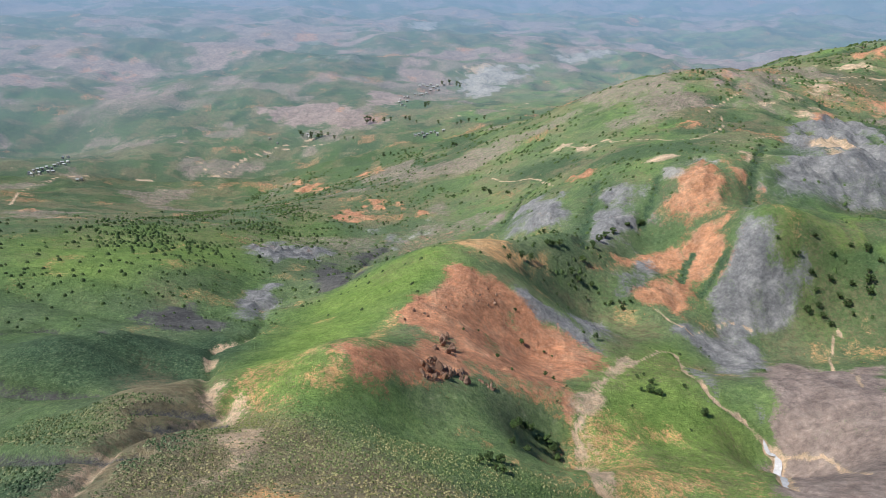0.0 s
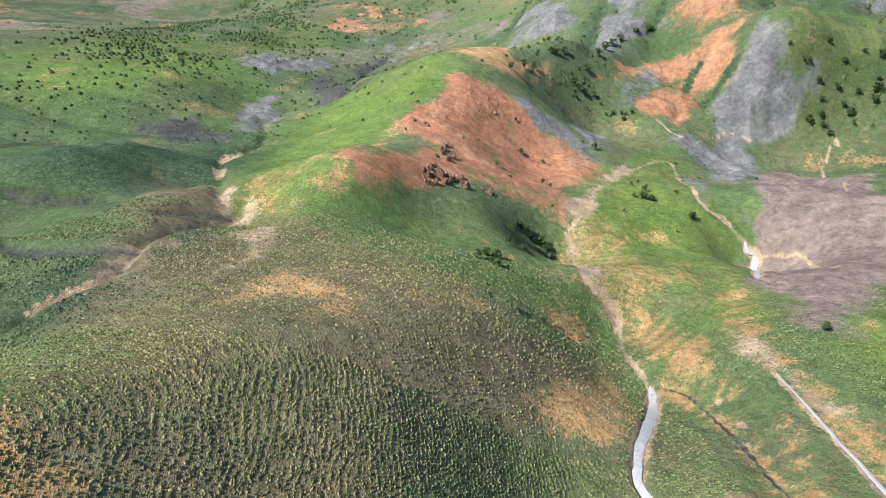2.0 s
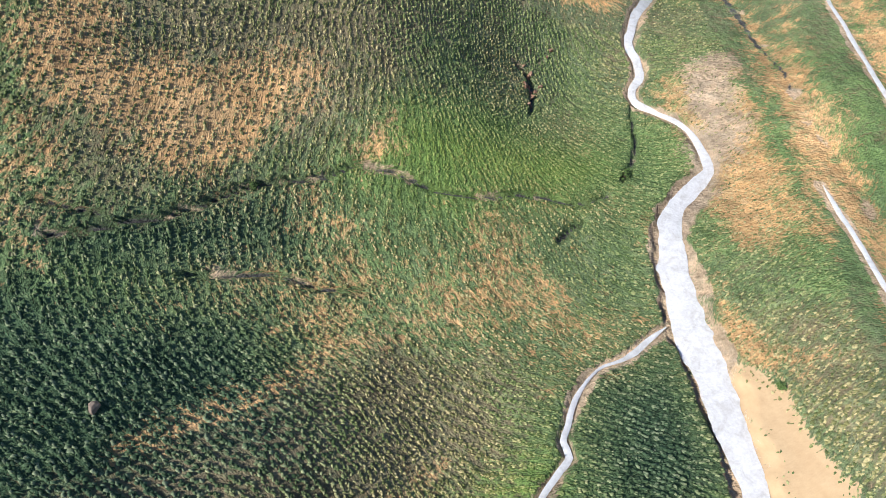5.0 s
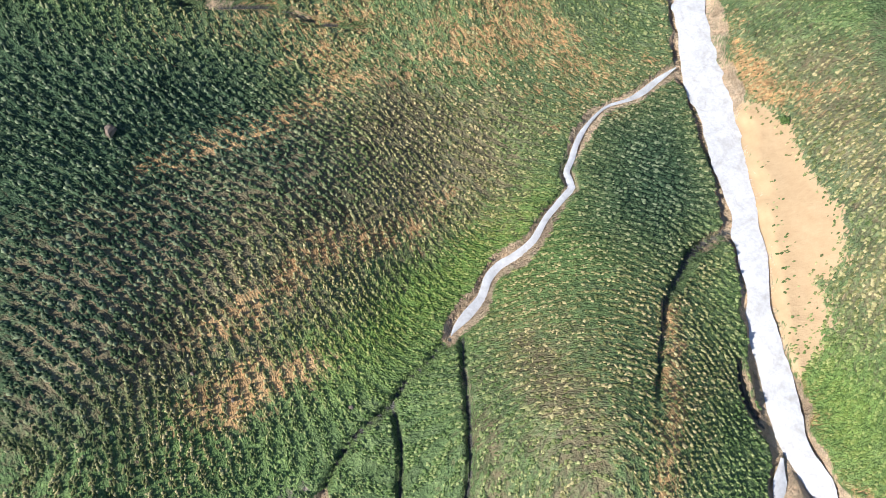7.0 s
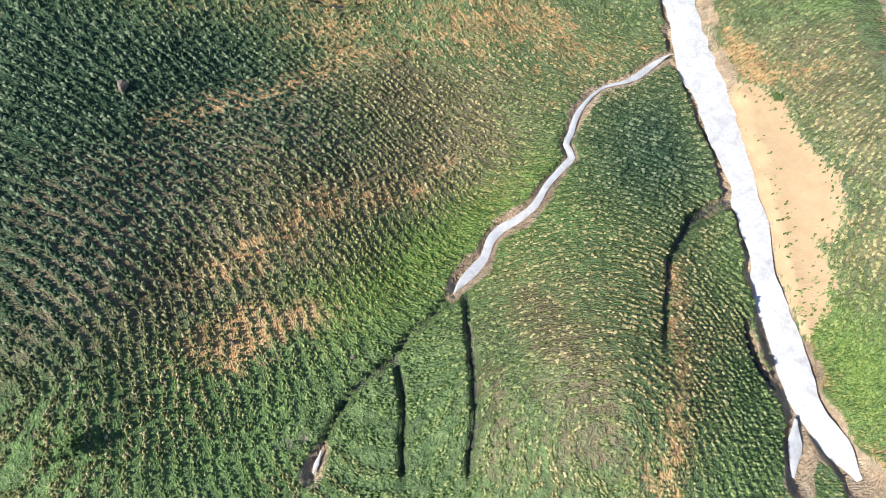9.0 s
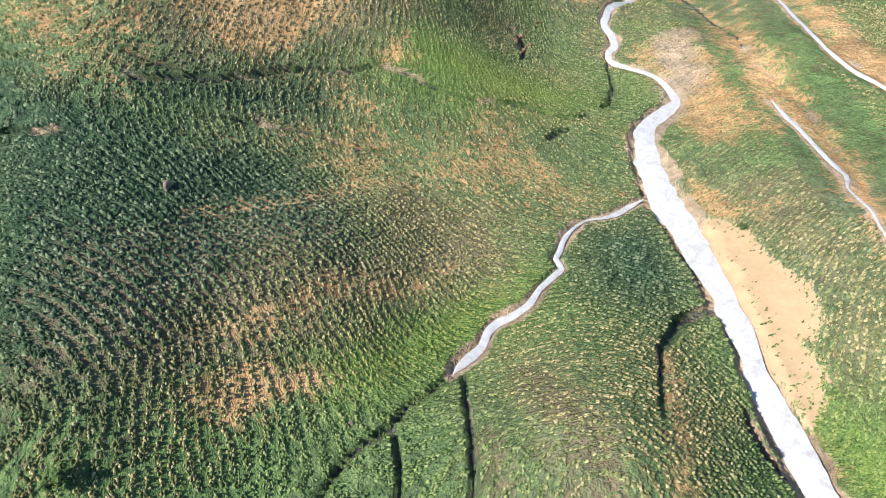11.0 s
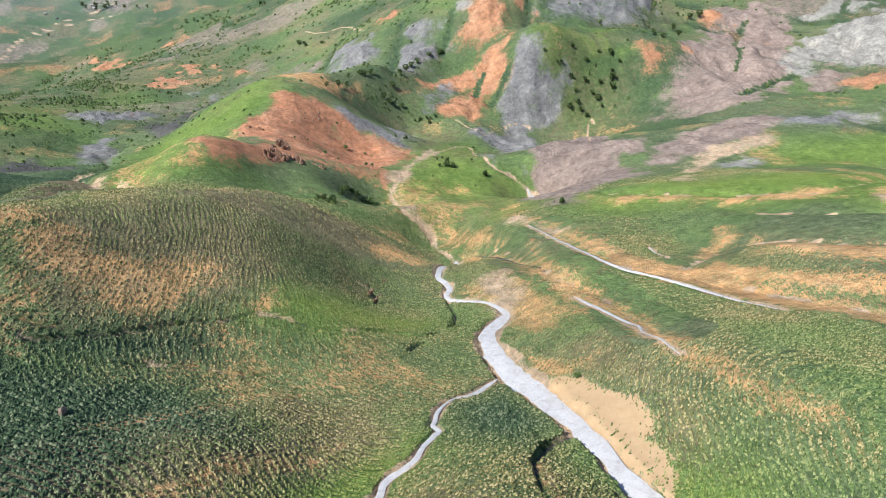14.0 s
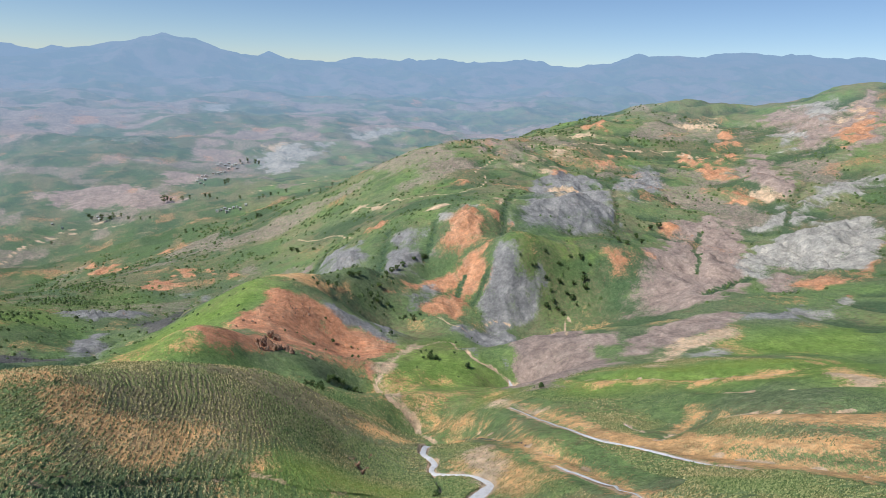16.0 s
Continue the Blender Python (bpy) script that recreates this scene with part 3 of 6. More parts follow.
PATCHES.append(('lush', [(90.5, 84.9), (105.5, 79.8), (136.1, 70.3), (161.2, 68), (204.6, 69.1), (114, 6.7), (117.2, 29.8), (105.2, 53.4), (85.9, 61.5), (80.8, 71.1)]))
PATCHES.append(('lush', [(186.7, 120.5), (234.1, 121.4), (276.5, 122.7), (227.6, 85.9), (178.7, 83.3), (162.4, 94.8)]))
PATCHES.append(('dry', [(83.8, 76.5), (93.9, 74.2), (104.7, 64.8), (110.2, 59.6), (122.3, 51.7), (130.8, 41.8), (127, 36.9), (114.9, 44.1), (107.1, 55.7), (94, 68.4)]))
PATCHES.append(('dry', [(129.1, 31.7), (136.5, 31), (126.1, 15.3), (118.1, 9.7), (117.5, 16.3)]))
PATCHES.append(('dry', [(59.7, 63.6), (60.7, 48), (57.8, 30.2), (62.5, 26.9), (63.3, 20), (66.4, 10.9), (70.1, 4), (74.2, -7.6), (77.4, -18.9), (74.3, -21.3), (68.6, -12.8), (66.7, -4.7), (63.6, 7.1), (57.7, 19.4), (58.3, 38.2)]))
PATCHES.append(('dry', [(85.7, 17.3), (88.8, 15.3), (92.6, 4.7), (99.8, -0.9), (93.5, -5.7), (87.3, -0.1), (82.5, 8.8)]))
PATCHES.append(('dry', [(69.4, 13.1), (74.8, 16.6), (74.7, 4.2), (80.7, -3.3), (85.3, -7), (87, -11.1), (82.2, -15), (77.5, -9.4), (73, -1.3), (69.9, 6.4)]))
PATCHES.append(('dry', [(48.8, 47.1), (46.2, 24.9), (46.6, 12.4), (47.6, 5), (47.7, -2.5), (45.9, -11), (44, -18.7), (43.6, -24.7), (44.9, -29), (46.9, -33.4), (46.3, -34), (43.5, -29.9), (41.3, -25.1), (42.7, -15.4), (44.3, -6), (44.3, 6.4), (44, 20.2), (44, 39.2)]))
PATCHES.append(('dry', [(30.5, 26.8), (36.9, 34.6), (40.3, 36.6), (37.6, 25.3), (38.7, 18.4), (39.7, 11.2), (40.1, 6.1), (36.2, 4.3), (32.8, 5.4), (32.5, 11.4), (31.8, 17.9)]))
PATCHES.append(('tan', [(36, 30.5), (39.4, 34.3), (36.9, 24.4), (36.1, 16.3), (33.7, 12), (32.4, 16.6), (33.3, 24.7)]))
PATCHES.append(('dry', [(69.5, 104.5), (80.7, 118.2), (65.6, 76.4), (59.9, 69.5), (61, 79.9)]))
PATCHES.append(('dry', [(43.4, 99.2), (48, 101.9), (55, 97.8), (53.7, 82.9), (52.5, 61.7), (50.7, 63.2), (48.8, 75.4), (42.4, 78.5), (43.2, 91.7)]))
PATCHES.append(('tan', [(39.2, 102.5), (43.1, 104.5), (45.3, 103.5), (43.6, 100.6), (40.9, 97.4)]))
PATCHES.append(('dry', [(22.5, 88.1), (29.1, 94.2), (35.9, 90.8), (30.4, 80.9), (24.3, 83.6)]))
PATCHES.append(('dry', [(-24.2, 58.7), (-20.6, 63.9), (-15.3, 58.9), (-13.5, 54.1), (-19.2, 52.3), (-27.1, 53.6), (-27.1, 57.8)]))
PATCHES.append(('dry', [(-15.6, 49.9), (-14, 52.7), (-12.6, 49.2), (-13.7, 47.8)]))
PATCHES.append(('dry', [(75.9, 107.6), (77.2, 107.5), (68.4, 89.4), (63.1, 75.8), (61.2, 75.1), (66.8, 90)]))
PATCHES.append(('sand', [(30.4, -9.7), (31.8, -10.7), (32.9, -13.1), (33.4, -15.1), (34.1, -17.8), (34.5, -20.3), (34.5, -22.3), (33.9, -24.3), (32.6, -26), (32.8, -27.6), (33, -29), (32, -30.5), (30.5, -32.4), (29.9, -31), (29.8, -28.1), (29.9, -24.8), (29.6, -20.2), (29.5, -16), (29.6, -12)]))
PATCHES.append(('dry', [(29.1, -1.1), (31.6, -4.5), (33.6, -9.5), (32, -10.8), (30.4, -9.2), (29.1, -4.8)]))
PATCHES.append(('dry', [(30.2, -32.8), (31.2, -39), (33.4, -42.1), (34.6, -43.7), (34.5, -44.3), (32.5, -42.9), (30.4, -38.1)]))
PATCHES.append(('straw', [(29.7, -0.8), (42.2, -2.3), (36.3, -32.5), (32.9, -30), (34.6, -22.3), (33.5, -14.5)]))
PATCHES.append(('lush', [(31.1, -32.8), (32.9, -31.6), (36.2, -34.3), (35.2, -41.2), (32.6, -38.5), (31.3, -35.1)]))
PATCHES.append(('dry', [(-21.7, -16), (-19, -15), (-16.5, -13.4), (-13.3, -12.8), (-10.1, -10), (-6.6, -6.9), (-4.2, -7), (-6.5, -8.9), (-10, -11.3), (-13.5, -14), (-17.1, -14.9), (-19.9, -16.4)]))
PATCHES.append(('dry', [(-15.6, -28.3), (-13.9, -26.9), (-11.4, -25.4), (-9.2, -23.4), (-6, -22.5), (-0.7, -20.2), (1.7, -18.5), (1.2, -19.7), (-3.4, -22.6), (-7.6, -24.3), (-9.9, -26.3), (-13.1, -28.5)]))
PATCHES.append(('dry', [(-17, -32.3), (-15.4, -31), (-13.1, -30.9), (-9, -30.4), (-7.4, -31.4), (-11.2, -32.6), (-14.1, -34.3), (-16.4, -33.5)]))
PATCHES.append(('straw', [(-29.1, -20.1), (-24.8, -18), (-16.4, -13.7), (-3.7, -5.8), (6.7, -7.3), (11.9, -11.7), (8.6, -19.7), (-3.4, -26.6), (-11.2, -32.6), (-17.9, -34.1), (-23.9, -35.4), (-26.8, -35.2)]))
PATCHES.append(('mauve', [(-13.3, -39.8), (-9.6, -37.9), (-7.7, -38.1), (-8.4, -40), (-11.8, -40.7)]))
PATCHES.append(('lush', [(-9.1, -29.6), (-3.4, -26.6), (3.6, -22.1), (9.1, -19.7), (5.9, -24), (1.1, -28.5), (-3.3, -31.2), (-7.4, -32.2)]))
PATCHES.append(('dry', [(18.7, -27.5), (19.9, -27.8), (19.2, -31.9), (17.6, -35.5), (16.5, -39), (15.9, -41.9), (14.6, -41.7), (15.2, -38.4), (16.2, -34.9), (17.3, -31.3)]))
PATCHES.append(('straw', [(2.8, -31.7), (4.5, -31.2), (5, -35.9), (5.7, -42), (2.5, -42.3), (2.4, -36.9)]))
PATCHES.append(('straw', [(4.7, -28.5), (10, -27.5), (13.6, -31.4), (13.4, -41.6), (7.2, -41.8), (5.8, -35.2)]))
PATCHES.append(('straw', [(-39, 25.1), (-35.1, 36.5), (-18.4, 42.5), (2.2, 43.7), (6.5, 27.2), (-7.8, 12.4), (-15.5, 6.9), (-24.9, 3.4), (-31.4, 2.4)]))
PATCHES.append(('dry', [(29.7, 28.8), (34.2, 34.1), (39.6, 37.9), (41, 33.6), (39.5, 25.9), (40, 22), (41.1, 18.4), (42, 15), (41.6, 10.5), (41.6, 6.4), (41.2, 3.9), (39.6, 4.6), (40.2, 12.1), (35.8, 11), (34.1, 12.6), (34.4, 16.6), (33.5, 23.8)]))
PATCHES.append(('tan', [(34.7, 32.9), (38.5, 35.1), (39.3, 30.2), (38.3, 24.2), (37.1, 18.9), (35.3, 19.1), (34.2, 23.8)]))
PATCHES.append(('dry', [(43.7, 71), (47.2, 66.3), (48.4, 55), (48.5, 41.6), (49.8, 35.1), (49.9, 28.7), (48.7, 20.9), (48.6, 13.6), (48.6, 11.5), (47.2, 8.8), (46.5, 13.8), (46.5, 21.2), (47.2, 30.1), (45.6, 37.2), (45.3, 51.6)]))
PATCHES.append(('dry', [(66, 87.9), (63.5, 73.7), (64.8, 61.8), (64.1, 51.1), (62.4, 40.5), (61.8, 34.1), (58.9, 29.4), (58.8, 36.8), (60.3, 48.5), (60.6, 60.6), (60.8, 74.5)]))
PATCHES.append(('dry', [(44.7, 97.9), (55.3, 99.6), (53.2, 74.6), (47.7, 68), (43.5, 79.5)]))
PATCHES.append(('dry', [(13.4, 46.3), (21.4, 54.4), (35.7, 72.3), (34.3, 62.6), (25.5, 49.1), (15.9, 43.3)]))
PATCHES.append(('dry', [(-37.2, 22.3), (-36.4, 25.3), (-32.8, 23.6), (-32.6, 19.9), (-33.6, 18.3), (-35.4, 18.4)]))
PATCHES.append(('dry', [(-33.6, 16), (-32.2, 18.8), (-29.1, 19.6), (-26.8, 18.7), (-29.3, 16), (-31.4, 14.6)]))
# shaded sides of the left spurs, painted in the scrub colour
PATCHES.append(('scrub', [(-148.3, 171.8), (-108.6, 155.6), (-94.6, 178.1), (-60.4, 173.5), (-55.6, 150), (-64.5, 147.3), (-63.3, 111.5), (-87.2, 126.1), (-103.8, 128.2), (-119.4, 130.3)]))
PATCHES.append(('scrub', [(-62.8, 57), (-59.6, 59.4), (-56.3, 67), (-52.7, 69.1), (-44.3, 67.2), (-43, 59.5), (-40.4, 51.1), (-41.8, 44.3), (-46.7, 41.8), (-51.8, 42.7)]))
PATCHES.append(('scrub', [(-54.1, 88.3), (-46.8, 99.4), (-44.2, 100.6), (-38.8, 78.9), (-41.1, 71.8), (-47.1, 70.7)]))
PATCHES.append(('scrub', [(-58.8, 107.2), (-58.3, 121.6), (-53.1, 117.5), (-50, 107.7), (-54.5, 102)]))
LINES = []
LINES.append(('ravine', [(-54.6, 47, 0.57), (-53.1, 51.4, 0.59), (-50, 55.4, 0.62), (-47.7, 59.2, 0.82), (-50.3, 69.9, 1.07), (-52.3, 79.8, 1.15), (-50.6, 94.5, 1.43), (-47.2, 105.1, 1.67), (-47.6, 109.9, 1.97), (-51.9, 111.5, 1.73), (-67.3, 149.8, 1.57), (-73.3, 169.2, 1.65), (-66.5, 179.6, 1.55), (-75.1, 224.7, 1.43), (-82.1, 243.6, 1.51), (-67.6, 263.2, 2.44), (-46.1, 267.9, 2.57), (-55.2, 393, 2.68), (-43.8, 441, 3.04)]))
LINES.append(('terrace', [(93, 81.3, 1.14), (109.8, 61.7, 1.01), (122.9, 51.7, 0.95), (132.9, 40.7, 0.94), (194.5, 67.4, 0.94)]))
LINES.append(('terrace', [(70.4, 16.5, 0.7), (86, 24.4, 0.74), (89.9, 18.9, 0.72), (93, 7, 0.68), (101.7, 0.2, 0.65)]))
LINES.append(('terrace', [(62.3, 60.8, 0.89), (59.4, 26.2, 0.73), (65.1, 13.9, 0.65), (71.3, 0.3, 0.57), (74.6, -9.2, 0.53), (78.2, -18.5, 0.48)]))
LINES.append(('terrace', [(106.1, 48.7, 0.73), (108.3, 24.8, 0.65), (119.1, 13.4, 0.61)]))
LINES.append(('terrace', [(50, 60.8, 0.78), (47, 29, 0.69), (48.8, 8.8, 0.6), (46.7, -8.6, 0.51)]))
LINES.append(('wash', [(89.3, 218.5, 2.2), (97, 219.4, 2.2), (91.8, 194.9, 2.2), (89.9, 169.5, 2.2), (95.4, 163.5, 2.2), (101.5, 156.8, 2.2), (102.9, 153.8, 2.2)]))
LINES.append(('wash', [(103.9, 267.8, 1.4), (109, 257, 1.4), (115.5, 248.3, 1.4), (129.9, 260.2, 1.4), (142.4, 264, 1.4), (149.3, 259.8, 1.4)]))
LINES.append(('wash', [(103.2, 153.8, 1.2), (110.9, 148.9, 1.2), (115.3, 141.1, 1.2), (106.5, 119, 1.2)]))
LINES.append(('fold', [(174.9, 342, 7.0), (181.9, 357, 7.0), (189.1, 372, 7.0), (212.8, 417, 7.0), (227.8, 444, 7.0)]))
LINES.append(('fold', [(72.1, 302, 7.0), (88, 362, 7.0), (97.6, 395, 7.0), (106, 421, 7.0)]))
LINES.append(('fold', [(116.5, 345, 6.0), (122.6, 358, 6.0), (129.2, 369, 6.0), (136.1, 388, 6.0)]))
LINES.append(('fold', [(41.4, 423, 6.0), (49.1, 442, 6.0), (62.4, 488, 6.0), (73.6, 504, 6.0)]))
LINES.append(('fold', [(124.3, 292.4, 5.0), (131.7, 307, 5.0), (136.2, 313, 5.0)]))
LINES.append(('fold', [(131.1, 282.1, 5.0), (139.8, 289.4, 5.0), (148, 298.2, 5.0)]))
LINES.append(('fold', [(279.9, 352, 6.0), (306, 390, 6.0), (348, 458, 6.0), (389, 535, 6.0)]))
LINES.append(('fold', [(467, 361, 7.0), (538, 420, 7.0), (656, 510, 7.0), (763, 587, 7.0)]))
LINES.append(('fold', [(257.9, 216, 8.0), (296.9, 235.5, 8.0), (314, 239.2, 8.0)]))
LINES.append(('fold', [(384, 374, 6.0), (338, 325, 6.0), (286.1, 258.3, 6.0)]))
LINES.append(('gully', [(-119.4, 130.3, 0.8), (-112, 129.1, 0.8), (-103.6, 127.6, 0.8), (-86.4, 124.6, 0.8)]))
LINES.append(('gully', [(-58.7, 96.2, 0.8), (-54.1, 100.7, 0.8), (-48.8, 104.9, 0.8)]))
LINES.append(('gully', [(-54.2, 90.8, 0.9), (-48.1, 97, 0.9), (-45.2, 101.6, 0.9)]))
LINES.append(('gully', [(-83.5, 83.3, 0.9), (-69.4, 75.9, 0.9), (-54.3, 71.8, 0.9), (-46.5, 73.3, 0.9)]))
LINES.append(('gully', [(-151.2, 176, 0.9), (-142.2, 190.3, 0.9), (-101.3, 158.1, 0.9)]))
LINES.append(('crack', [(11, 80.6, 2.2), (14.2, 78.4, 2.2), (19.9, 80.1, 2.2), (26.4, 80.9, 2.2), (31.5, 80.2, 2.2), (35, 80.6, 2.2)]))
LINES.append(('crack', [(42.5, 71.1, 0.9), (46.2, 67.3, 0.9), (47.3, 63.2, 0.9), (47, 51.5, 0.9), (47, 43.6, 0.9), (46.6, 37.8, 0.9)]))
LINES.append(('stream', [(28, -40, 1.19), (27.5, -41.6, 1.45), (27, -42.8, 1.28), (26.6, -44, 1.27)]))
LINES.append(('stream', [(24.2, -5.3, 0.51), (22, -6.8, 0.59), (20.3, -8.1, 0.68), (18.5, -9, 0.43), (16.3, -9.8, 0.32), (14.4, -11.5, 0.4), (13.1, -13.3, 0.61), (12.4, -15, 0.6), (11.7, -16.4, 0.59), (12.1, -17.7, 0.66), (10.9, -19, 0.65), (9.5, -20.5, 0.56), (8.2, -22.4, 0.7), (6.7, -23.6, 0.77), (5.2, -24.5, 0.76), (4.2, -25.7, 0.75), (3.7, -27, 0.82), (2.5, -28.3, 1.02), (1.5, -29.3, 0.87), (1.1, -29.9, 0.43)]))
LINES.append(('stream', [(-8.4, -40.7, 0.44), (-8.7, -41.6, 0.62), (-8.9, -42.2, 0.71)]))
LINES.append(('crack', [(1, -30.1, 0.45), (0, -30.9, 0.49), (-0.7, -31.7, 0.44), (-2.4, -33, 0.44), (-3.7, -34.8, 0.39), (-5.7, -36.2, 0.35), (-7.1, -37.9, 0.39), (-8.1, -39.8, 0.39), (-8.4, -40.6, 0.4)]))
LINES.append(('crack', [(2.1, -30.1, 0.4), (2.1, -32.1, 0.44), (2.3, -34.3, 0.43), (2.4, -36.5, 0.43), (2.4, -39.2, 0.39), (1.9, -41.6, 0.35), (1.9, -42.4, 0.35)]))
LINES.append(('crack', [(-3.4, -34.8, 0.3), (-2.9, -36.4, 0.35), (-2.7, -38.7, 0.35), (-2.8, -41.4, 0.35), (-2.7, -42.5, 0.31)]))
LINES.append(('crack', [(26.6, -21.8, 0.79), (24.6, -22.5, 0.99), (22.2, -23.9, 1.16), (20.4, -25.8, 0.92), (18.9, -27.3, 0.59), (18, -29.4, 0.38), (17, -31.7, 0.28), (16.3, -33.8, 0.22)]))
LINES.append(('crack', [(25.1, -32.5, 0.47), (25.2, -34.7, 0.73), (25.9, -36.5, 0.74), (26.9, -37.9, 0.48)]))
LINES.append(('crack', [(-30.6, -0.7, 0.47), (-28.8, -0.4, 0.42), (-27.3, 0.2, 0.42), (-25.8, 1, 0.42), (-23.9, 1.6, 0.36), (-22.5, 2.2, 0.37), (-21.7, 3, 0.47), (-20.1, 3.8, 0.42), (-18.3, 5.2, 0.32), (-16.3, 6.3, 0.27), (-14.2, 7, 0.27), (-11.2, 7.8, 0.27), (-9.7, 8.5, 0.28), (-7.8, 9.8, 0.33)]))
LINES.append(('crack', [(-7.8, 9.8, 0.33), (-6, 9.8, 0.34), (-3.9, 9.6, 0.4), (-2.2, 9, 0.45), (0.3, 8.2, 0.46), (3.9, 8.1, 0.35), (6.9, 8.5, 0.48), (8.7, 9.2, 0.61), (11.2, 9.4, 0.69), (13.5, 9.5, 0.64), (15.7, 9, 0.51), (18.4, 9.8, 0.33), (20.7, 10.9, 0.27)]))
LINES.append(('crack', [(-31.3, 2.1, 0.32), (-29.8, 1.8, 0.32), (-26.9, 1.4, 0.26)]))
LINES.append(('crack', [(-20.9, -3, 0.37), (-18.3, -2.7, 0.38), (-15.1, -2.3, 0.44), (-12.8, -2.4, 0.44), (-9.8, -3.3, 0.38), (-6.2, -3.1, 0.32)]))
LINES.append(('crack', [(-39.8, -8.3, 0.51), (-36.9, -8.4, 0.5), (-34, -8.1, 0.37)]))
LINES.append(('crack', [(10.2, 30.1, 0.3), (12.1, 28.9, 0.6), (12.5, 26.7, 0.74), (12.4, 23.8, 0.58), (11.8, 22.2, 0.28)]))
LINES.append(('crack', [(26.6, 26.3, 0.56), (26.2, 23, 0.62), (26, 19.4, 0.6), (23.9, 14.9, 0.64), (22.8, 13.5, 0.42)]))
LINES.append(('crack', [(13.7, 4.2, 0.61), (15.1, 5.4, 0.62), (16.8, 6.6, 0.45)]))
LINES.append(('crack', [(42.7, 71, 0.62), (47, 65.3, 0.83), (47.3, 54.4, 0.86), (47.6, 47, 0.81), (47, 38.6, 0.84), (47.5, 31.3, 0.7), (46.9, 27.9, 0.51)]))
LINES.append(('stream', [(59.7, 63.6, 0.46), (59.5, 51.6, 0.57), (58.2, 36.8, 0.77), (57, 26.6, 0.83), (57.7, 19.4, 0.9), (60.4, 14.2, 0.99), (63.6, 7.1, 0.85), (65.4, 1, 0.72), (66.6, -4.9, 0.5), (67.2, -8.5, 0.29)]))
LINES.append(('stream', [(44.6, 11.6, 0.31), (45, 7.6, 0.69), (45.4, 1.4, 0.75), (45.3, -5.1, 0.61), (44, -7.7, 0.34), (43.7, -11.7, 0.41), (43.1, -14.8, 0.31), (42.8, -16.8, 0.23)]))
LINES.append(('stream', [(74.4, 33.2, 0.4), (72.8, 27.3, 0.77), (72.3, 23.9, 0.37)]))
LINES.append(('wash', [(39.4, 136.1, 3.47), (36.3, 108.8, 5.8), (39.6, 104.5, 6.48), (42.4, 100.9, 5.78), (43.2, 96.2, 3.72), (40.9, 83.3, 2.09), (41.5, 76.3, 1.5), (42.3, 71.2, 1.21)]))
LINES.append(('wash', [(72.7, 203.6, 1.39), (61.1, 185.2, 2.13), (50.8, 165.7, 1.93), (42.6, 148.2, 1.77), (39.1, 141.5, 2.06), (39.3, 136.3, 4.42), (40.6, 128.1, 6.24), (38.8, 106, 5.91)]))
LINES.append(('stream', [(102.7, 156.7, 1.05), (103, 153.1, 1.67), (104.5, 148.8, 2.48), (86.8, 119.6, 2.04), (84.6, 111.4, 1.46)]))
LINES.append(('stream', [(42.7, 71, 0.99), (41.8, 66.3, 1.92), (38.4, 58.7, 2.22), (31.6, 47.3, 1.54), (29.1, 41.5, 1.45), (28.1, 38, 1.4), (28.8, 35, 1.55), (28.7, 31.9, 1.34), (27.3, 29.6, 1.15), (27.4, 27.3, 1.29), (29.6, 25.4, 0.96), (31.7, 23.9, 0.96), (33.2, 21.9, 0.95), (34, 19.2, 1.08), (34.1, 15.7, 1.8), (32.9, 13.8, 2.5), (30.6, 11.5, 2.86), (28.6, 9.3, 3.06), (27.3, 6.9, 3.11), (26.8, 4.4, 3.45), (26.6, 2.2, 3.79), (26.9, -5.9, 4.6), (27.5, -9.6, 4.23), (27.8, -13.1, 3.87), (27.9, -16.5, 3.41), (28.1, -19.7, 3.11), (28.2, -22.8, 2.82), (28.2, -25.7, 2.67), (28.1, -28.6, 2.64), (28.2, -31.4, 2.96), (28.6, -34.1, 3.18), (28.8, -36.8, 3.5), (29.2, -39.1, 3.29), (30.3, -41, 2.32), (31.2, -42.7, 2.34), (32, -44.4, 2.35)]))
TRACKS = []
TRACKS.append([(492, 769), (515, 755), (550, 733), (597, 700), (620, 665), (645, 661)])
TRACKS.append([(381, 743), (402, 739), (487, 771), (528, 755), (552, 728), (600, 709), (619, 667)])
TRACKS.append([(-407, 1046), (-391, 1082), (-384, 1131), (-322, 1184), (-267.5, 1205), (-242.4, 1218)])
TRACKS.append([(-8, 1224), (38.6, 1251), (148.6, 1315), (193.9, 1333)])
TRACKS.append([(-539, 984), (-479, 1018), (-400, 1056), (-393, 1100), (-363, 1143), (-290.9, 1179), (-220.6, 1162)])
TRACKS.append([(-438, 1067), (-466, 1105), (-493, 1120), (-512, 1171), (-543, 1193)])
TRACKS.append([(-469, 617), (-586, 802), (-613, 900), (-601, 928), (-560, 974)])
TRACKS.append([(118.7, 640), (125.4, 599), (137.6, 582), (150.9, 584), (154.5, 549), (170.3, 521), (181.7, 487), (193.6, 473), (224.1, 516), (239.6, 541), (252.4, 578)])
TRACKS.append([(244.9, 591), (260.9, 622), (280, 640), (298.6, 652)])
TRACKS.append([(202.7, 454), (223.1, 462), (249.9, 482)])
TRACKS.append([(382, 729), (400, 714), (411, 723), (428, 720), (458, 738), (503, 747)])
TRACKS.append([(44.8, 613), (53.9, 582), (80.2, 538), (84.1, 470)])
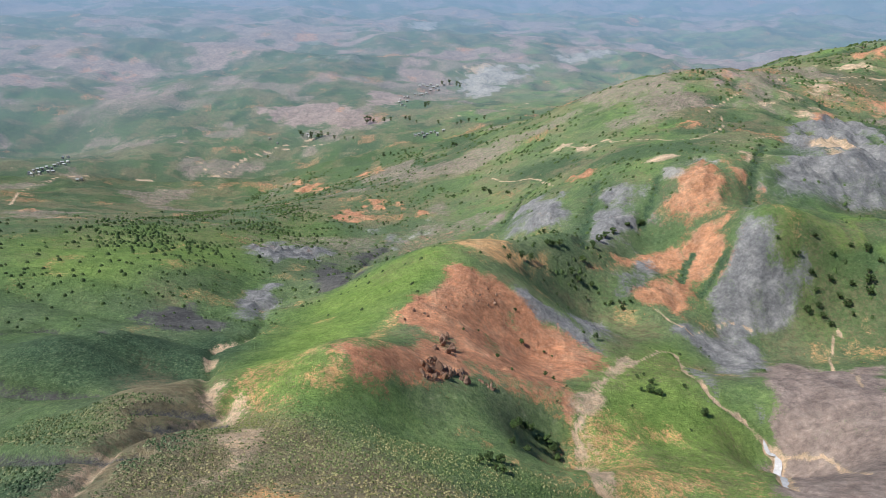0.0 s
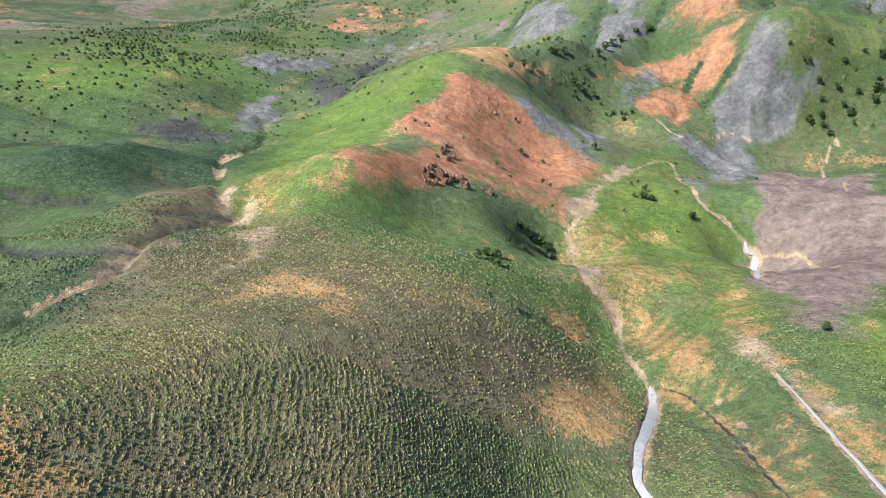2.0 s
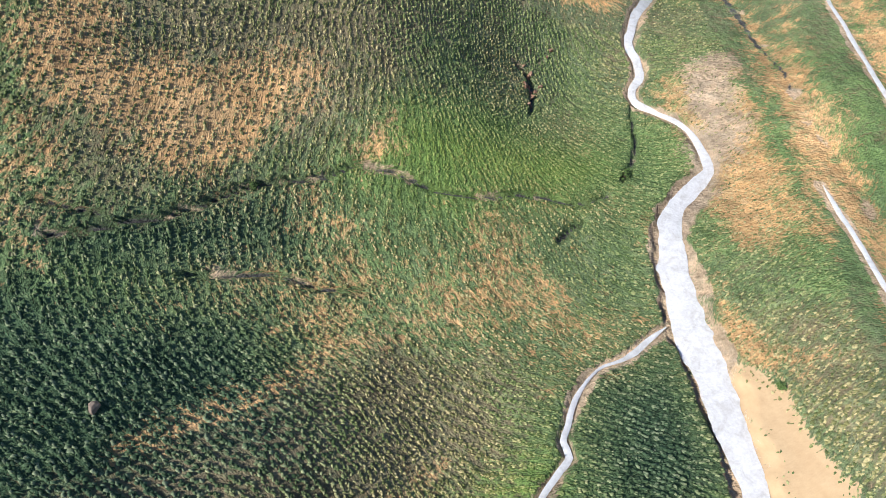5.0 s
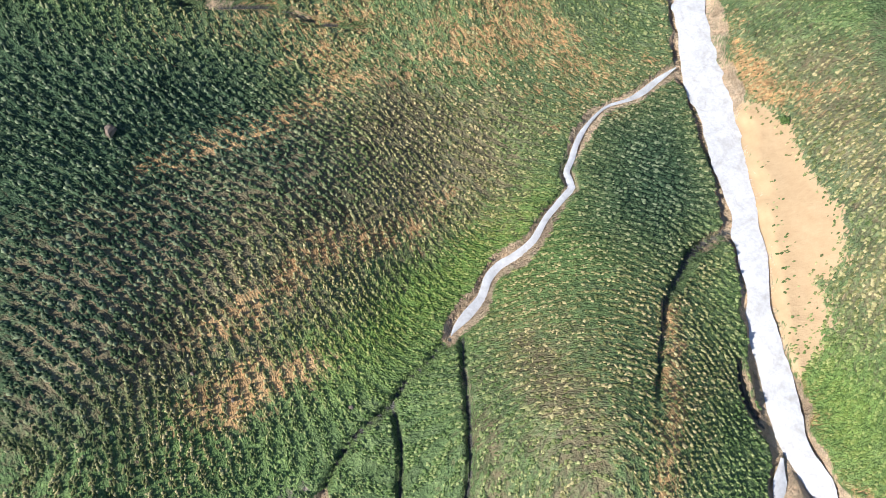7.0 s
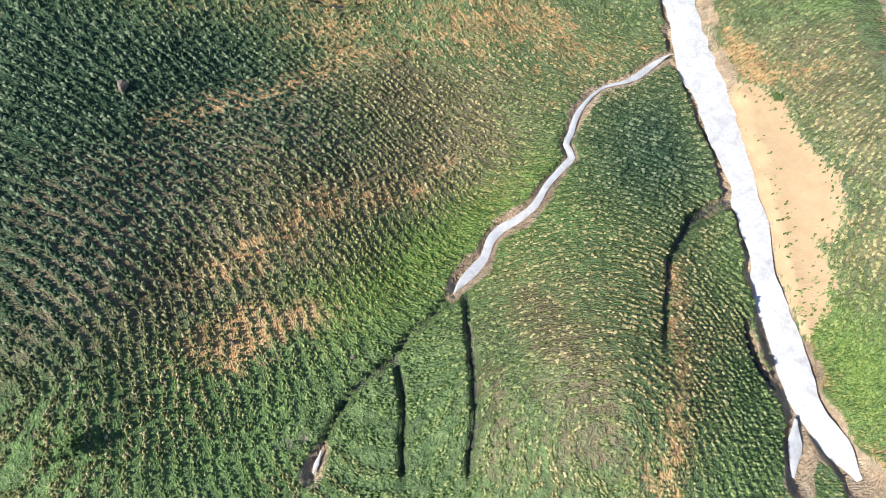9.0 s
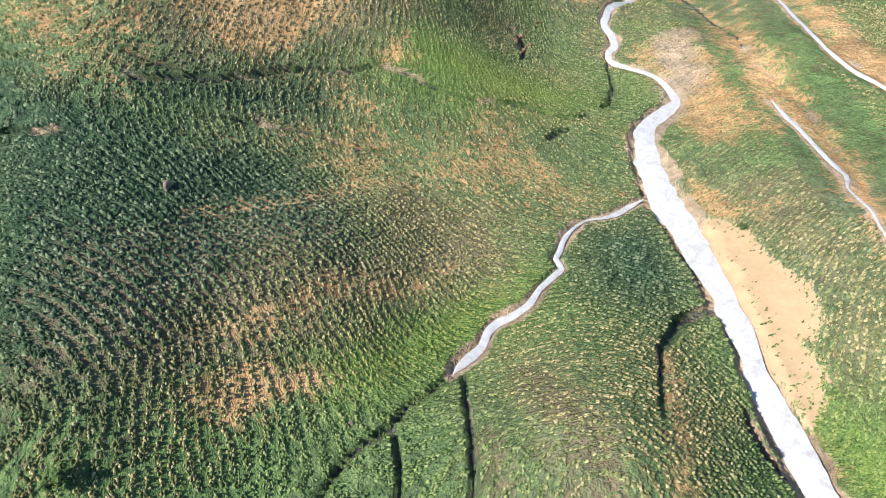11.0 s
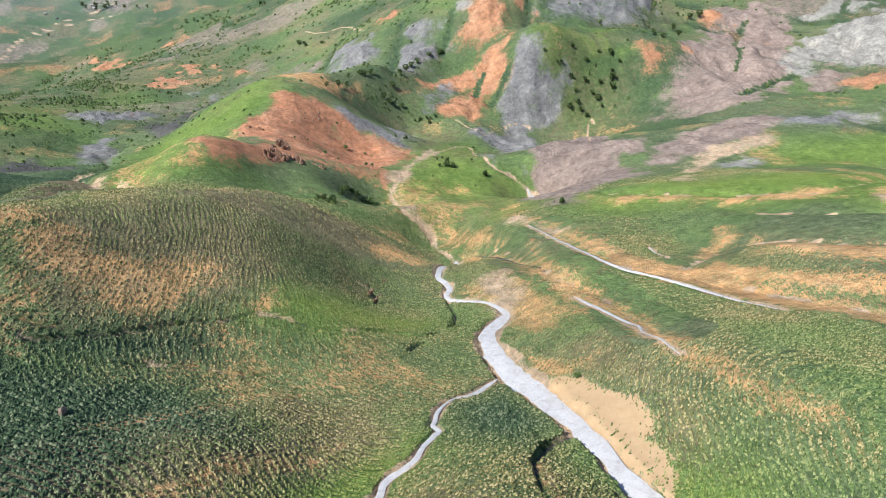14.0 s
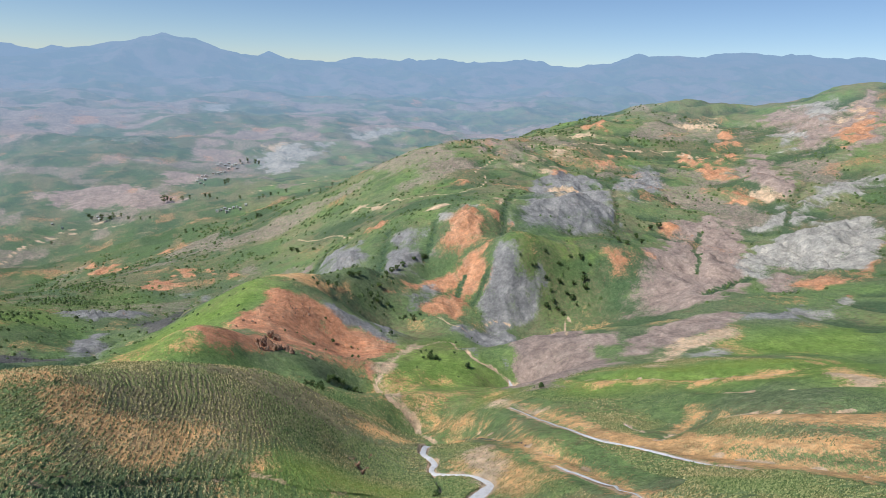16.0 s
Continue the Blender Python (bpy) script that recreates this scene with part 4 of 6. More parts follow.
TRACKS.append([(377, 745), (411, 748), (449, 760), (492, 769), (518, 753), (538, 730), (566, 715), (596, 701), (609, 679)])
TRACKS.append([(190.1, 255.6), (185.4, 254.3), (135.9, 166.8)])
TRACKS.append([(96.1, 220.3), (90.8, 219.2), (77.8, 202.1), (67.3, 189.2)])
BUSHS = []
BUSHS += [(29.5, 197.7, 1.8), (34.8, 172.9, 1.7), (36.2, 166.5, 1.3), (60.0, 209.8, 2.2), (17.8, 168.4, 1.5), (27.8, 210.7, 1.0), (65.7, 168.7, 1.6), (70.9, 174.0, 2.0), (72.0, 168.8, 1.8), (83.5, 159.1, 1.7), (82.3, 173.7, 1.2), (34.3, 149.2, 0.9), (28.4, 252.6, 2.4), (36.0, 266.1, 3.1), (41.2, 270.6, 2.6), (70.5, 289.7, 3.1), (56.9, 304.0, 2.8), (62.1, 365.3, 2.4), (59.6, 367.5, 2.1), (64.5, 274.2, 1.2), (77.5, 276.7, 1.3), (80.0, 271.6, 1.6), (87.2, 272.3, 1.5), (89.5, 271.8, 1.3)]
BUSHS += [(92.7, 266.6, 1.3), (70.3, 272.2, 1.2), (53.2, 259.9, 1.1), (46.9, 261.8, 1.3), (54.0, 281.4, 1.3), (58.3, 276.3, 1.2), (51.3, 272.3, 1.1), (37.9, 196.4, 1.0), (40.8, 194.8, 0.8), (39.3, 160.7, 0.8), (59.8, 158.0, 0.7), (76.4, 150.9, 0.7), (67.5, 178.9, 1.4), (70.8, 181.8, 1.4), (7.1, 181.1, 0.8), (12.5, 188.4, 0.7), (21.6, 159.0, 0.7), (112.3, 230.3, 1.3), (113.3, 223.8, 1.0), (8.6, 101.3, 1.5), (10.7, 104.2, 2.0), (13.3, 104.2, 2.0), (13.7, 100.0, 1.7), (19.7, 130.4, 2.2)]
BUSHS += [(21.2, 133.9, 2.2), (23.0, 134.9, 1.9), (25.5, 136.4, 1.9), (30.0, 135.8, 2.0), (31.3, 134.5, 2.6), (32.6, 132.4, 1.9), (21.9, 120.8, 1.7), (12.0, 100.3, 1.5), (68.5, 168.5, 3.2), (71.1, 167.3, 2.9), (83.5, 159.6, 2.1), (17.3, 116.6, 1.4), (27.2, 135.1, 1.6), (76.7, 78.5, 2.1), (174.0, 285.4, 2.2), (177.2, 285.7, 2.2), (182.4, 280.6, 2.9), (191.9, 279.3, 3.0), (201.6, 276.6, 3.7), (208.3, 275.3, 4.1), (207.4, 271.3, 3.7), (178.5, 268.3, 3.2), (184.7, 270.5, 3.2), (195.2, 273.2, 2.9)]
BUSHS += [(197.8, 269.6, 3.3), (211.8, 287.9, 3.4), (209.8, 279.0, 2.6), (195.4, 287.9, 2.6), (187.3, 293.2, 2.6), (166.7, 289.8, 2.2), (215.7, 282.0, 2.7), (204.8, 290.4, 2.3), (184.8, 275.7, 2.5), (185.8, 267.0, 2.8), (188.0, 262.6, 2.8), (198.7, 265.0, 2.5), (248.0, 288.6, 3.6), (300.1, 351.5, 4.7), (333.5, 379.0, 5.0), (348.2, 387.1, 5.5), (289.8, 329.0, 3.9), (244.3, 294.0, 3.2), (87.9, 269.0, 2.5), (83.3, 272.3, 2.5), (92.6, 272.6, 2.1), (73.9, 279.2, 2.5), (58.5, 292.3, 3.3), (54.5, 288.9, 3.2)]
# the last bush is added in place of a dark hollow in the ground
BUSHS += [(51.7, 288.8, 2.9), (63.2, 279.2, 2.9), (66.5, 277.8, 2.9), (53.7, 528.0, 4.6), (35.0, 573.5, 5.4), (38.9, 548.9, 4.7), (85.9, 321.6, 3.9), (96.8, 334.3, 4.1), (107.0, 342.7, 4.2), (117.4, 349.4, 4.3), (78.2, 304.4, 3.7), (91.7, 329.2, 3.5), (23.8, 14.9, 1.0), (23.2, 14.2, 0.7), (32.7, -11.3, 0.5), (-16.6, 6.1, 0.7), (-22.3, -38.8, 1.5)]
TREES = []
TREES += [(-301.7, 1231.6, 9.7), (-293.4, 1213.3, 8.2), (-273.5, 1201.2, 10.7), (-260.3, 1201.5, 10.7), (-254.0, 1205.2, 9.4), (-240.1, 1202.4, 6.8), (-223.7, 1182.3, 6.7), (-172.3, 1267.2, 10.0), (-165.3, 1269.0, 8.6), (-158.4, 1273.0, 8.6), (-134.8, 1255.5, 7.1), (-119.9, 1249.9, 7.1), (-55.2, 1343.2, 11.3), (-47.6, 1360.0, 9.8), (-24.6, 1647.3, 10.0), (-5.1, 1670.2, 10.1), (14.2, 1657.6, 12.0), (23.4, 1632.0, 11.9), (-91.2, 1265.2, 7.3), (-82.9, 1247.4, 7.3), (-67.3, 1225.9, 5.8), (5.5, 905.9, 8.0), (10.9, 874.1, 5.7), (-99.0, 1026.1, 4.4)]
TREES += [(-86.2, 1023.7, 4.4), (-73.5, 1021.8, 4.4), (-343.3, 1134.8, 4.9), (-184.4, 1163.3, 4.7), (20.7, 1172.4, 6.5), (35.3, 1170.7, 6.6), (50.1, 1174.8, 6.5), (65.0, 1175.7, 6.4), (13.2, 1162.8, 6.5), (71.8, 1061.3, 5.9), (-22.8, 1202.5, 5.9), (106.1, 1133.4, 5.4), (123.4, 1089.9, 5.3), (156.4, 1176.7, 5.4), (-111.7, 1028.0, 4.9), (-201.6, 1168.0, 5.3)]
HOUSES = []
HOUSES += [(-79.8, 1598.7, 6.9), (-71.5, 1623.9, 6.9), (-62.2, 1622.2, 7.9), (-53.8, 1659.1, 8.0), (-45.4, 1619.9, 6.9), (-36.1, 1639.6, 7.0), (-32.3, 1610.6, 6.9), (-52.6, 1596.8, 5.9), (-85.7, 1506.4, 5.4), (-75.5, 1511.3, 5.4), (-68.8, 1520.2, 5.4), (-60.1, 1527.5, 5.4), (-19.9, 1653.6, 6.0), (-5.2, 1668.2, 6.1), (-114.9, 1424.4, 5.9), (-108.7, 1456.5, 6.9), (-99.5, 1410.4, 5.9), (-108.5, 1383.1, 5.0), (-99.9, 1368.1, 4.9), (-116.4, 1408.1, 5.0), (-101.9, 1481.1, 5.2), (-64.3, 1140.4, 4.1), (-57.5, 1144.0, 4.2), (-50.7, 1150.7, 4.9)]
HOUSES += [(-42.2, 1141.7, 4.9), (-35.3, 1146.5, 4.2), (-28.3, 1148.0, 4.2), (-22.9, 1130.1, 3.9), (-12.1, 1151.8, 4.3), (-47.1, 1129.0, 4.0), (-278.2, 1210.6, 5.4), (-284.3, 1221.3, 4.1), (-357.0, 1204.7, 3.3), (-338.2, 1189.6, 3.3), (-656.0, 932.9, 3.5), (-656.8, 943.6, 4.1), (-653.1, 949.3, 4.1), (-651.6, 958.9, 4.1), (-641.8, 953.8, 3.5), (-649.5, 976.3, 4.1), (-650.3, 987.9, 4.2), (-649.4, 997.3, 4.2), (-637.4, 939.1, 3.5), (-630.7, 940.1, 3.5), (-641.4, 988.7, 3.6), (-646.2, 1007.7, 3.6), (-657.2, 921.4, 3.4), (-648.3, 915.5, 3.4)]
HOUSES += [(-642.6, 925.4, 3.5), (-580.7, 919.3, 3.4), (-577.1, 923.5, 2.9), (-682.6, 1051.2, 3.1), (-718.4, 1123.8, 3.1)]
ROCKS = []
ROCKS += [(-0.3, 163.2, 2.4), (1.9, 159.4, 3.1), (0.9, 167.9, 2.1), (2.8, 154.6, 3.0), (-1.6, 153.5, 2.0), (-2.5, 142.4, 2.2), (-4.3, 135.4, 1.9), (-2.8, 134.6, 2.2), (-0.5, 138.5, 2.5), (1.9, 139.9, 2.2), (4.3, 139.1, 2.2), (5.9, 137.6, 2.2), (1.1, 134.3, 1.9), (-1.9, 131.4, 1.5), (-4.2, 130.3, 1.5), (3.2, 137.9, 1.9), (5.2, 142.4, 1.6), (-3.3, 139.0, 1.6), (0.4, 135.1, 1.9), (6.8, 137.5, 1.4), (11.0, 141.8, 1.3), (12.3, 140.9, 1.3), (13.5, 140.9, 1.4), (14.7, 141.0, 1.1)]
ROCKS += [(-7.1, 182.7, 1.3), (-5.0, 181.4, 1.1), (-3.2, 184.9, 1.1), (9.3, 209.1, 1.3), (11.5, 208.9, 1.3), (13.8, 208.9, 1.3), (16.1, 213.3, 1.5), (19.4, 209.8, 1.3), (12.6, 205.3, 1.2), (7.1, 198.0, 1.0), (2.8, 202.8, 1.0), (-10.0, 184.4, 1.1), (20.7, 213.4, 1.1), (-12.5, 176.7, 0.9), (17.3, 205.8, 1.3), (0.8, 193.0, 0.9)]
SCRUB_FIELD = [(-203, 325), (-282.4, 484), (-383, 949), (-307, 943), (-112.6, 517), (-96.1, 471), (-124, 342), (-149.1, 315), (-178.2, 299.2)]

# ---- numbers for the land ----
def vnoise(x, y, seed=0):
    """Smooth lattice noise, 0 to 1."""
    xi, yi = np.floor(x).astype(np.int64), np.floor(y).astype(np.int64)
    u, v = x - xi, y - yi
    u, v = u * u * (3 - 2 * u), v * v * (3 - 2 * v)

    def lattice(a, b):
        n = (a * 374761393 + b * 668265263 + seed * 1442695041) & 0x7FFFFFFF
        n = ((n ^ (n >> 13)) * 1274126177) & 0x7FFFFFFF
        return ((n ^ (n >> 16)) & 0xFFFF) / 65535.0
    a, b, c, d = lattice(xi, yi), lattice(xi + 1, yi), lattice(xi, yi + 1), lattice(xi + 1, yi + 1)
    return (a + (b - a) * u) * (1 - v) + (c + (d - c) * u) * v


def fbm(x, y, size, octaves=4, seed=0):
    total, amp, norm = 0.0, 1.0, 0.0
    for k in range(octaves):
        total = total + amp * vnoise(x / size + 17.3 * k, y / size - 9.1 * k, seed + k)
        norm += amp
        amp, size = amp * 0.5, size * 0.47
    return total / norm


def ridged(x, y, size, octaves=4, seed=0):
    total, amp, norm = 0.0, 1.0, 0.0
    for k in range(octaves):
        total = total + amp * (1 - np.abs(2 * vnoise(x / size + 5.7 * k, y / size + 3.3 * k, seed + k) - 1))
        norm += amp
        amp, size = amp * 0.5, size * 0.48
    return total / norm


def step(a, b, v):
    u = np.clip((v - a) / (b - a), 0, 1)
    return u * u * (3 - 2 * u)


FALL_Y = [-400, -90, 0, 130, 300, 600, 1000, 1500, 2200, 3000, 3500, 4300, 4900]
FALL_Z = [150, 68, 42, 2, -38, -105, -135, -145, -105, -65, -30, 55, 150]


def smooth_ground(x, y):
    r = np.hypot(x, y)
    s0 = y + step(800, 2500, r) * (r - y)
    s = 15 + 0.12 * np.abs(s0)
    z = sum(np.interp(s0 + k * s, FALL_Y, FALL_Z) for k in (-1, -0.4, 0.4, 1)) / 4
    x, y = np.ravel(x), np.ravel(y)
    order = np.argsort(y, kind="stable")
    xs, ys, total = x[order], y[order], np.zeros(len(x))
    for a, b, r, h in HILLS:
        lo, hi = np.searchsorted(ys, (b - 2.9 * r, b + 2.9 * r))
        if hi > lo:
            total[lo:hi] += h * np.exp(-((xs[lo:hi] - a) ** 2 + (ys[lo:hi] - b) ** 2) / r ** 2)
    z[order] += total
    return z


def polyline(points, spacing):
    """Rounded resampling of a line of (x, y, width) rows."""
    p = np.array(points, float)
    out = []
    for k in range(len(p) - 1):
        a, b, c, d = p[max(k - 1, 0)], p[k], p[k + 1], p[min(k + 2, len(p) - 1)]
        n = max(2, int(np.hypot(*(c - b)[:2]) / spacing))
        for u in np.arange(n) / n:
            out.append(0.5 * (2 * b + (c - a) * u + (2 * a - 5 * b + 4 * c - d) * u ** 2 + (3 * b - a - 3 * c + d) * u ** 3))
    out.append(p[-1])
    return np.array(out)


def line_field(x, y, line, reach):
    """Distance to a resampled line and its width there, for points within reach; far ones get the reach."""
    dist, wide = np.full(x.shape, float(reach)), np.ones(x.shape)
    lo, hi = line[:, :2].min(0) - reach, line[:, :2].max(0) + reach
    near = np.where((x > lo[0]) & (x < hi[0]) & (y > lo[1]) & (y < hi[1]))[0]
    if not len(near):
        return dist, wide
    px, py = x[near], y[near]
    best, wd = np.full(len(near), float(reach)), np.ones(len(near))
    for a, b in zip(line[:-1], line[1:]):
        ab = (b - a)[:2]
        u = np.clip(((px - a[0]) * ab[0] + (py - a[1]) * ab[1]) / (ab @ ab + 1e-9), 0, 1)
        d = np.hypot(px - a[0] - u * ab[0], py - a[1] - u * ab[1])
        m = d < best
        best[m], wd[m] = d[m], (a[2] + (b[2] - a[2]) * u)[m]
    dist[near], wide[near] = best, wd
    return dist, wide


def inside(x, y, outline, soft):
    """How far a point lies within an outline: 0 outside, 1 inside, over a soft edge."""
    q = np.array(outline)
    out = np.zeros(x.shape)
    lo, hi = q.min(0) - soft, q.max(0) + soft
    near = np.where((x > lo[0]) & (x < hi[0]) & (y > lo[1]) & (y < hi[1]))[0]
    if not len(near):
        return out
    px, py = x[near], y[near]
    odd, best = np.zeros(len(near), bool), np.full(len(near), 1e9)
    for a, b in zip(q, np.roll(q, -1, 0)):
        cross = (a[1] > py) != (b[1] > py)
        with np.errstate(divide="ignore", invalid="ignore"):
            odd ^= cross & (px < (b[0] - a[0]) * (py - a[1]) / (b[1] - a[1]) + a[0])
        ab = b - a
        u = np.clip(((px - a[0]) * ab[0] + (py - a[1]) * ab[1]) / (ab @ ab + 1e-9), 0, 1)
        best = np.minimum(best, np.hypot(px - a[0] - u * ab[0], py - a[1] - u * ab[1]))
    out[near] = step(-soft, soft, np.where(odd, best, -best))
    return out


CURVES = [(kind, polyline(points, {"fold": 12, "ravine": 3, "gully": 3}.get(kind, 1.0))) for kind, points in LINES]
DEPTH = {"stream": (0.75, 0.6), "crack": (0.95, 0.45), "gully": (1.6, 3.0), "ravine": (1.2, 4.0), "wash": (0.4, 0.5)}


def cut_along(kind, deep, side, x, y, d, w, cut, bank, bed, fold):
    """One line's share of the carving, at the points close to it."""
    half = 0.5 * w * (1 + 0.5 * (vnoise(x / 1.3, y / 1.3, 71) - 0.5))
    wander = vnoise(x / 2.1, y / 2.1, 72)
    if kind == "fold":
        cut = np.maximum(cut, 0.3 * w * np.clip(1 - d / w, 0, 1) ** 1.2)
        fold = np.maximum(fold, step(0.35, 0.8, np.clip(1 - d / w, 0, 1) * (0.6 + 0.8 * wander)))
        return cut, bank, bed, fold
    if kind == "terrace":
        cut = np.maximum(cut, 1.5 * np.clip(1 - d / 7, 0, 1) ** 1.5)
        bank = np.maximum(bank, 0.85 * (1 - step(0.3, 1.6, d + 3.2 * (wander - 0.3))) * step(0.25, 0.6, vnoise(x / 4, y / 4, 77)))
        return cut, bank, bed, fold
    if kind == "ravine":
        c = deep * (1 - step(0, 1, np.clip((d - half) / side, 0, 1) ** 0.8)) + 0.9 * (1 - step(half * 0.4, half + 1.0, d))
        # shade of the ravine floor, painted in
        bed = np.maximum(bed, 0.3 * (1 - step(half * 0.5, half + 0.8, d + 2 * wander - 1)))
        bank = np.maximum(bank, 0.6 * step(0.5, 0.7, vnoise(x / 9, y / 9, 76)) * (1 - step(half + 0.5, half + 3, d)))
        cut = np.maximum(cut, c)
        return cut, bank, bed, fold
    half = half * {"wash": 0.42, "crack": 0.6}.get(kind, 1.0)
    k = np.clip(0.55 + 0.5 * w, 0, 1.2)
    cut = np.maximum(cut, deep * k * (1 - step(half, half + side * k, d)))
    edge = 1 - step(half + 0.2, half + side * k + 0.35, d + 0.7 * (wander - 0.5))
    if kind == "wash":
        bank = np.maximum(bank, edge * (0.35 + 0.6 * vnoise(x / 3, y / 3, 75)))
    elif kind == "stream":
        bank = np.maximum(bank, edge * (0.65 + 0.35 * step(0.35, 0.6, vnoise(x / 6, y / 6, 73))))
    elif kind == "crack":
        # shade inside the crack, put into its colour
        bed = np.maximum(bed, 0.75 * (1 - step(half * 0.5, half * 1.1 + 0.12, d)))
        bank = np.maximum(bank, 0.5 * edge * step(0.45, 0.7, vnoise(x / 3, y / 3, 74)))
    else:
        # gully floor painted dark for its shade
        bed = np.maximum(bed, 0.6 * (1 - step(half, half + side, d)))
    return cut, bank, bed, fold


def carve(x, y):
    """Depth cut by streams, cracks and gullies, the bare-bank shares, and the shade painted on dark beds."""
    out = np.zeros((4, len(x)))
    for kind, line in CURVES:
        deep, side = DEPTH.get(kind, (0, 0))
        reach = {"gully": 14, "ravine": 34, "terrace": 8, "fold": line[:, 2].max() * 1.1}.get(kind, 7)
        d, w = line_field(x, y, line, reach)
        close = np.where(d < reach)[0]
        if len(close):
            out[:, close] = cut_along(kind, deep, side, x[close], y[close], d[close], w[close], *out[:, close])
    return out


def rough(x, y):
    """Relief too small for the hills: more of it the farther off and the barer the land."""
    far = np.hypot(x, y + 40)
    amp = np.interp(far, [0, 80, 200, 500, 1000, 2500, 5000], [0.5, 0.8, 1.6, 5.0, 13, 110, 170])
    size = np.interp(far, [0, 80, 200, 500, 1000, 2500], [9, 12, 24, 64, 180, 600])
    z = np.zeros(x.shape)
    for k, s in enumerate((9.0, 24.0, 64.0, 160.0, 420.0, 1000.0)):
        share = np.clip(1 - np.abs(np.log(size / s)) / 1.0, 0, 1)
        m = share > 0
        if m.any():
            z[m] += share[m] * amp[m] * (ridged(x[m], y[m], s, 4, 11 + k) - 0.62)
    z += step(900, 1600, far) * 22 * (ridged(x, y, 210, 5, 41) - 0.62)
    return z + np.interp(far, [150, 280, 600, 1200], [0, 3.0, 5, 8]) * (0.3 + 0.7 * step(0, 260, x - 0.12 * y)) * (eroded(x, y) - 0.6) + spurs(x, y)


def spurs(x, y):
    """Rounded spurs that run down to the ravine from the far bank."""
    m = (1 - step(-70, -45, x)) * step(45, 80, y) * (1 - step(230, 290, y))
    v = y + 0.25 * x + 12 * (fbm(x, y, 40, 3, 23) - 0.5)
    return 2.4 * m * (np.abs(np.sin(np.pi * v / 25)) ** 0.7 - 0.65)


def eroded(x, y):
    """Crests (1) and rain-cut hollows (0) of the worn hillsides."""
    u, v = x + 26 * (fbm(x, y, 60, 3, 21) - 0.5), y + 26 * (fbm(x, y, 60, 3, 22) - 0.5)
    return step(0.25, 0.9, ridged(u, v, 52, 4, 19))


def land(x, y):
    x, y = np.asarray(x, float), np.asarray(y, float)
    cut, bank, bed, fold = carve(x, y)
    return smooth_ground(x, y) + rough(x, y) - cut


def land_at(x, y):
    return float(land(np.array([x]), np.array([y]))[0])


# ---- materials ----
def material(name):
    m = bpy.data.materials.new(name)
    m.use_nodes = True
    return m, m.node_tree.nodes, m.node_tree.links, m.node_tree.nodes["Principled BSDF"]


def noise_node(nodes, links, coord, scale, detail=4.0, rough_=0.55, dist=0.0):
    n = nodes.new("ShaderNodeTexNoise")
    n.inputs["Scale"].default_value, n.inputs["Detail"].default_value = scale, detail
    n.inputs["Roughness"].default_value, n.inputs["Distortion"].default_value = rough_, dist
    links.new(coord, n.inputs["Vector"])
    return n.outputs["Fac"]


def ramp(nodes, links, fac, stops):
    r = nodes.new("ShaderNodeValToRGB")
    el = r.color_ramp.elements
    while len(el) < len(stops):
        el.new(0.5)
    for e, (p, c) in zip(el, stops):
        e.position, e.color = p, (*c, 1) if len(c) == 3 else c
    links.new(fac, r.inputs[0])
    return r.outputs[0]


def mixed(nodes, links, fac, a, b, mode="MIX"):
    n = nodes.new("ShaderNodeMix")
    n.data_type, n.blend_type = "RGBA", mode
    for sock, v in ((n.inputs[0], fac), (n.inputs[6], a), (n.inputs[7], b)):
        if isinstance(v, (int, float)):
            sock.default_value = v
        elif isinstance(v, tuple):
            sock.default_value = (*v, 1)
        else:
            links.new(v, sock)
    return n.outputs[2]


def maths(nodes, links, op, a, b=0.0, clamp=False):
    n = nodes.new("ShaderNodeMath")
    n.operation, n.use_clamp = op, clamp
    for sock, v in zip(n.inputs, (a, b)):
        if isinstance(v, (int, float)):
            sock.default_value = v
        else:
            links.new(v, sock)
    return n.outputs[0]


def split(nodes, links, name):
    a = nodes.new("ShaderNodeAttribute")
    a.attribute_name = name
    s = nodes.new("ShaderNodeSeparateColor")
    links.new(a.outputs["Color"], s.inputs[0])
    return [*s.outputs[:3], a.outputs["Alpha"]]


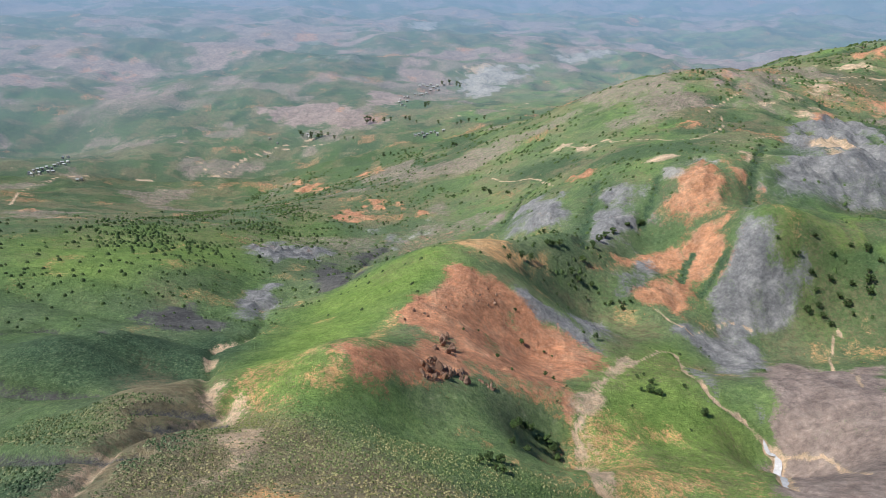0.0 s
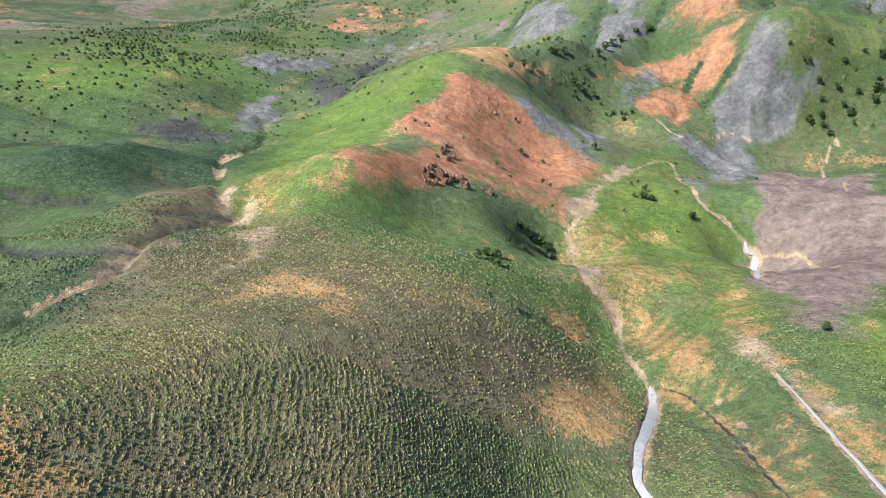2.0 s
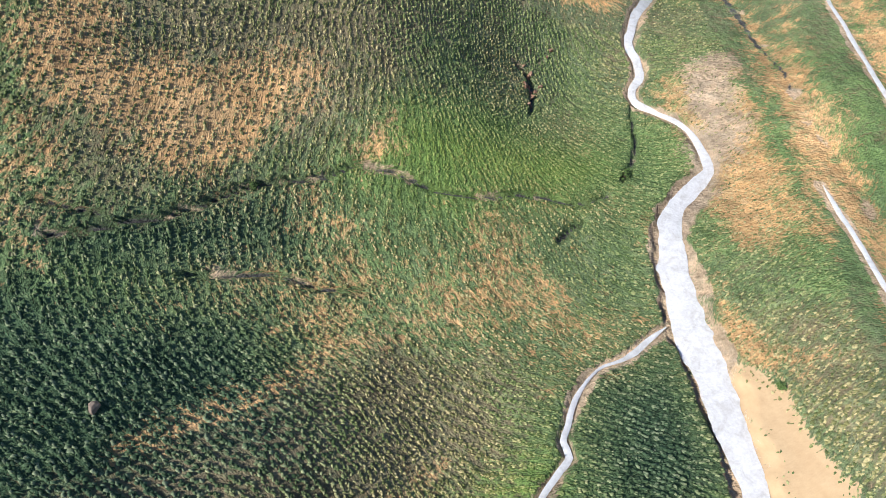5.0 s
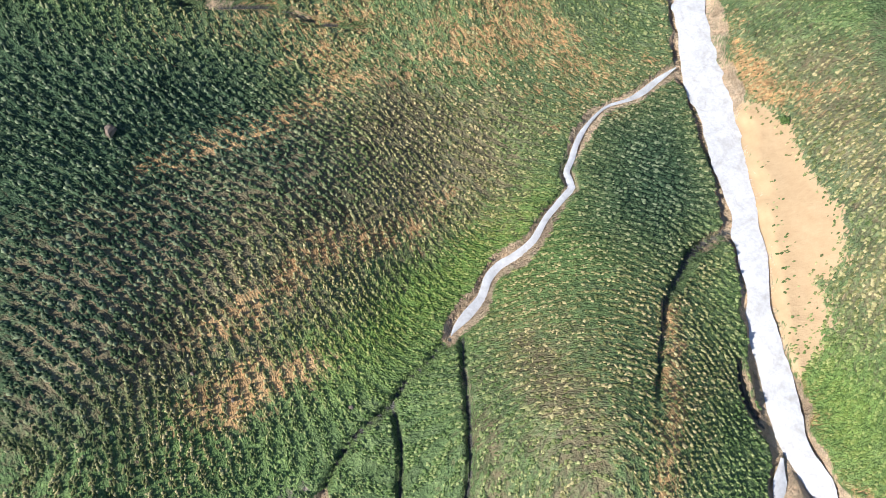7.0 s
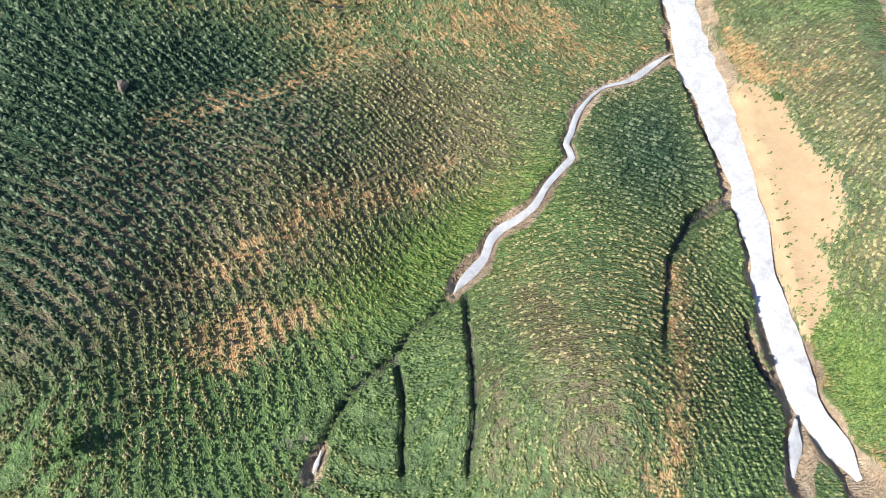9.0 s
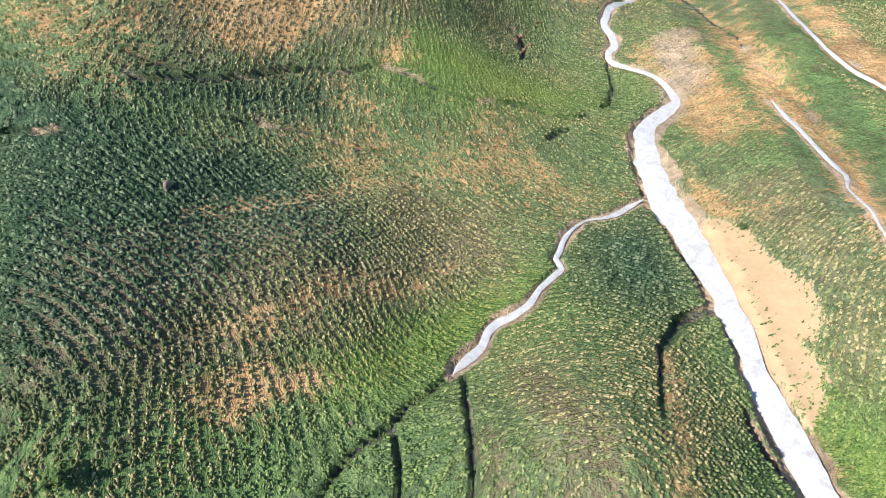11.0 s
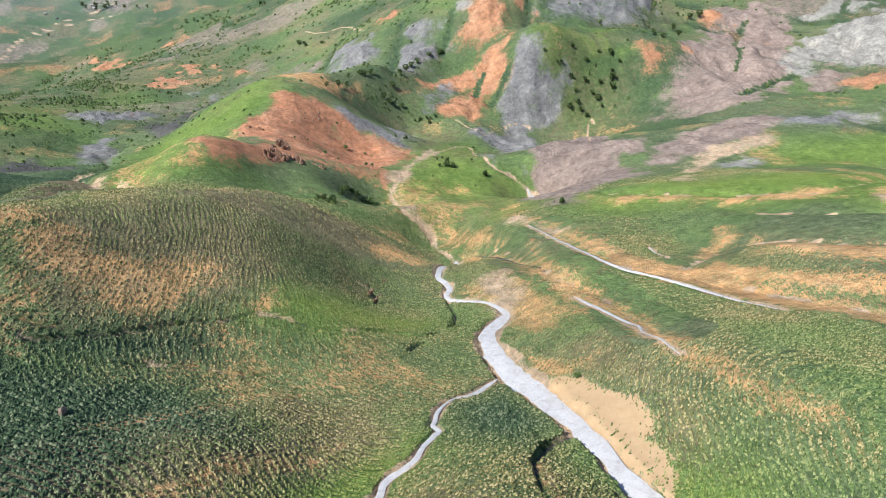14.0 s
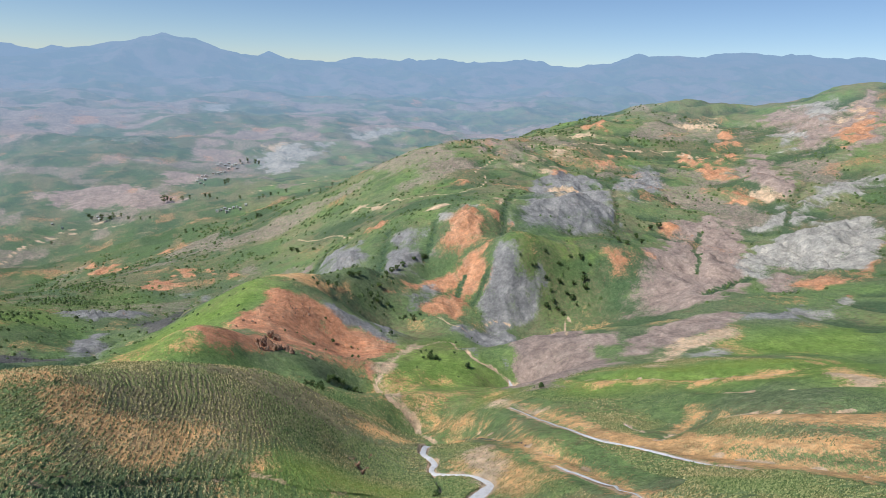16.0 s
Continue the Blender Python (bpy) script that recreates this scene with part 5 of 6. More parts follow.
def ground_material(name, haze_glow=False):
    m, N, L, bsdf = material(name)
    co = N.new("ShaderNodeTexCoord").outputs["Object"]
    lie = N.new("ShaderNodeMapping")
    lie.inputs["Scale"].default_value = (0.9, 0.9, 4.5)
    L.new(co, lie.inputs["Vector"])
    ledge = lie.outputs[0]
    huge, big, mid, small = (noise_node(N, L, co, s, d, 0.62) for s, d in ((0.0045, 7), (0.02, 6), (0.11, 6), (0.75, 6)))
    fine = noise_node(N, L, ledge, 3.2, 4, 0.7)
    tuft = noise_node(N, L, ledge, 1.5, 3, 0.6, 0.7)
    lush = ramp(N, L, mid, [(0.3, (0.110, 0.178, 0.052)), (0.5, (0.156, 0.244, 0.064)), (0.7, (0.231, 0.310, 0.087))])
    olive = ramp(N, L, small, [(0.3, (0.122, 0.152, 0.072)), (0.55, (0.194, 0.218, 0.102)), (0.75, (0.325, 0.297, 0.174))])
    red, grey, mauve, pale = split(N, L, "soil_a")
    tan, dry, orange, dark = split(N, L, "soil_b")
    scrub, juicy, thin, sand = split(N, L, "turf")
    turf = maths(N, L, "ADD", maths(N, L, "MULTIPLY", big, 0.6), maths(N, L, "MULTIPLY", huge, 0.4))
    turf = ramp(N, L, turf, [(0.38, (0.2, 0.2, 0.2)), (0.56, (0.9, 0.9, 0.9))])
    grass = mixed(N, L, maths(N, L, "MULTIPLY", turf, maths(N, L, "SUBTRACT", 1.0, juicy)), lush, olive)
    grass = mixed(N, L, maths(N, L, "MULTIPLY", juicy, 0.75), grass, ramp(N, L, mid, [(0.3, (0.19, 0.275, 0.05)), (0.7, (0.29, 0.345, 0.08))]))
    # dark growth; this share also carries shade and haze painted as scrub
    grass = mixed(N, L, maths(N, L, "MULTIPLY", scrub, 0.9), grass, ramp(N, L, tuft, [(0.3, (0.032, 0.062, 0.036)), (0.55, (0.065, 0.105, 0.053)), (0.72, (0.16, 0.18, 0.095))]))
    grass = mixed(N, L, 0.75, grass, ramp(N, L, fine, [(0.22, (0.28, 0.30, 0.28)), (0.48, (0.9, 0.92, 0.9)), (0.75, (1.75, 1.65, 1.45))]), "MULTIPLY")
    grass = mixed(N, L, 0.45, grass, ramp(N, L, tuft, [(0.32, (0.45, 0.5, 0.45)), (0.5, (1.0, 1.0, 1.0)), (0.68, (1.5, 1.4, 1.25))]), "MULTIPLY")
    grass = mixed(N, L, 1.0, grass, (0.99, 1.12, 1.34), "MULTIPLY")
    grain = noise_node(N, L, co, 11.0, 3, 0.7)
    grass = mixed(N, L, 0.6, grass, ramp(N, L, grain, [(0.28, (0.5, 0.52, 0.5)), (0.5, (1.0, 1.0, 1.0)), (0.72, (1.55, 1.5, 1.4))]), "MULTIPLY")
    wear = maths(N, L, "ADD", maths(N, L, "MULTIPLY", small, 0.3), maths(N, L, "MULTIPLY", tuft, 0.4))
    wear = maths(N, L, "ADD", wear, maths(N, L, "MULTIPLY", noise_node(N, L, co, 0.22, 5, 0.7, 0.5), 0.3))
    wear = maths(N, L, "MULTIPLY", maths(N, L, "SUBTRACT", wear, 0.34), 3.1, True)

    def worn(mask, soft=0.34):
        """The share of a soil, frayed by the grain."""
        d = maths(N, L, "SUBTRACT", maths(N, L, "MULTIPLY", mask, 1.25), wear)
        return maths(N, L, "MULTIPLY", maths(N, L, "ADD", d, soft * 0.2), 1 / soft, True)

    fall = N.new("ShaderNodeMapping")
    fall.inputs["Scale"].default_value = (0.16, 0.16, 0.02)
    L.new(co, fall.inputs["Vector"])
    streak = ramp(N, L, noise_node(N, L, fall.outputs[0], 1.0, 5, 0.65, 0.4), [(0.32, (0.58, 0.58, 0.6)), (0.5, (1, 1, 1)), (0.66, (1.35, 1.32, 1.28))])

    def soil(c1, c2, c3):
        c = mixed(N, L, 0.5, ramp(N, L, small, [(0.28, c1), (0.5, c2), (0.72, c3)]), ramp(N, L, mid, [(0.28, c1), (0.5, c2), (0.72, c3)]))
        c = mixed(N, L, 0.5, c, ramp(N, L, big, [(0.3, (0.62, 0.62, 0.64)), (0.5, (1, 1, 1)), (0.7, (1.3, 1.27, 1.22))]), "MULTIPLY")
        c = mixed(N, L, 0.6, c, streak, "MULTIPLY")
        return mixed(N, L, 0.45, c, ramp(N, L, fine, [(0.3, (0.6, 0.6, 0.6)), (0.7, (1.3, 1.3, 1.3))]), "MULTIPLY")
    col = grass
    col = mixed(N, L, maths(N, L, "MULTIPLY", worn(thin, 0.5), 0.8), col, soil((0.22, 0.16, 0.10), (0.32, 0.25, 0.16), (0.42, 0.34, 0.24)))
    col = mixed(N, L, maths(N, L, "MULTIPLY", worn(dry, 0.3), 0.9), col, soil((0.58, 0.33, 0.155), (0.80, 0.485, 0.235), (0.88, 0.62, 0.36)))
    col = mixed(N, L, worn(mauve), col, soil((0.26, 0.20, 0.18), (0.38, 0.30, 0.265), (0.47, 0.39, 0.345)))
    col = mixed(N, L, worn(grey), col, soil((0.185, 0.19, 0.195), (0.29, 0.293, 0.30), (0.44, 0.435, 0.43)))
    col = mixed(N, L, worn(red), col, soil((0.43, 0.20, 0.115), (0.62, 0.30, 0.175), (0.70, 0.45, 0.30)))
    col = mixed(N, L, worn(orange), col, soil((0.44, 0.21, 0.11), (0.60, 0.31, 0.18), (0.68, 0.44, 0.30)))
    col = mixed(N, L, worn(tan), col, soil((0.48, 0.345, 0.225), (0.65, 0.49, 0.34), (0.78, 0.64, 0.48)))
    col = mixed(N, L, worn(pale), col, soil((0.25, 0.24, 0.23), (0.42, 0.41, 0.38), (0.56, 0.55, 0.52)))
    # dark shale, and the shade painted on cut floors
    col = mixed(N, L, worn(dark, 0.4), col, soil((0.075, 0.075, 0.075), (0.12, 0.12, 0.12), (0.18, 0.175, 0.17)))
    clump = noise_node(N, L, co, 0.42, 6, 0.78, 0.4)
    col = mixed(N, L, 0.9, col, ramp(N, L, clump, [(0.32, (0.62, 0.64, 0.64)), (0.5, (1.0, 1.0, 1.0)), (0.68, (1.4, 1.37, 1.32))]), "MULTIPLY")
    clean = mixed(N, L, 0.4, (0.54, 0.38, 0.225), ramp(N, L, small, [(0.3, (0.43, 0.29, 0.165)), (0.7, (0.62, 0.455, 0.285))]))
    col = mixed(N, L, worn(sand, 0.12), col, clean)
    L.new(col, bsdf.inputs["Base Color"])
    bsdf.inputs["Roughness"].default_value = 0.95
    bsdf.inputs["Specular IOR Level"].default_value = 0.15
    b = N.new("ShaderNodeBump")
    b.inputs["Strength"].default_value, b.inputs["Distance"].default_value = 1.0, 0.5
    high = maths(N, L, "ADD", maths(N, L, "MULTIPLY", small, 1.4), maths(N, L, "MULTIPLY", maths(N, L, "ADD", maths(N, L, "MULTIPLY", fine, 0.7), tuft), 0.9))
    high = maths(N, L, "ADD", high, maths(N, L, "MULTIPLY", mid, 4.0))
    L.new(maths(N, L, "SUBTRACT", 1.0, maths(N, L, "MULTIPLY", worn(sand, 0.12), 0.85)), b.inputs["Strength"])
    L.new(high, b.inputs["Height"])
    L.new(b.outputs[0], bsdf.inputs["Normal"])
    # distance haze painted as blue emission over the surface colour
    if haze_glow:
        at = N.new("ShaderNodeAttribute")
        at.attribute_name = "haze_glow"
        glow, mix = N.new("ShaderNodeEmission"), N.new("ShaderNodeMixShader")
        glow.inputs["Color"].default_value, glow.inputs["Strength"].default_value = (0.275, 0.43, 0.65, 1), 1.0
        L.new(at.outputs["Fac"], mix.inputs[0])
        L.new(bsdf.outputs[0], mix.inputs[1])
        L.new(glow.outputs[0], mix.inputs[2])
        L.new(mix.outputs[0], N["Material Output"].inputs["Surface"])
    return m


MAT_GROUND = ground_material("meadow_and_bare_soil")

# ---- ground: one fan-shaped sheet, finer close by ----
SOILS = {"red": 0, "grey": 1, "mauve": 2, "white": 3, "tan": 4, "sand": 11, "dry": 5, "orange": 6, "shale": 7, "scrub": 8, "lush": 9, "straw": 10}


def soils(x, y, bank, bed, fold):
    """Shares of the eight soils at each point."""
    far = np.hypot(x, y + 40)
    wob = np.interp(far, [0, 100, 400, 1000], [2.0, 3, 9, 30])
    wx = x + wob * (fbm(x, y, 12, 3, 31) - 0.5) * 1.6 + wob * (fbm(x, y, 50, 3, 33) - 0.5)
    wy = y + wob * (fbm(x, y, 12, 3, 32) - 0.5) * 1.6 + wob * (fbm(x, y, 50, 3, 34) - 0.5)
    share = np.zeros((12, len(x)))
    ragged = 1.5 * (fbm(x, y, 14, 5, 35) - 0.5)
    holes = step(0.56, 0.66, fbm(x, y, 15, 5, 36))
    level = smooth_ground(x, y)
    bands = 1 - 0.4 * step(10, 40, x) * step(15, 50, y) * (1 - step(0.4, 0.6, vnoise(level / 0.9 + 1.5 * fbm(x, y, 20, 3, 37), x / 40, 38)))
    for kind, outline in PATCHES:
        q = np.array(outline)
        d = np.hypot(q[:, 0].mean(), q[:, 1].mean() + 40)
        s = inside(wx, wy, outline, np.interp(d, [0, 60, 200, 500, 1000], [2.5, 4.5, 8, 16, 30]) * ({"dry": 1.3, "scrub": 1.4, "lush": 1.6, "straw": 2.2, "sand": 0.5}.get(kind, 1)))
        if kind == "dry":
            s = s * 0.95 * bands
        elif kind not in ("sand", "scrub", "lush", "straw"):
            s = np.clip(s + 4 * s * (1 - s) * ragged, 0, 1) * (1 - (0.5 if kind in ("red", "orange") else 0.2) * holes)
        k = SOILS[kind]
        share[k] = np.maximum(share[k], s)
    share[4] = np.maximum(share[4], bank)
    # painted shade of the cut floors joins the shale share
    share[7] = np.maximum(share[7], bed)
    for points in TRACKS:
        d, w = line_field(x, y, polyline([(a, b, 1) for a, b in points], 12), 20)
        wide = np.interp(far, [200, 1000], [0.5, 1.1])
        share[4] = np.maximum(share[4], 0.8 * (1 - step(wide * 0.6, wide * 1.8, d)))
    away = step(200, 600, far)
    crest = eroded(x, y)
    worn = np.clip(1 - step(280, 480, far) * (0.38 - 0.5 * step(0.25, 0.6, crest)), 0, 1.1)
    share[:4] *= worn
    share[6] *= worn
    share[0] *= 0.78 + 0.5 * fbm(x, y, 16, 4, 63)
    share[1] *= 0.6 + 0.7 * fbm(x, y, 16, 4, 63)
    share[6] *= 0.6 + 0.6 * fbm(x, y, 22, 4, 64)
    share[2:4] *= 0.68 + 0.68 * fbm(x, y, 24, 4, 65)
    # growth in the folds of the slopes
    share[8] = np.maximum(share[8], fold)
    share[:8] *= 1 - 0.9 * fold * step(120, 200, far)
    # left bank coloured darker, in uneven patches
    share[8] = np.maximum(share[8], 0.55 * (1 - step(-58, -46, x)) * step(40, 60, y) * (1 - step(200, 270, y)) * (0.4 + 0.9 * fbm(x, y, 18, 4, 68)))
    # thin turf: dry or stony spots over the whole slope, barer on far hillsides
    green = 1 - 0.75 * share[8] * (1 - away)
    share[5] = np.maximum(share[5], green * (0.45 - 0.2 * away) * step(0.5, 0.75, fbm(x, y, 22, 4, 51)))
    share[10] = np.maximum.reduce([0.75 * share[10], green * 0.42 * step(0.42, 0.7, fbm(x, y, 40, 4, 55)), away * 0.5 * step(0.45, 0.68, fbm(x, y, 60, 5, 54))])
    share[2] = np.maximum(share[2], away * 0.5 * step(0.54, 0.68, fbm(x, y, 90, 6, 52)))
    share[4] = np.maximum(share[4], away * 0.3 * step(0.62, 0.74, fbm(x, y, 36, 5, 53)))
    share[6] = np.maximum(share[6], away * 0.42 * step(0.62, 0.74, fbm(x, y, 50, 5, 56)))
    share[8] = np.maximum(share[8], step(180, 300, far) * 0.9 * (1 - step(0.22, 0.5, crest)) * (0.4 + 0.6 * step(0, 260, x - 0.12 * y)))
    share[10] = np.maximum(share[10], away * 0.5 * step(0.72, 0.95, crest))
    remote = step(1200, 2000, far)
    worn_far = step(0.5, 0.74, ridged(x, y, 150, 5, 66))
    share[2] = np.maximum(share[2], remote * (0.3 + 0.65 * worn_far) * step(0.40, 0.56, fbm(x, y, 300, 6, 57)))
    share[8] = np.maximum(share[8], remote * 0.7 * (1 - step(0.4, 0.56, ridged(x, y, 150, 5, 66))))
    share[6] = np.maximum(share[6], remote * 0.5 * step(0.66, 0.74, fbm(x, y, 170, 6, 67)) * worn_far)
    share[3] = np.maximum(share[3], remote * 0.42 * step(0.66, 0.76, fbm(x, y, 120, 5, 58)))
    share[8] = np.maximum(share[8], away * 0.85 * step(0.45, 0.65, fbm(x, y, 80, 6, 59)))
    # cloud shade and haze on the far left, painted as dark scrub colour
    share[8] = np.maximum(share[8], away * 0.6 * (1 - step(-60, 60, x)))
    return share


def rills(x, y, share):
    """Rain-cut rills on bare slopes."""
    bare = np.maximum.reduce([share[0] * 0.5, share[1], share[2] * 0.6, share[3], share[6]])
    amp = np.interp(np.hypot(x, y + 40), [0, 100, 300, 600], [0.1, 1.2, 5.0, 11])
    return bare * amp * (0.7 * ridged(x, y, 34, 3, 60) + 1.1 * ridged(x, y, 15, 3, 61) + 0.5 * ridged(x, y, 6.5, 3, 62) - 1.4)


def sheet(name, radii, angles, centre, mat):
    r, a = np.meshgrid(radii, angles, indexing="ij")
    x, y = (centre[0] + r * np.sin(a)).ravel(), (centre[1] + r * np.cos(a)).ravel()
    cut, bank, bed, fold = carve(x, y)
    share = soils(x, y, bank, bed, fold)
    z = smooth_ground(x, y) + rough(x, y) - cut + rills(x, y, share)
    n, m = len(radii), len(angles)
    i = (np.arange(n - 1)[:, None] * m + np.arange(m - 1)[None]).ravel()
    quads = np.stack([i, i + 1, i + m + 1, i + m], 1)[:, ::-1]
    me = bpy.data.meshes.new(name)
    me.vertices.add(len(x))
    me.vertices.foreach_set("co", np.stack([x, y, z], 1).ravel().astype(np.float32))
    me.loops.add(4 * len(quads))
    me.loops.foreach_set("vertex_index", quads.ravel().astype(np.int32))
    me.polygons.add(len(quads))
    me.polygons.foreach_set("loop_start", (4 * np.arange(len(quads))).astype(np.int32))
    me.update(calc_edges=True)
    me.polygons.foreach_set("use_smooth", np.ones(len(quads), bool))
    for key, rows in (("soil_a", share[:4]), ("soil_b", share[4:8]), ("turf", share[8:12])):
        at = me.attributes.new(key, "FLOAT_COLOR", "POINT")
        at.data.foreach_set("color", rows.T.astype(np.float32).ravel())
    me.materials.append(mat)
    return new(name, me)


CENTRE = (0.0, -100.0)
near = np.arange(30, 175, 0.42)
RADII = np.concatenate([[0.5, 8, 16, 23], near, np.geomspace(175.4, 1200, 340)])
ANGLES = np.concatenate([np.radians(np.arange(-180, -62, 4)), np.radians(np.linspace(-62, 74, 620)), np.radians(np.arange(78, 181, 4))])
ANGLES[-1] = np.pi
tagged(sheet("ground", RADII, ANGLES, CENTRE, MAT_GROUND), "green grassy hillside with bare red, grey and tan soil", "ground", kind="structure")

# ---- far side of the valley, its haze painted on as glow ----
MAT_FAR = ground_material("far_hills_glowing_haze", True)
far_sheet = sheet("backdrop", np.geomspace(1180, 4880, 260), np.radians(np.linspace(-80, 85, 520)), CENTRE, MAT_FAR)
co = np.empty(3 * len(far_sheet.data.vertices), np.float32)
far_sheet.data.vertices.foreach_get("co", co)
co = co.reshape(-1, 3)
# share of the painted haze, rising with distance
haze_glow = np.interp(np.hypot(co[:, 0], co[:, 1]), [1100, 1600, 2400, 3500, 4800], [0.03, 0.24, 0.54, 0.84, 0.975])
co[:, 2] -= 6 * (1 - step(1180, 1260, np.hypot(co[:, 0], co[:, 1] + 100)))
far_sheet.data.vertices.foreach_set("co", co.ravel())
at = far_sheet.data.attributes.new("haze_glow", "FLOAT", "POINT")
at.data.foreach_set("value", haze_glow.astype(np.float32))
tagged(far_sheet, "purple and green mountains across the valley with haze painted on as glow", "mountains", kind="structure")

# ---- pale streams ----
def stream_material():
    m, N, L, bsdf = material("pale_silty_water")
    co = N.new("ShaderNodeTexCoord").outputs["Object"]
    a, c = noise_node(N, L, co, 0.6, 4, 0.6, 1.0), noise_node(N, L, co, 3.5, 4, 0.6)
    col = ramp(N, L, a, [(0.25, (0.52, 0.50, 0.49)), (0.5, (0.68, 0.68, 0.70)), (0.75, (0.78, 0.78, 0.80))])
    L.new(mixed(N, L, 0.3, col, ramp(N, L, c, [(0.3, (0.6, 0.57, 0.55)), (0.65, (1.1, 1.1, 1.1))]), "MULTIPLY"), bsdf.inputs["Base Color"])
    bsdf.inputs["Roughness"].default_value = 0.45
    b = N.new("ShaderNodeBump")
    b.inputs["Strength"].default_value, b.inputs["Distance"].default_value = 0.4, 0.08
    L.new(c, b.inputs["Height"])
    L.new(b.outputs[0], bsdf.inputs["Normal"])
    return m


MAT_STREAM = stream_material()


def stream(points):
    """A strip of water that lies in its cut bed."""
    line = polyline(points, 0.5)
    t = np.gradient(line[:, :2], axis=0)
    t /= np.hypot(t[:, 0], t[:, 1])[:, None] + 1e-9
    side = np.stack([-t[:, 1], t[:, 0]], 1)
    n = len(line)
    run = np.arange(n) * 0.5
    wl = line[:, 2] * (0.45 + 0.34 * (fbm(run, run * 0, 2.2, 3, 81) - 0.5))
    wr = line[:, 2] * (0.45 + 0.34 * (fbm(run, run * 0 + 9, 2.6, 3, 82) - 0.5))
    ends = 0.25 + 0.75 * step(0, 2.0, np.minimum(run, run[::-1]))
    wl, wr = wl * ends, wr * ends
    z = land(line[:, 0], line[:, 1])
    z = np.convolve(np.pad(z, 3, mode="edge"), np.ones(7) / 7, "valid") + 0.3
    verts, faces = [], []
    for k in (-1.0, -0.5, 0, 0.5, 1.0):
        off = np.where(k < 0, k * wl, k * wr)
        p = line[:, :2] + side * off[:, None]
        verts.append(np.c_[p, z + 0.05 * (1 - k * k)])
    v = np.concatenate(verts)
    for j in range(4):
        for i in range(n - 1):
            faces.append((j * n + i, j * n + i + 1, (j + 1) * n + i + 1, (j + 1) * n + i))
    me = bpy.data.meshes.new("stream")
    me.from_pydata(v.tolist(), [], [f[::-1] for f in faces])
    me.polygons.foreach_set("use_smooth", np.ones(len(faces), bool))
    me.materials.append(MAT_STREAM)
    return new("stream", me)


for kind, points in LINES:
    if kind == "stream":
        tagged(stream(points), "shallow milky white stream in a cut earth bed", "stream", kind="structure")

# ---- building blocks for things ----
def mesh_object(name, verts, faces, mat, parent=None, smooth=False):
    me = bpy.data.meshes.new(name)
    me.from_pydata([tuple(v) for v in verts], [], faces)
    me.materials.append(mat)
    if smooth:
        me.polygons.foreach_set("use_smooth", np.ones(len(me.polygons), bool))
    ob = new(name, me)
    if parent:
        ob.parent = parent
    return ob


def simple_material(name, stops, scale, roughness, bump=0.3, dist=0.05, per_island=0.0, per_object=0.0, fine_scale=None):
    m, N, L, bsdf = material(name)
    co = N.new("ShaderNodeTexCoord").outputs["Object"]
    a = noise_node(N, L, co, scale, 5, 0.6)
    col = ramp(N, L, a, stops)
    if per_island:
        r = N.new("ShaderNodeNewGeometry").outputs["Random Per Island"]
        lo, hi = 1 - per_island, 1 + per_island
        col = mixed(N, L, 1.0, col, ramp(N, L, r, [(0.0, (lo, lo, lo)), (1.0, (hi, hi, hi * 0.95))]), "MULTIPLY")
    if per_object:
        r = N.new("ShaderNodeObjectInfo").outputs["Random"]
        lo, hi = 1 - per_object, 1 + per_object
        col = mixed(N, L, 1.0, col, ramp(N, L, r, [(0.0, (lo, lo, lo)), (1.0, (hi, hi * 0.97, hi * 0.9))]), "MULTIPLY")
    L.new(col, bsdf.inputs["Base Color"])
    bsdf.inputs["Roughness"].default_value = roughness
    bsdf.inputs["Specular IOR Level"].default_value = 0.25
    if bump:
        n = N.new("ShaderNodeBump")
        n.inputs["Strength"].default_value, n.inputs["Distance"].default_value = bump, dist
        L.new(noise_node(N, L, co, fine_scale or scale * 4, 5, 0.65), n.inputs["Height"])
        L.new(n.outputs[0], bsdf.inputs["Normal"])
    return m


MAT_LEAF = simple_material("bush_leaves", [(0.3, (0.04, 0.078, 0.026)), (0.5, (0.07, 0.118, 0.038)), (0.7, (0.11, 0.16, 0.055))], 1.5, 0.75, 0, 0, 0.35, 0.25)
MAT_BARK = simple_material("grey_brown_bark", [(0.3, (0.07, 0.05, 0.035)), (0.7, (0.16, 0.12, 0.09))], 6, 0.9)
MAT_ROCK = simple_material("rough_reddish_rock", [(0.28, (0.13, 0.075, 0.055)), (0.5, (0.27, 0.165, 0.12)), (0.7, (0.42, 0.31, 0.25))], 0.9, 0.9, 0.8, 0.15, 0, 0.2)
MAT_BROWN_ROCK = simple_material("brown_boulder_rock", [(0.3, (0.15, 0.115, 0.09)), (0.7, (0.28, 0.225, 0.185))], 2.0, 0.9, 0.7, 0.06)
MAT_WALL = simple_material("weathered_house_wall", [(0.3, (0.42, 0.40, 0.36)), (0.7, (0.66, 0.63, 0.58))], 0.5, 0.9, 0.2, 0.05, 0, 0.2)
MAT_ROOF = simple_material("pale_metal_roof", [(0.3, (0.32, 0.35, 0.38)), (0.7, (0.58, 0.61, 0.65))], 0.7, 0.5, 0.2, 0.05, 0, 0.35)
MAT_DOOR = simple_material("dark_painted_wood", [(0.3, (0.06, 0.05, 0.045)), (0.7, (0.12, 0.10, 0.085))], 2.0, 0.7)


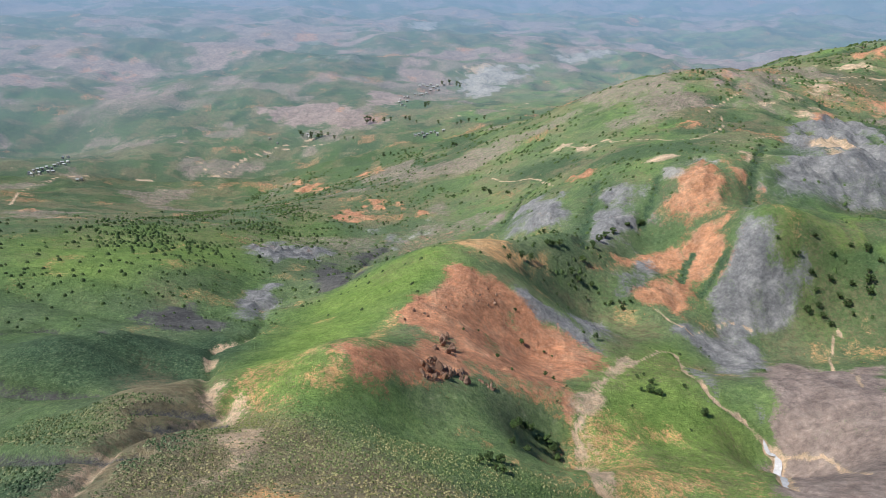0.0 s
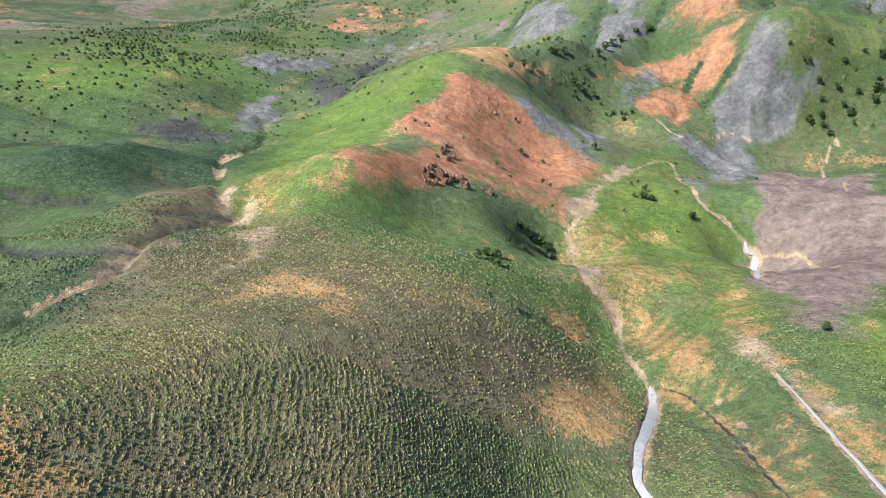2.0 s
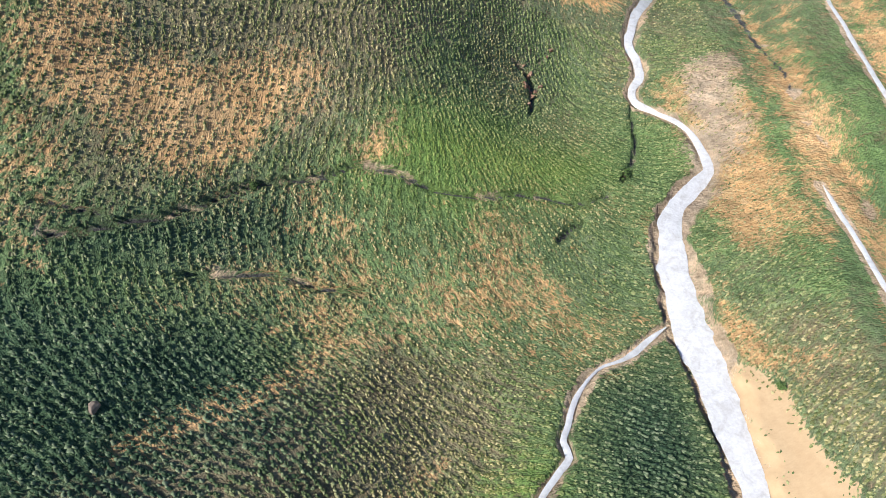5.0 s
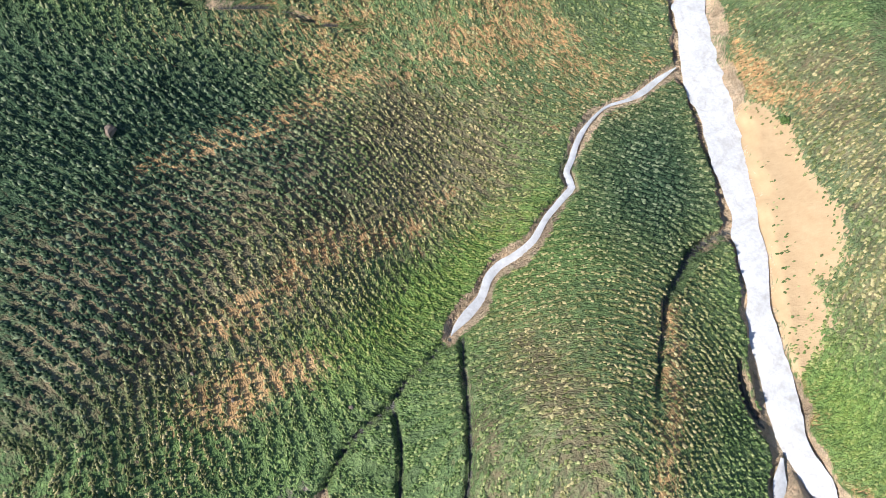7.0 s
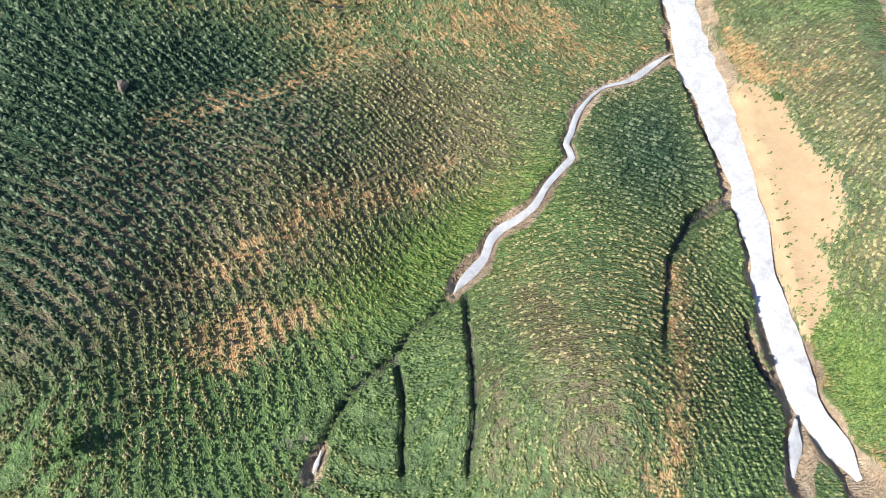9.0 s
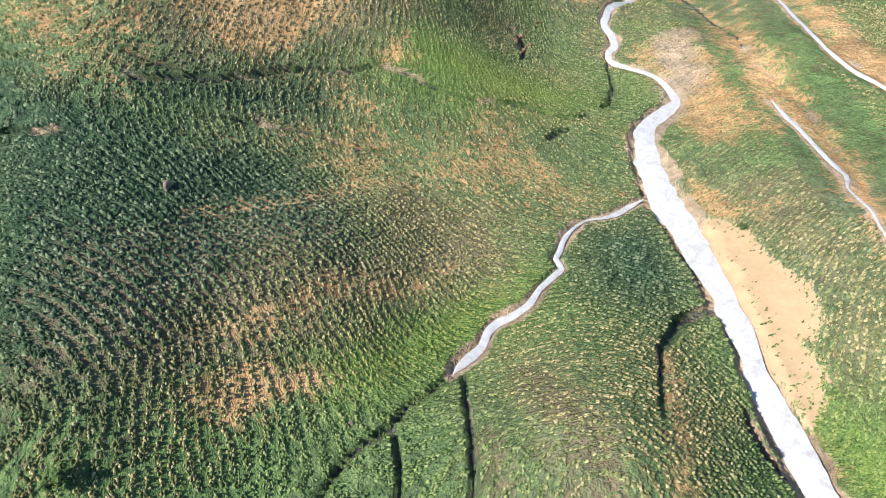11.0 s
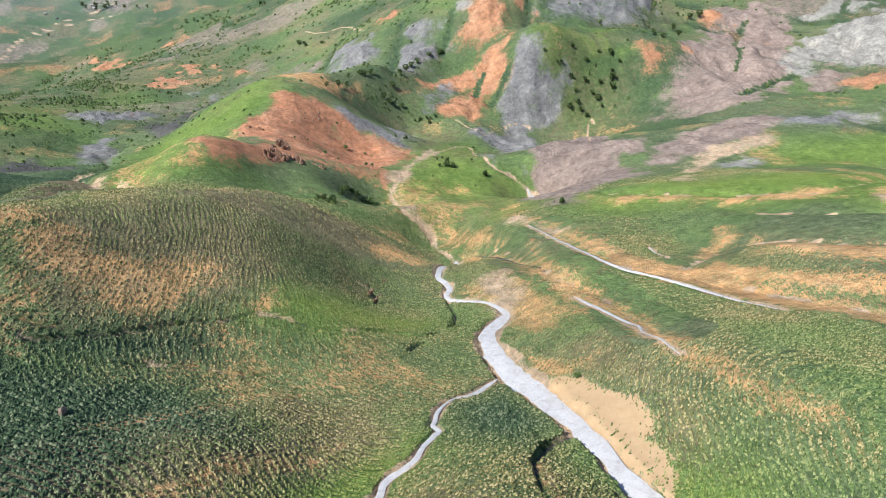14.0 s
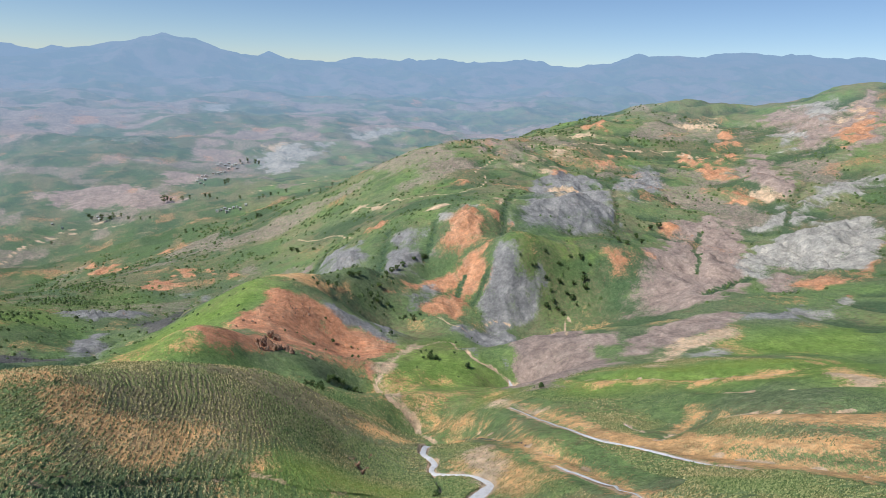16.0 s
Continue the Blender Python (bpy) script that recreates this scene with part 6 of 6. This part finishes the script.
def rock_mesh(name, seed, rough_by=0.32):
    """An angular stone about 1 m across."""
    rng = random.Random(seed)
    bm = bmesh.new()
    bmesh.ops.create_icosphere(bm, subdivisions=2, radius=0.5)
    cuts = [Vector((rng.gauss(0, 1), rng.gauss(0, 1), rng.gauss(0, 1))).normalized() for _ in range(9)]
    depth = [rng.uniform(0.22, 0.42) for _ in cuts]
    for v in bm.verts:
        for c, d in zip(cuts, depth):
            over = v.co.dot(c) - d
            if over > 0:
                v.co -= c * over
        v.co *= 1 + rough_by * (rng.random() - 0.5) * 0.5
        v.co.z *= 0.95
    me = bpy.data.meshes.new(name)
    bm.to_mesh(me)
    bm.free()
    return me


# ---- reddish crags on the red hill ----
ROCK_SHAPES = []
for k in range(7):
    me = rock_mesh("rock", 40 + k)
    me.materials.append(MAT_ROCK)
    ROCK_SHAPES.append(me)


def crag(places, label):
    """One outcrop: an empty at its foot with every block a part."""
    cx, cy = sum(p[0] for p in places) / len(places), sum(p[1] for p in places) / len(places)
    base = new("rock_outcrop")
    base.location = (cx, cy, land_at(cx, cy))
    rng = random.Random(len(places))
    for x, y, s in places:
        for j in range(3):
            ob = new("rock", rng.choice(ROCK_SHAPES))
            ob.parent = base
            px, py = x + rng.uniform(-0.5, 0.5) * s, y + rng.uniform(-0.5, 0.5) * s
            size = s * rng.uniform(0.6, 1.15)
            ob.location = Vector((px, py, land_at(px, py) + size * 0.18)) - base.location
            ob.rotation_euler = (rng.uniform(-0.5, 0.5), rng.uniform(-0.5, 0.5), rng.uniform(0, 6.3))
            ob.scale = (size * rng.uniform(0.7, 1.1), size * rng.uniform(0.6, 1.0), size * rng.uniform(1.0, 2.1))
    return tagged(base, label, "rock outcrop", group="crags on the red hill")


crag(ROCKS[:20], "jagged reddish-brown rock outcrop on the bare red slope")
crag(ROCKS[20:25], "low broken rock outcrop below the large crag")
crag([r for r in ROCKS[25:] if r[1] < 180], "scattered reddish blocks on the upper red slope")
crag([r for r in ROCKS[25:] if r[1] >= 180], "broken reddish blocks along the crest of the hill")

crag([(11.6, 30.1, 0.7), (12.4, 28.9, 0.9), (11.8, 26.9, 0.8), (12.8, 25.9, 1.0), (12.2, 24.1, 0.8), (13.7, 27.4, 0.6), (15.7, 34.0, 0.5), (15.1, 32.8, 0.4)], "dark broken rocks in a collapsed earth crack")
boulder_shape = rock_mesh("boulder", 91)
boulder_shape.materials.append(MAT_BROWN_ROCK)
for x, y, s in ((-23.9, -14.1, 1.25), (-6.4, -34.4, 0.5), (-14.2, -33.0, 0.45), (-16.6, -31.0, 0.4)):
    ob = new("boulder", boulder_shape)
    ob.location, ob.scale, ob.rotation_euler = (x, y, land_at(x, y) + 0.22 * s), (s, s * 0.85, s * 0.8), (0.1, 0.2, x)
    tagged(ob, "weathered brown boulder lying in the tussock grass", "boulder", group="boulders in the meadow")


# ---- bushes and trees ----
def bush_kind(name, seed, tall, leaves):
    """A bush or small tree about 1 m across: forked stem and a loose crown of leaf sprays."""
    rng = random.Random(seed)
    root = new(name)
    verts, faces = [], []

    def limb(a, b, ra, rb):
        n = len(verts)
        d = (b - a).normalized()
        u = d.orthogonal().normalized()
        w = d.cross(u)
        for p, r in ((a, ra), (b, rb)):
            for q in range(5):
                verts.append(p + r * (math.cos(q * 1.2566) * u + math.sin(q * 1.2566) * w))
        for q in range(5):
            faces.append((n + q, n + (q + 1) % 5, n + 5 + (q + 1) % 5, n + 5 + q))
    fork = Vector((0.02, 0.01, 0.22 * tall))
    limb(Vector((0, 0, -0.15)), fork, 0.045, 0.032)
    tips = []
    for k in range(7):
        a = k * 0.9 + rng.uniform(-0.3, 0.3)
        tip = Vector((math.cos(a) * rng.uniform(0.18, 0.36), math.sin(a) * rng.uniform(0.18, 0.36), tall * rng.uniform(0.42, 0.85)))
        limb(fork, tip, 0.024, 0.008)
        tips.append(tip)
    mesh_object("trunk", verts, faces, MAT_BARK, root)
    verts, faces = [], []
    centres = tips + [Vector((rng.gauss(0, 0.17), rng.gauss(0, 0.17), tall * rng.uniform(0.3, 0.95))) for _ in range(9)]
    for k in range(leaves):
        c = rng.choice(centres)
        off = Vector((rng.gauss(0, 1), rng.gauss(0, 1), rng.gauss(0, 0.8)))
        p = c + off.normalized() * rng.uniform(0.05, 0.17)
        n = (off.normalized() + Vector((0, 0, 0.5)) + 0.5 * Vector((rng.gauss(0, 1), rng.gauss(0, 1), rng.gauss(0, 1)))).normalized()
        u = n.orthogonal().normalized()
        u.rotate(Matrix.Rotation(rng.uniform(0, 6.28), 3, n))
        w = n.cross(u)
        s = rng.uniform(0.035, 0.075)
        i = len(verts)
        verts += [p - u * s * 1.4, p + w * s - n * s * 0.3, p + u * s * 1.4 - n * s * 0.3, p - w * s - n * s * 0.3, p + n * s * 0.25]
        faces += [(i, i + 1, i + 4), (i + 1, i + 2, i + 4), (i + 2, i + 3, i + 4), (i + 3, i, i + 4)]
    mesh_object("crown", verts, faces, MAT_LEAF, root)
    return root


def plant(kinds, places, seed, label, category, group, low=0.0):
    rng = random.Random(seed)
    for k, (x, y, s) in enumerate(places):
        s = max(s, low)
        kind = kinds[k % len(kinds)]
        size = 1.25 * s * rng.uniform(0.85, 1.2)
        ob = kind if not kind.get("label") else copy_thing(kind, Matrix())
        ob.matrix_basis = pose(x, y, land_at(x, y), rng.uniform(-5, 5), rng.uniform(-5, 5), rng.uniform(0, 360)) @ Matrix.Diagonal((size, size * rng.uniform(0.85, 1.1), size * rng.uniform(0.8, 1.1), 1))
        tagged(ob, label, category, group)


near_bushes = [b for b in BUSHS if b[1] < 230]
far_bushes = [b for b in BUSHS if b[1] >= 230]
kinds = [bush_kind("bush", 300 + k, 0.75 + 0.1 * k, 420) for k in range(4)]
plant(kinds, near_bushes, 5, "rounded dark green bush on the open slope", "bush", "bushes on the hillside", 0.9)
kinds = [bush_kind("bush", 320 + k, 0.8 + 0.12 * k, 260) for k in range(3)]
plant(kinds, far_bushes, 6, "dark green bush on the far hillside", "bush", "bushes below the grey cliffs", 1.2)
kinds = [bush_kind("tree", 340 + k, 1.3 + 0.25 * k, 260) for k in range(3)]
plant(kinds, [(x, y, 0.75 * s) for x, y, s in TREES], 7, "dark green leafy tree on the valley floor", "tree", "trees along the river", 4)


# ---- village houses ----
def house(x, y, s, rng):
    s = max(s, 4.5) * 0.72
    a, b, h = s * rng.uniform(0.55, 0.75), s * rng.uniform(0.38, 0.5), rng.uniform(2.6, 3.4)
    root = new("house")
    z = min(land_at(x + i * a * 0.6, y + j * b * 0.6) for i in (-1, 1) for j in (-1, 1))
    top = max(land_at(x, y), z) - z + h
    v = [(-a, -b, -1), (a, -b, -1), (a, b, -1), (-a, b, -1), (-a, -b, top), (a, -b, top), (a, b, top), (-a, b, top), (-a, 0, top + 0.7 * b), (a, 0, top + 0.7 * b)]
    f = [(0, 1, 5, 4), (1, 2, 6, 9, 5), (2, 3, 7, 6), (3, 0, 4, 8, 7)]
    wall = mesh_object("wall", v, f, MAT_WALL, root)
    e, t = 0.5, 0.15
    ridge, eave = top + 0.7 * b + 0.1, top - 0.25
    v = []
    for dz in (0, t):
        v += [(-a - e, -b - e, eave + dz), (a + e, -b - e, eave + dz), (a + e, 0, ridge + dz), (-a - e, 0, ridge + dz), (a + e, b + e, eave + dz), (-a - e, b + e, eave + dz)]
    f = [(0, 3, 2, 1), (3, 5, 4, 2), (6, 7, 8, 9), (9, 8, 10, 11), (0, 1, 7, 6), (1, 2, 8, 7), (2, 4, 10, 8), (4, 5, 11, 10), (5, 3, 9, 11), (3, 0, 6, 9)]
    mesh_object("roof", v, f, MAT_ROOF, root)
    for name, cx, wide, lo, hi in (("door", 0.0, 0.5, 0.0, 2.0), ("window", -0.55 * a, 0.55, 0.9, 2.0), ("window", 0.55 * a, 0.55, 0.9, 2.0)):
        g = top - h
        v = [(cx + i * wide, -b - d, g + k) for d in (-0.05, 0.06) for i, k in ((-1, lo), (1, lo), (1, hi), (-1, hi))]
        f = [(3, 2, 1, 0), (4, 5, 6, 7), (0, 1, 5, 4), (1, 2, 6, 5), (2, 3, 7, 6), (3, 0, 4, 7)]
        mesh_object(name, v, f, MAT_DOOR, root)
    root.matrix_basis = pose(x, y, z, 0, 0, rng.choice((12, 20, 100, -15)) + rng.uniform(-8, 8))
    tagged(root, "small pale house with a light metal gable roof", "house", "houses of the valley villages")


rng = random.Random(12)
for x, y, s in HOUSES:
    house(x, y, s, rng)


# ---- uncounted growth: scrub on the far slope, tussocks on the near one ----
def heaps(name, pts, sizes, mat, seed, facets=5, lean=(0.0, 0.0), shoulder=True):
    """Many small ragged mounds in one mesh, each an island of its own."""
    rng = np.random.default_rng(seed)
    n = len(pts)
    ang = np.linspace(0, 2 * np.pi, facets, endpoint=False)[None] + rng.uniform(0, 6.28, (n, 1))
    rad = sizes[:, :1] * rng.uniform(0.75, 1.25, (n, facets))
    turn = sizes[:, 3:4]
    ex, ey = np.cos(ang) * rad, np.sin(ang) * rad * sizes[:, 1:2]
    ring = np.stack([pts[:, :1] + ex * np.cos(turn) - ey * np.sin(turn), pts[:, 1:2] + ex * np.sin(turn) + ey * np.cos(turn), np.repeat(pts[:, 2:3], facets, 1)], 2)
    slope_x, slope_y = sizes[:, 4:5], sizes[:, 5:6]
    ring[:, :, 2] += slope_x * (ring[:, :, 0] - pts[:, :1]) + slope_y * (ring[:, :, 1] - pts[:, 1:2]) - 0.06 * sizes[:, :1]
    mid_ring = pts[:, None, :] + (ring - pts[:, None, :]) * rng.uniform(0.6, 0.85, (n, facets, 1))
    mid_ring[:, :, 2] += sizes[:, 2:3] * rng.uniform(0.5, 0.85, (n, facets))
    tip = pts + np.stack([lean[0] * sizes[:, 2], lean[1] * sizes[:, 2], sizes[:, 2]], 1)
    rings = [ring, mid_ring] if shoulder else [ring]
    v = np.concatenate([*rings, tip[:, None]], 1).reshape(-1, 3)
    k = len(rings) * facets + 1
    f = []
    for q in range(facets):
        r = (q + 1) % facets
        if shoulder:
            f.append(((q, r, facets + r, facets + q), 4))
        f.append(((k - 1 - facets + q, k - 1 - facets + r, k - 1), 3))
    idx = np.concatenate([np.array(a) for a, _ in f])
    lens = np.array([c for _, c in f])
    loops = (np.arange(n)[:, None] * k + idx[None]).ravel()
    starts = np.concatenate([[0], np.cumsum(np.tile(lens, n))[:-1]])
    me = bpy.data.meshes.new(name)
    me.vertices.add(len(v))
    me.vertices.foreach_set("co", v.astype(np.float32).ravel())
    me.loops.add(len(loops))
    me.loops.foreach_set("vertex_index", loops.astype(np.int32))
    me.polygons.add(len(starts))
    me.polygons.foreach_set("loop_start", starts.astype(np.int32))
    me.update(calc_edges=True)
    me.materials.append(mat)
    return new(name, me)


def slopes(x, y):
    e = 0.6
    return (smooth_ground(x + e, y) - smooth_ground(x - e, y)) / (2 * e), (smooth_ground(x, y + e) - smooth_ground(x, y - e)) / (2 * e)


def tussock_material():
    m, N, L, bsdf = material("tussock_grass")
    co = N.new("ShaderNodeTexCoord").outputs["Object"]
    r = N.new("ShaderNodeNewGeometry").outputs["Random Per Island"]
    dry, scrub, juicy, _ = split(N, L, "turf")
    green = ramp(N, L, r, [(0.0, (0.05, 0.095, 0.034)), (0.5, (0.15, 0.235, 0.082)), (1.0, (0.33, 0.39, 0.17))])
    straw = ramp(N, L, r, [(0.0, (0.085, 0.11, 0.042)), (0.5, (0.25, 0.24, 0.105)), (1.0, (0.58, 0.49, 0.27))])
    blue = ramp(N, L, r, [(0.0, (0.045, 0.085, 0.052)), (0.6, (0.115, 0.178, 0.108)), (1.0, (0.36, 0.40, 0.27))])
    col = mixed(N, L, scrub, mixed(N, L, dry, green, straw), mixed(N, L, 1.0, blue, (0.66, 0.72, 0.68), "MULTIPLY"))
    col = mixed(N, L, juicy, col, ramp(N, L, r, [(0.0, (0.16, 0.24, 0.045)), (1.0, (0.29, 0.36, 0.085))]))
    L.new(mixed(N, L, 0.5, col, ramp(N, L, noise_node(N, L, co, 9, 3, 0.7), [(0.3, (0.5, 0.5, 0.5)), (0.7, (1.5, 1.5, 1.4))]), "MULTIPLY"), bsdf.inputs["Base Color"])
    bsdf.inputs["Roughness"].default_value = 0.9
    bsdf.inputs["Specular IOR Level"].default_value = 0.15
    return m


def tussocks():
    g = np.random.default_rng(77)
    pts = []
    for x0, x1, y0, y1, n in ((-70, 75, -62, -10, 360000), (-75, 85, -10, 40, 250000), (-90, 150, 40, 105, 100000)):
        pts.append(np.stack([g.uniform(x0, x1, n), g.uniform(y0, y1, n)], 1))
    p = np.concatenate(pts)
    x, y = p[:, 0], p[:, 1]
    ground = smooth_ground(x, y)
    row = np.sin(2 * np.pi * (ground + 0.9 * fbm(x, y, 5, 3, 91)) / 0.36)
    thick = fbm(x, y, 14, 3, 92)
    first = g.random(len(x)) < np.clip(0.35 + 0.75 * row, 0.04, 1) * np.clip(0.35 + 1.1 * thick, 0, 1)
    x, y = x[first], y[first]
    cut, bank, bed, fold = carve(x, y)
    share = soils(x, y, bank, bed, fold)
    bare = np.maximum.reduce([share[4], share[7], share[2], share[0], share[11], 0.58 * share[5]])
    keep = (cut < 0.05) & (g.random(len(x)) < 1.03 - 1.06 * bare)
    x, y, share = x[keep], y[keep], share[:, keep]
    sx, sy = slopes(x, y)
    z = land(x, y)
    n = len(x)
    r = g.uniform(0.10, 0.23, n) * (1 + 0.35 * share[8]) * (1 + 0.5 * step(20, 80, y))
    juicy = share[9]
    sizes = np.stack([r, g.uniform(0.3, 0.65, n), r * g.uniform(0.75, 1.35, n) * (1 - 0.3 * juicy), np.arctan2(sx, -sy) + g.normal(0, 0.35, n), sx, sy], 1)
    ob = heaps("tussock_grass", np.stack([x, y, z], 1), sizes, tussock_material(), 78, 4, (0.35, 0.2), False)
    col = np.stack([np.clip(share[5] * 1.2 + 0.55 * share[10] + 0.8 * (1 - 0.85 * share[8]) * step(0.38, 0.68, fbm(x, y, 9, 4, 93)), 0, 1), np.clip(share[8], 0, 1), np.clip(0.8 * juicy, 0, 1), np.ones(n)], 1)
    at = ob.data.attributes.new("turf", "FLOAT_COLOR", "POINT")
    at.data.foreach_set("color", np.repeat(col, 5, 0).astype(np.float32).ravel())
    return tagged(ob, "dense low tussock grass, green to straw-coloured", "grass", kind="stuff")


TUFTS = tussocks()

g = np.random.default_rng(5)
x, y = g.uniform(-260, -40, 5200), g.uniform(230, 620, 5200)
m = (inside(x, y, SCRUB_FIELD, 25) * step(0.3, 0.6, fbm(x, y, 40, 3, 95)) > g.random(5200) * 1.1) | (g.random(5200) < 0.035)
x, y = x[m], y[m]
sx, sy = slopes(x, y)
r = g.uniform(0.7, 1.5, len(x))
sizes = np.stack([r, np.ones(len(x)), r * 1.3, 0 * x, sx, sy], 1)
tagged(heaps("scrub", np.stack([x, y, land(x, y)], 1), sizes, MAT_LEAF, 6, 7), "low dark green scrub dotted over the meadow", "scrub", kind="stuff")
x, y = g.uniform(-320, 760, 30000), g.uniform(190, 1050, 30000)
thick = step(0.5, 0.68, fbm(x, y, 60, 5, 96))
cut, bank, bed, fold = carve(x, y)
share = soils(x, y, bank, bed, fold)
bare = np.maximum.reduce([share[0], share[1], share[2], share[3], share[4], share[6]])
m = (0.10 + 0.75 * thick + 0.8 * fold) * np.clip(1 - 1.3 * bare, 0.02, 1) > g.random(30000) * 1.6
x, y = x[m], y[m]
sx, sy = slopes(x, y)
r = g.uniform(0.6, 1.0, len(x)) * np.interp(np.hypot(x, y), [200, 400, 1000], [0.8, 1.3, 2.4])
sizes = np.stack([r, np.ones(len(x)), r * 1.2, 0 * x, sx, sy], 1)
tagged(heaps("scrub", np.stack([x, y, land(x, y)], 1), sizes, MAT_LEAF, 8, 6), "dark green scrub scattered over far slopes", "scrub", kind="stuff")
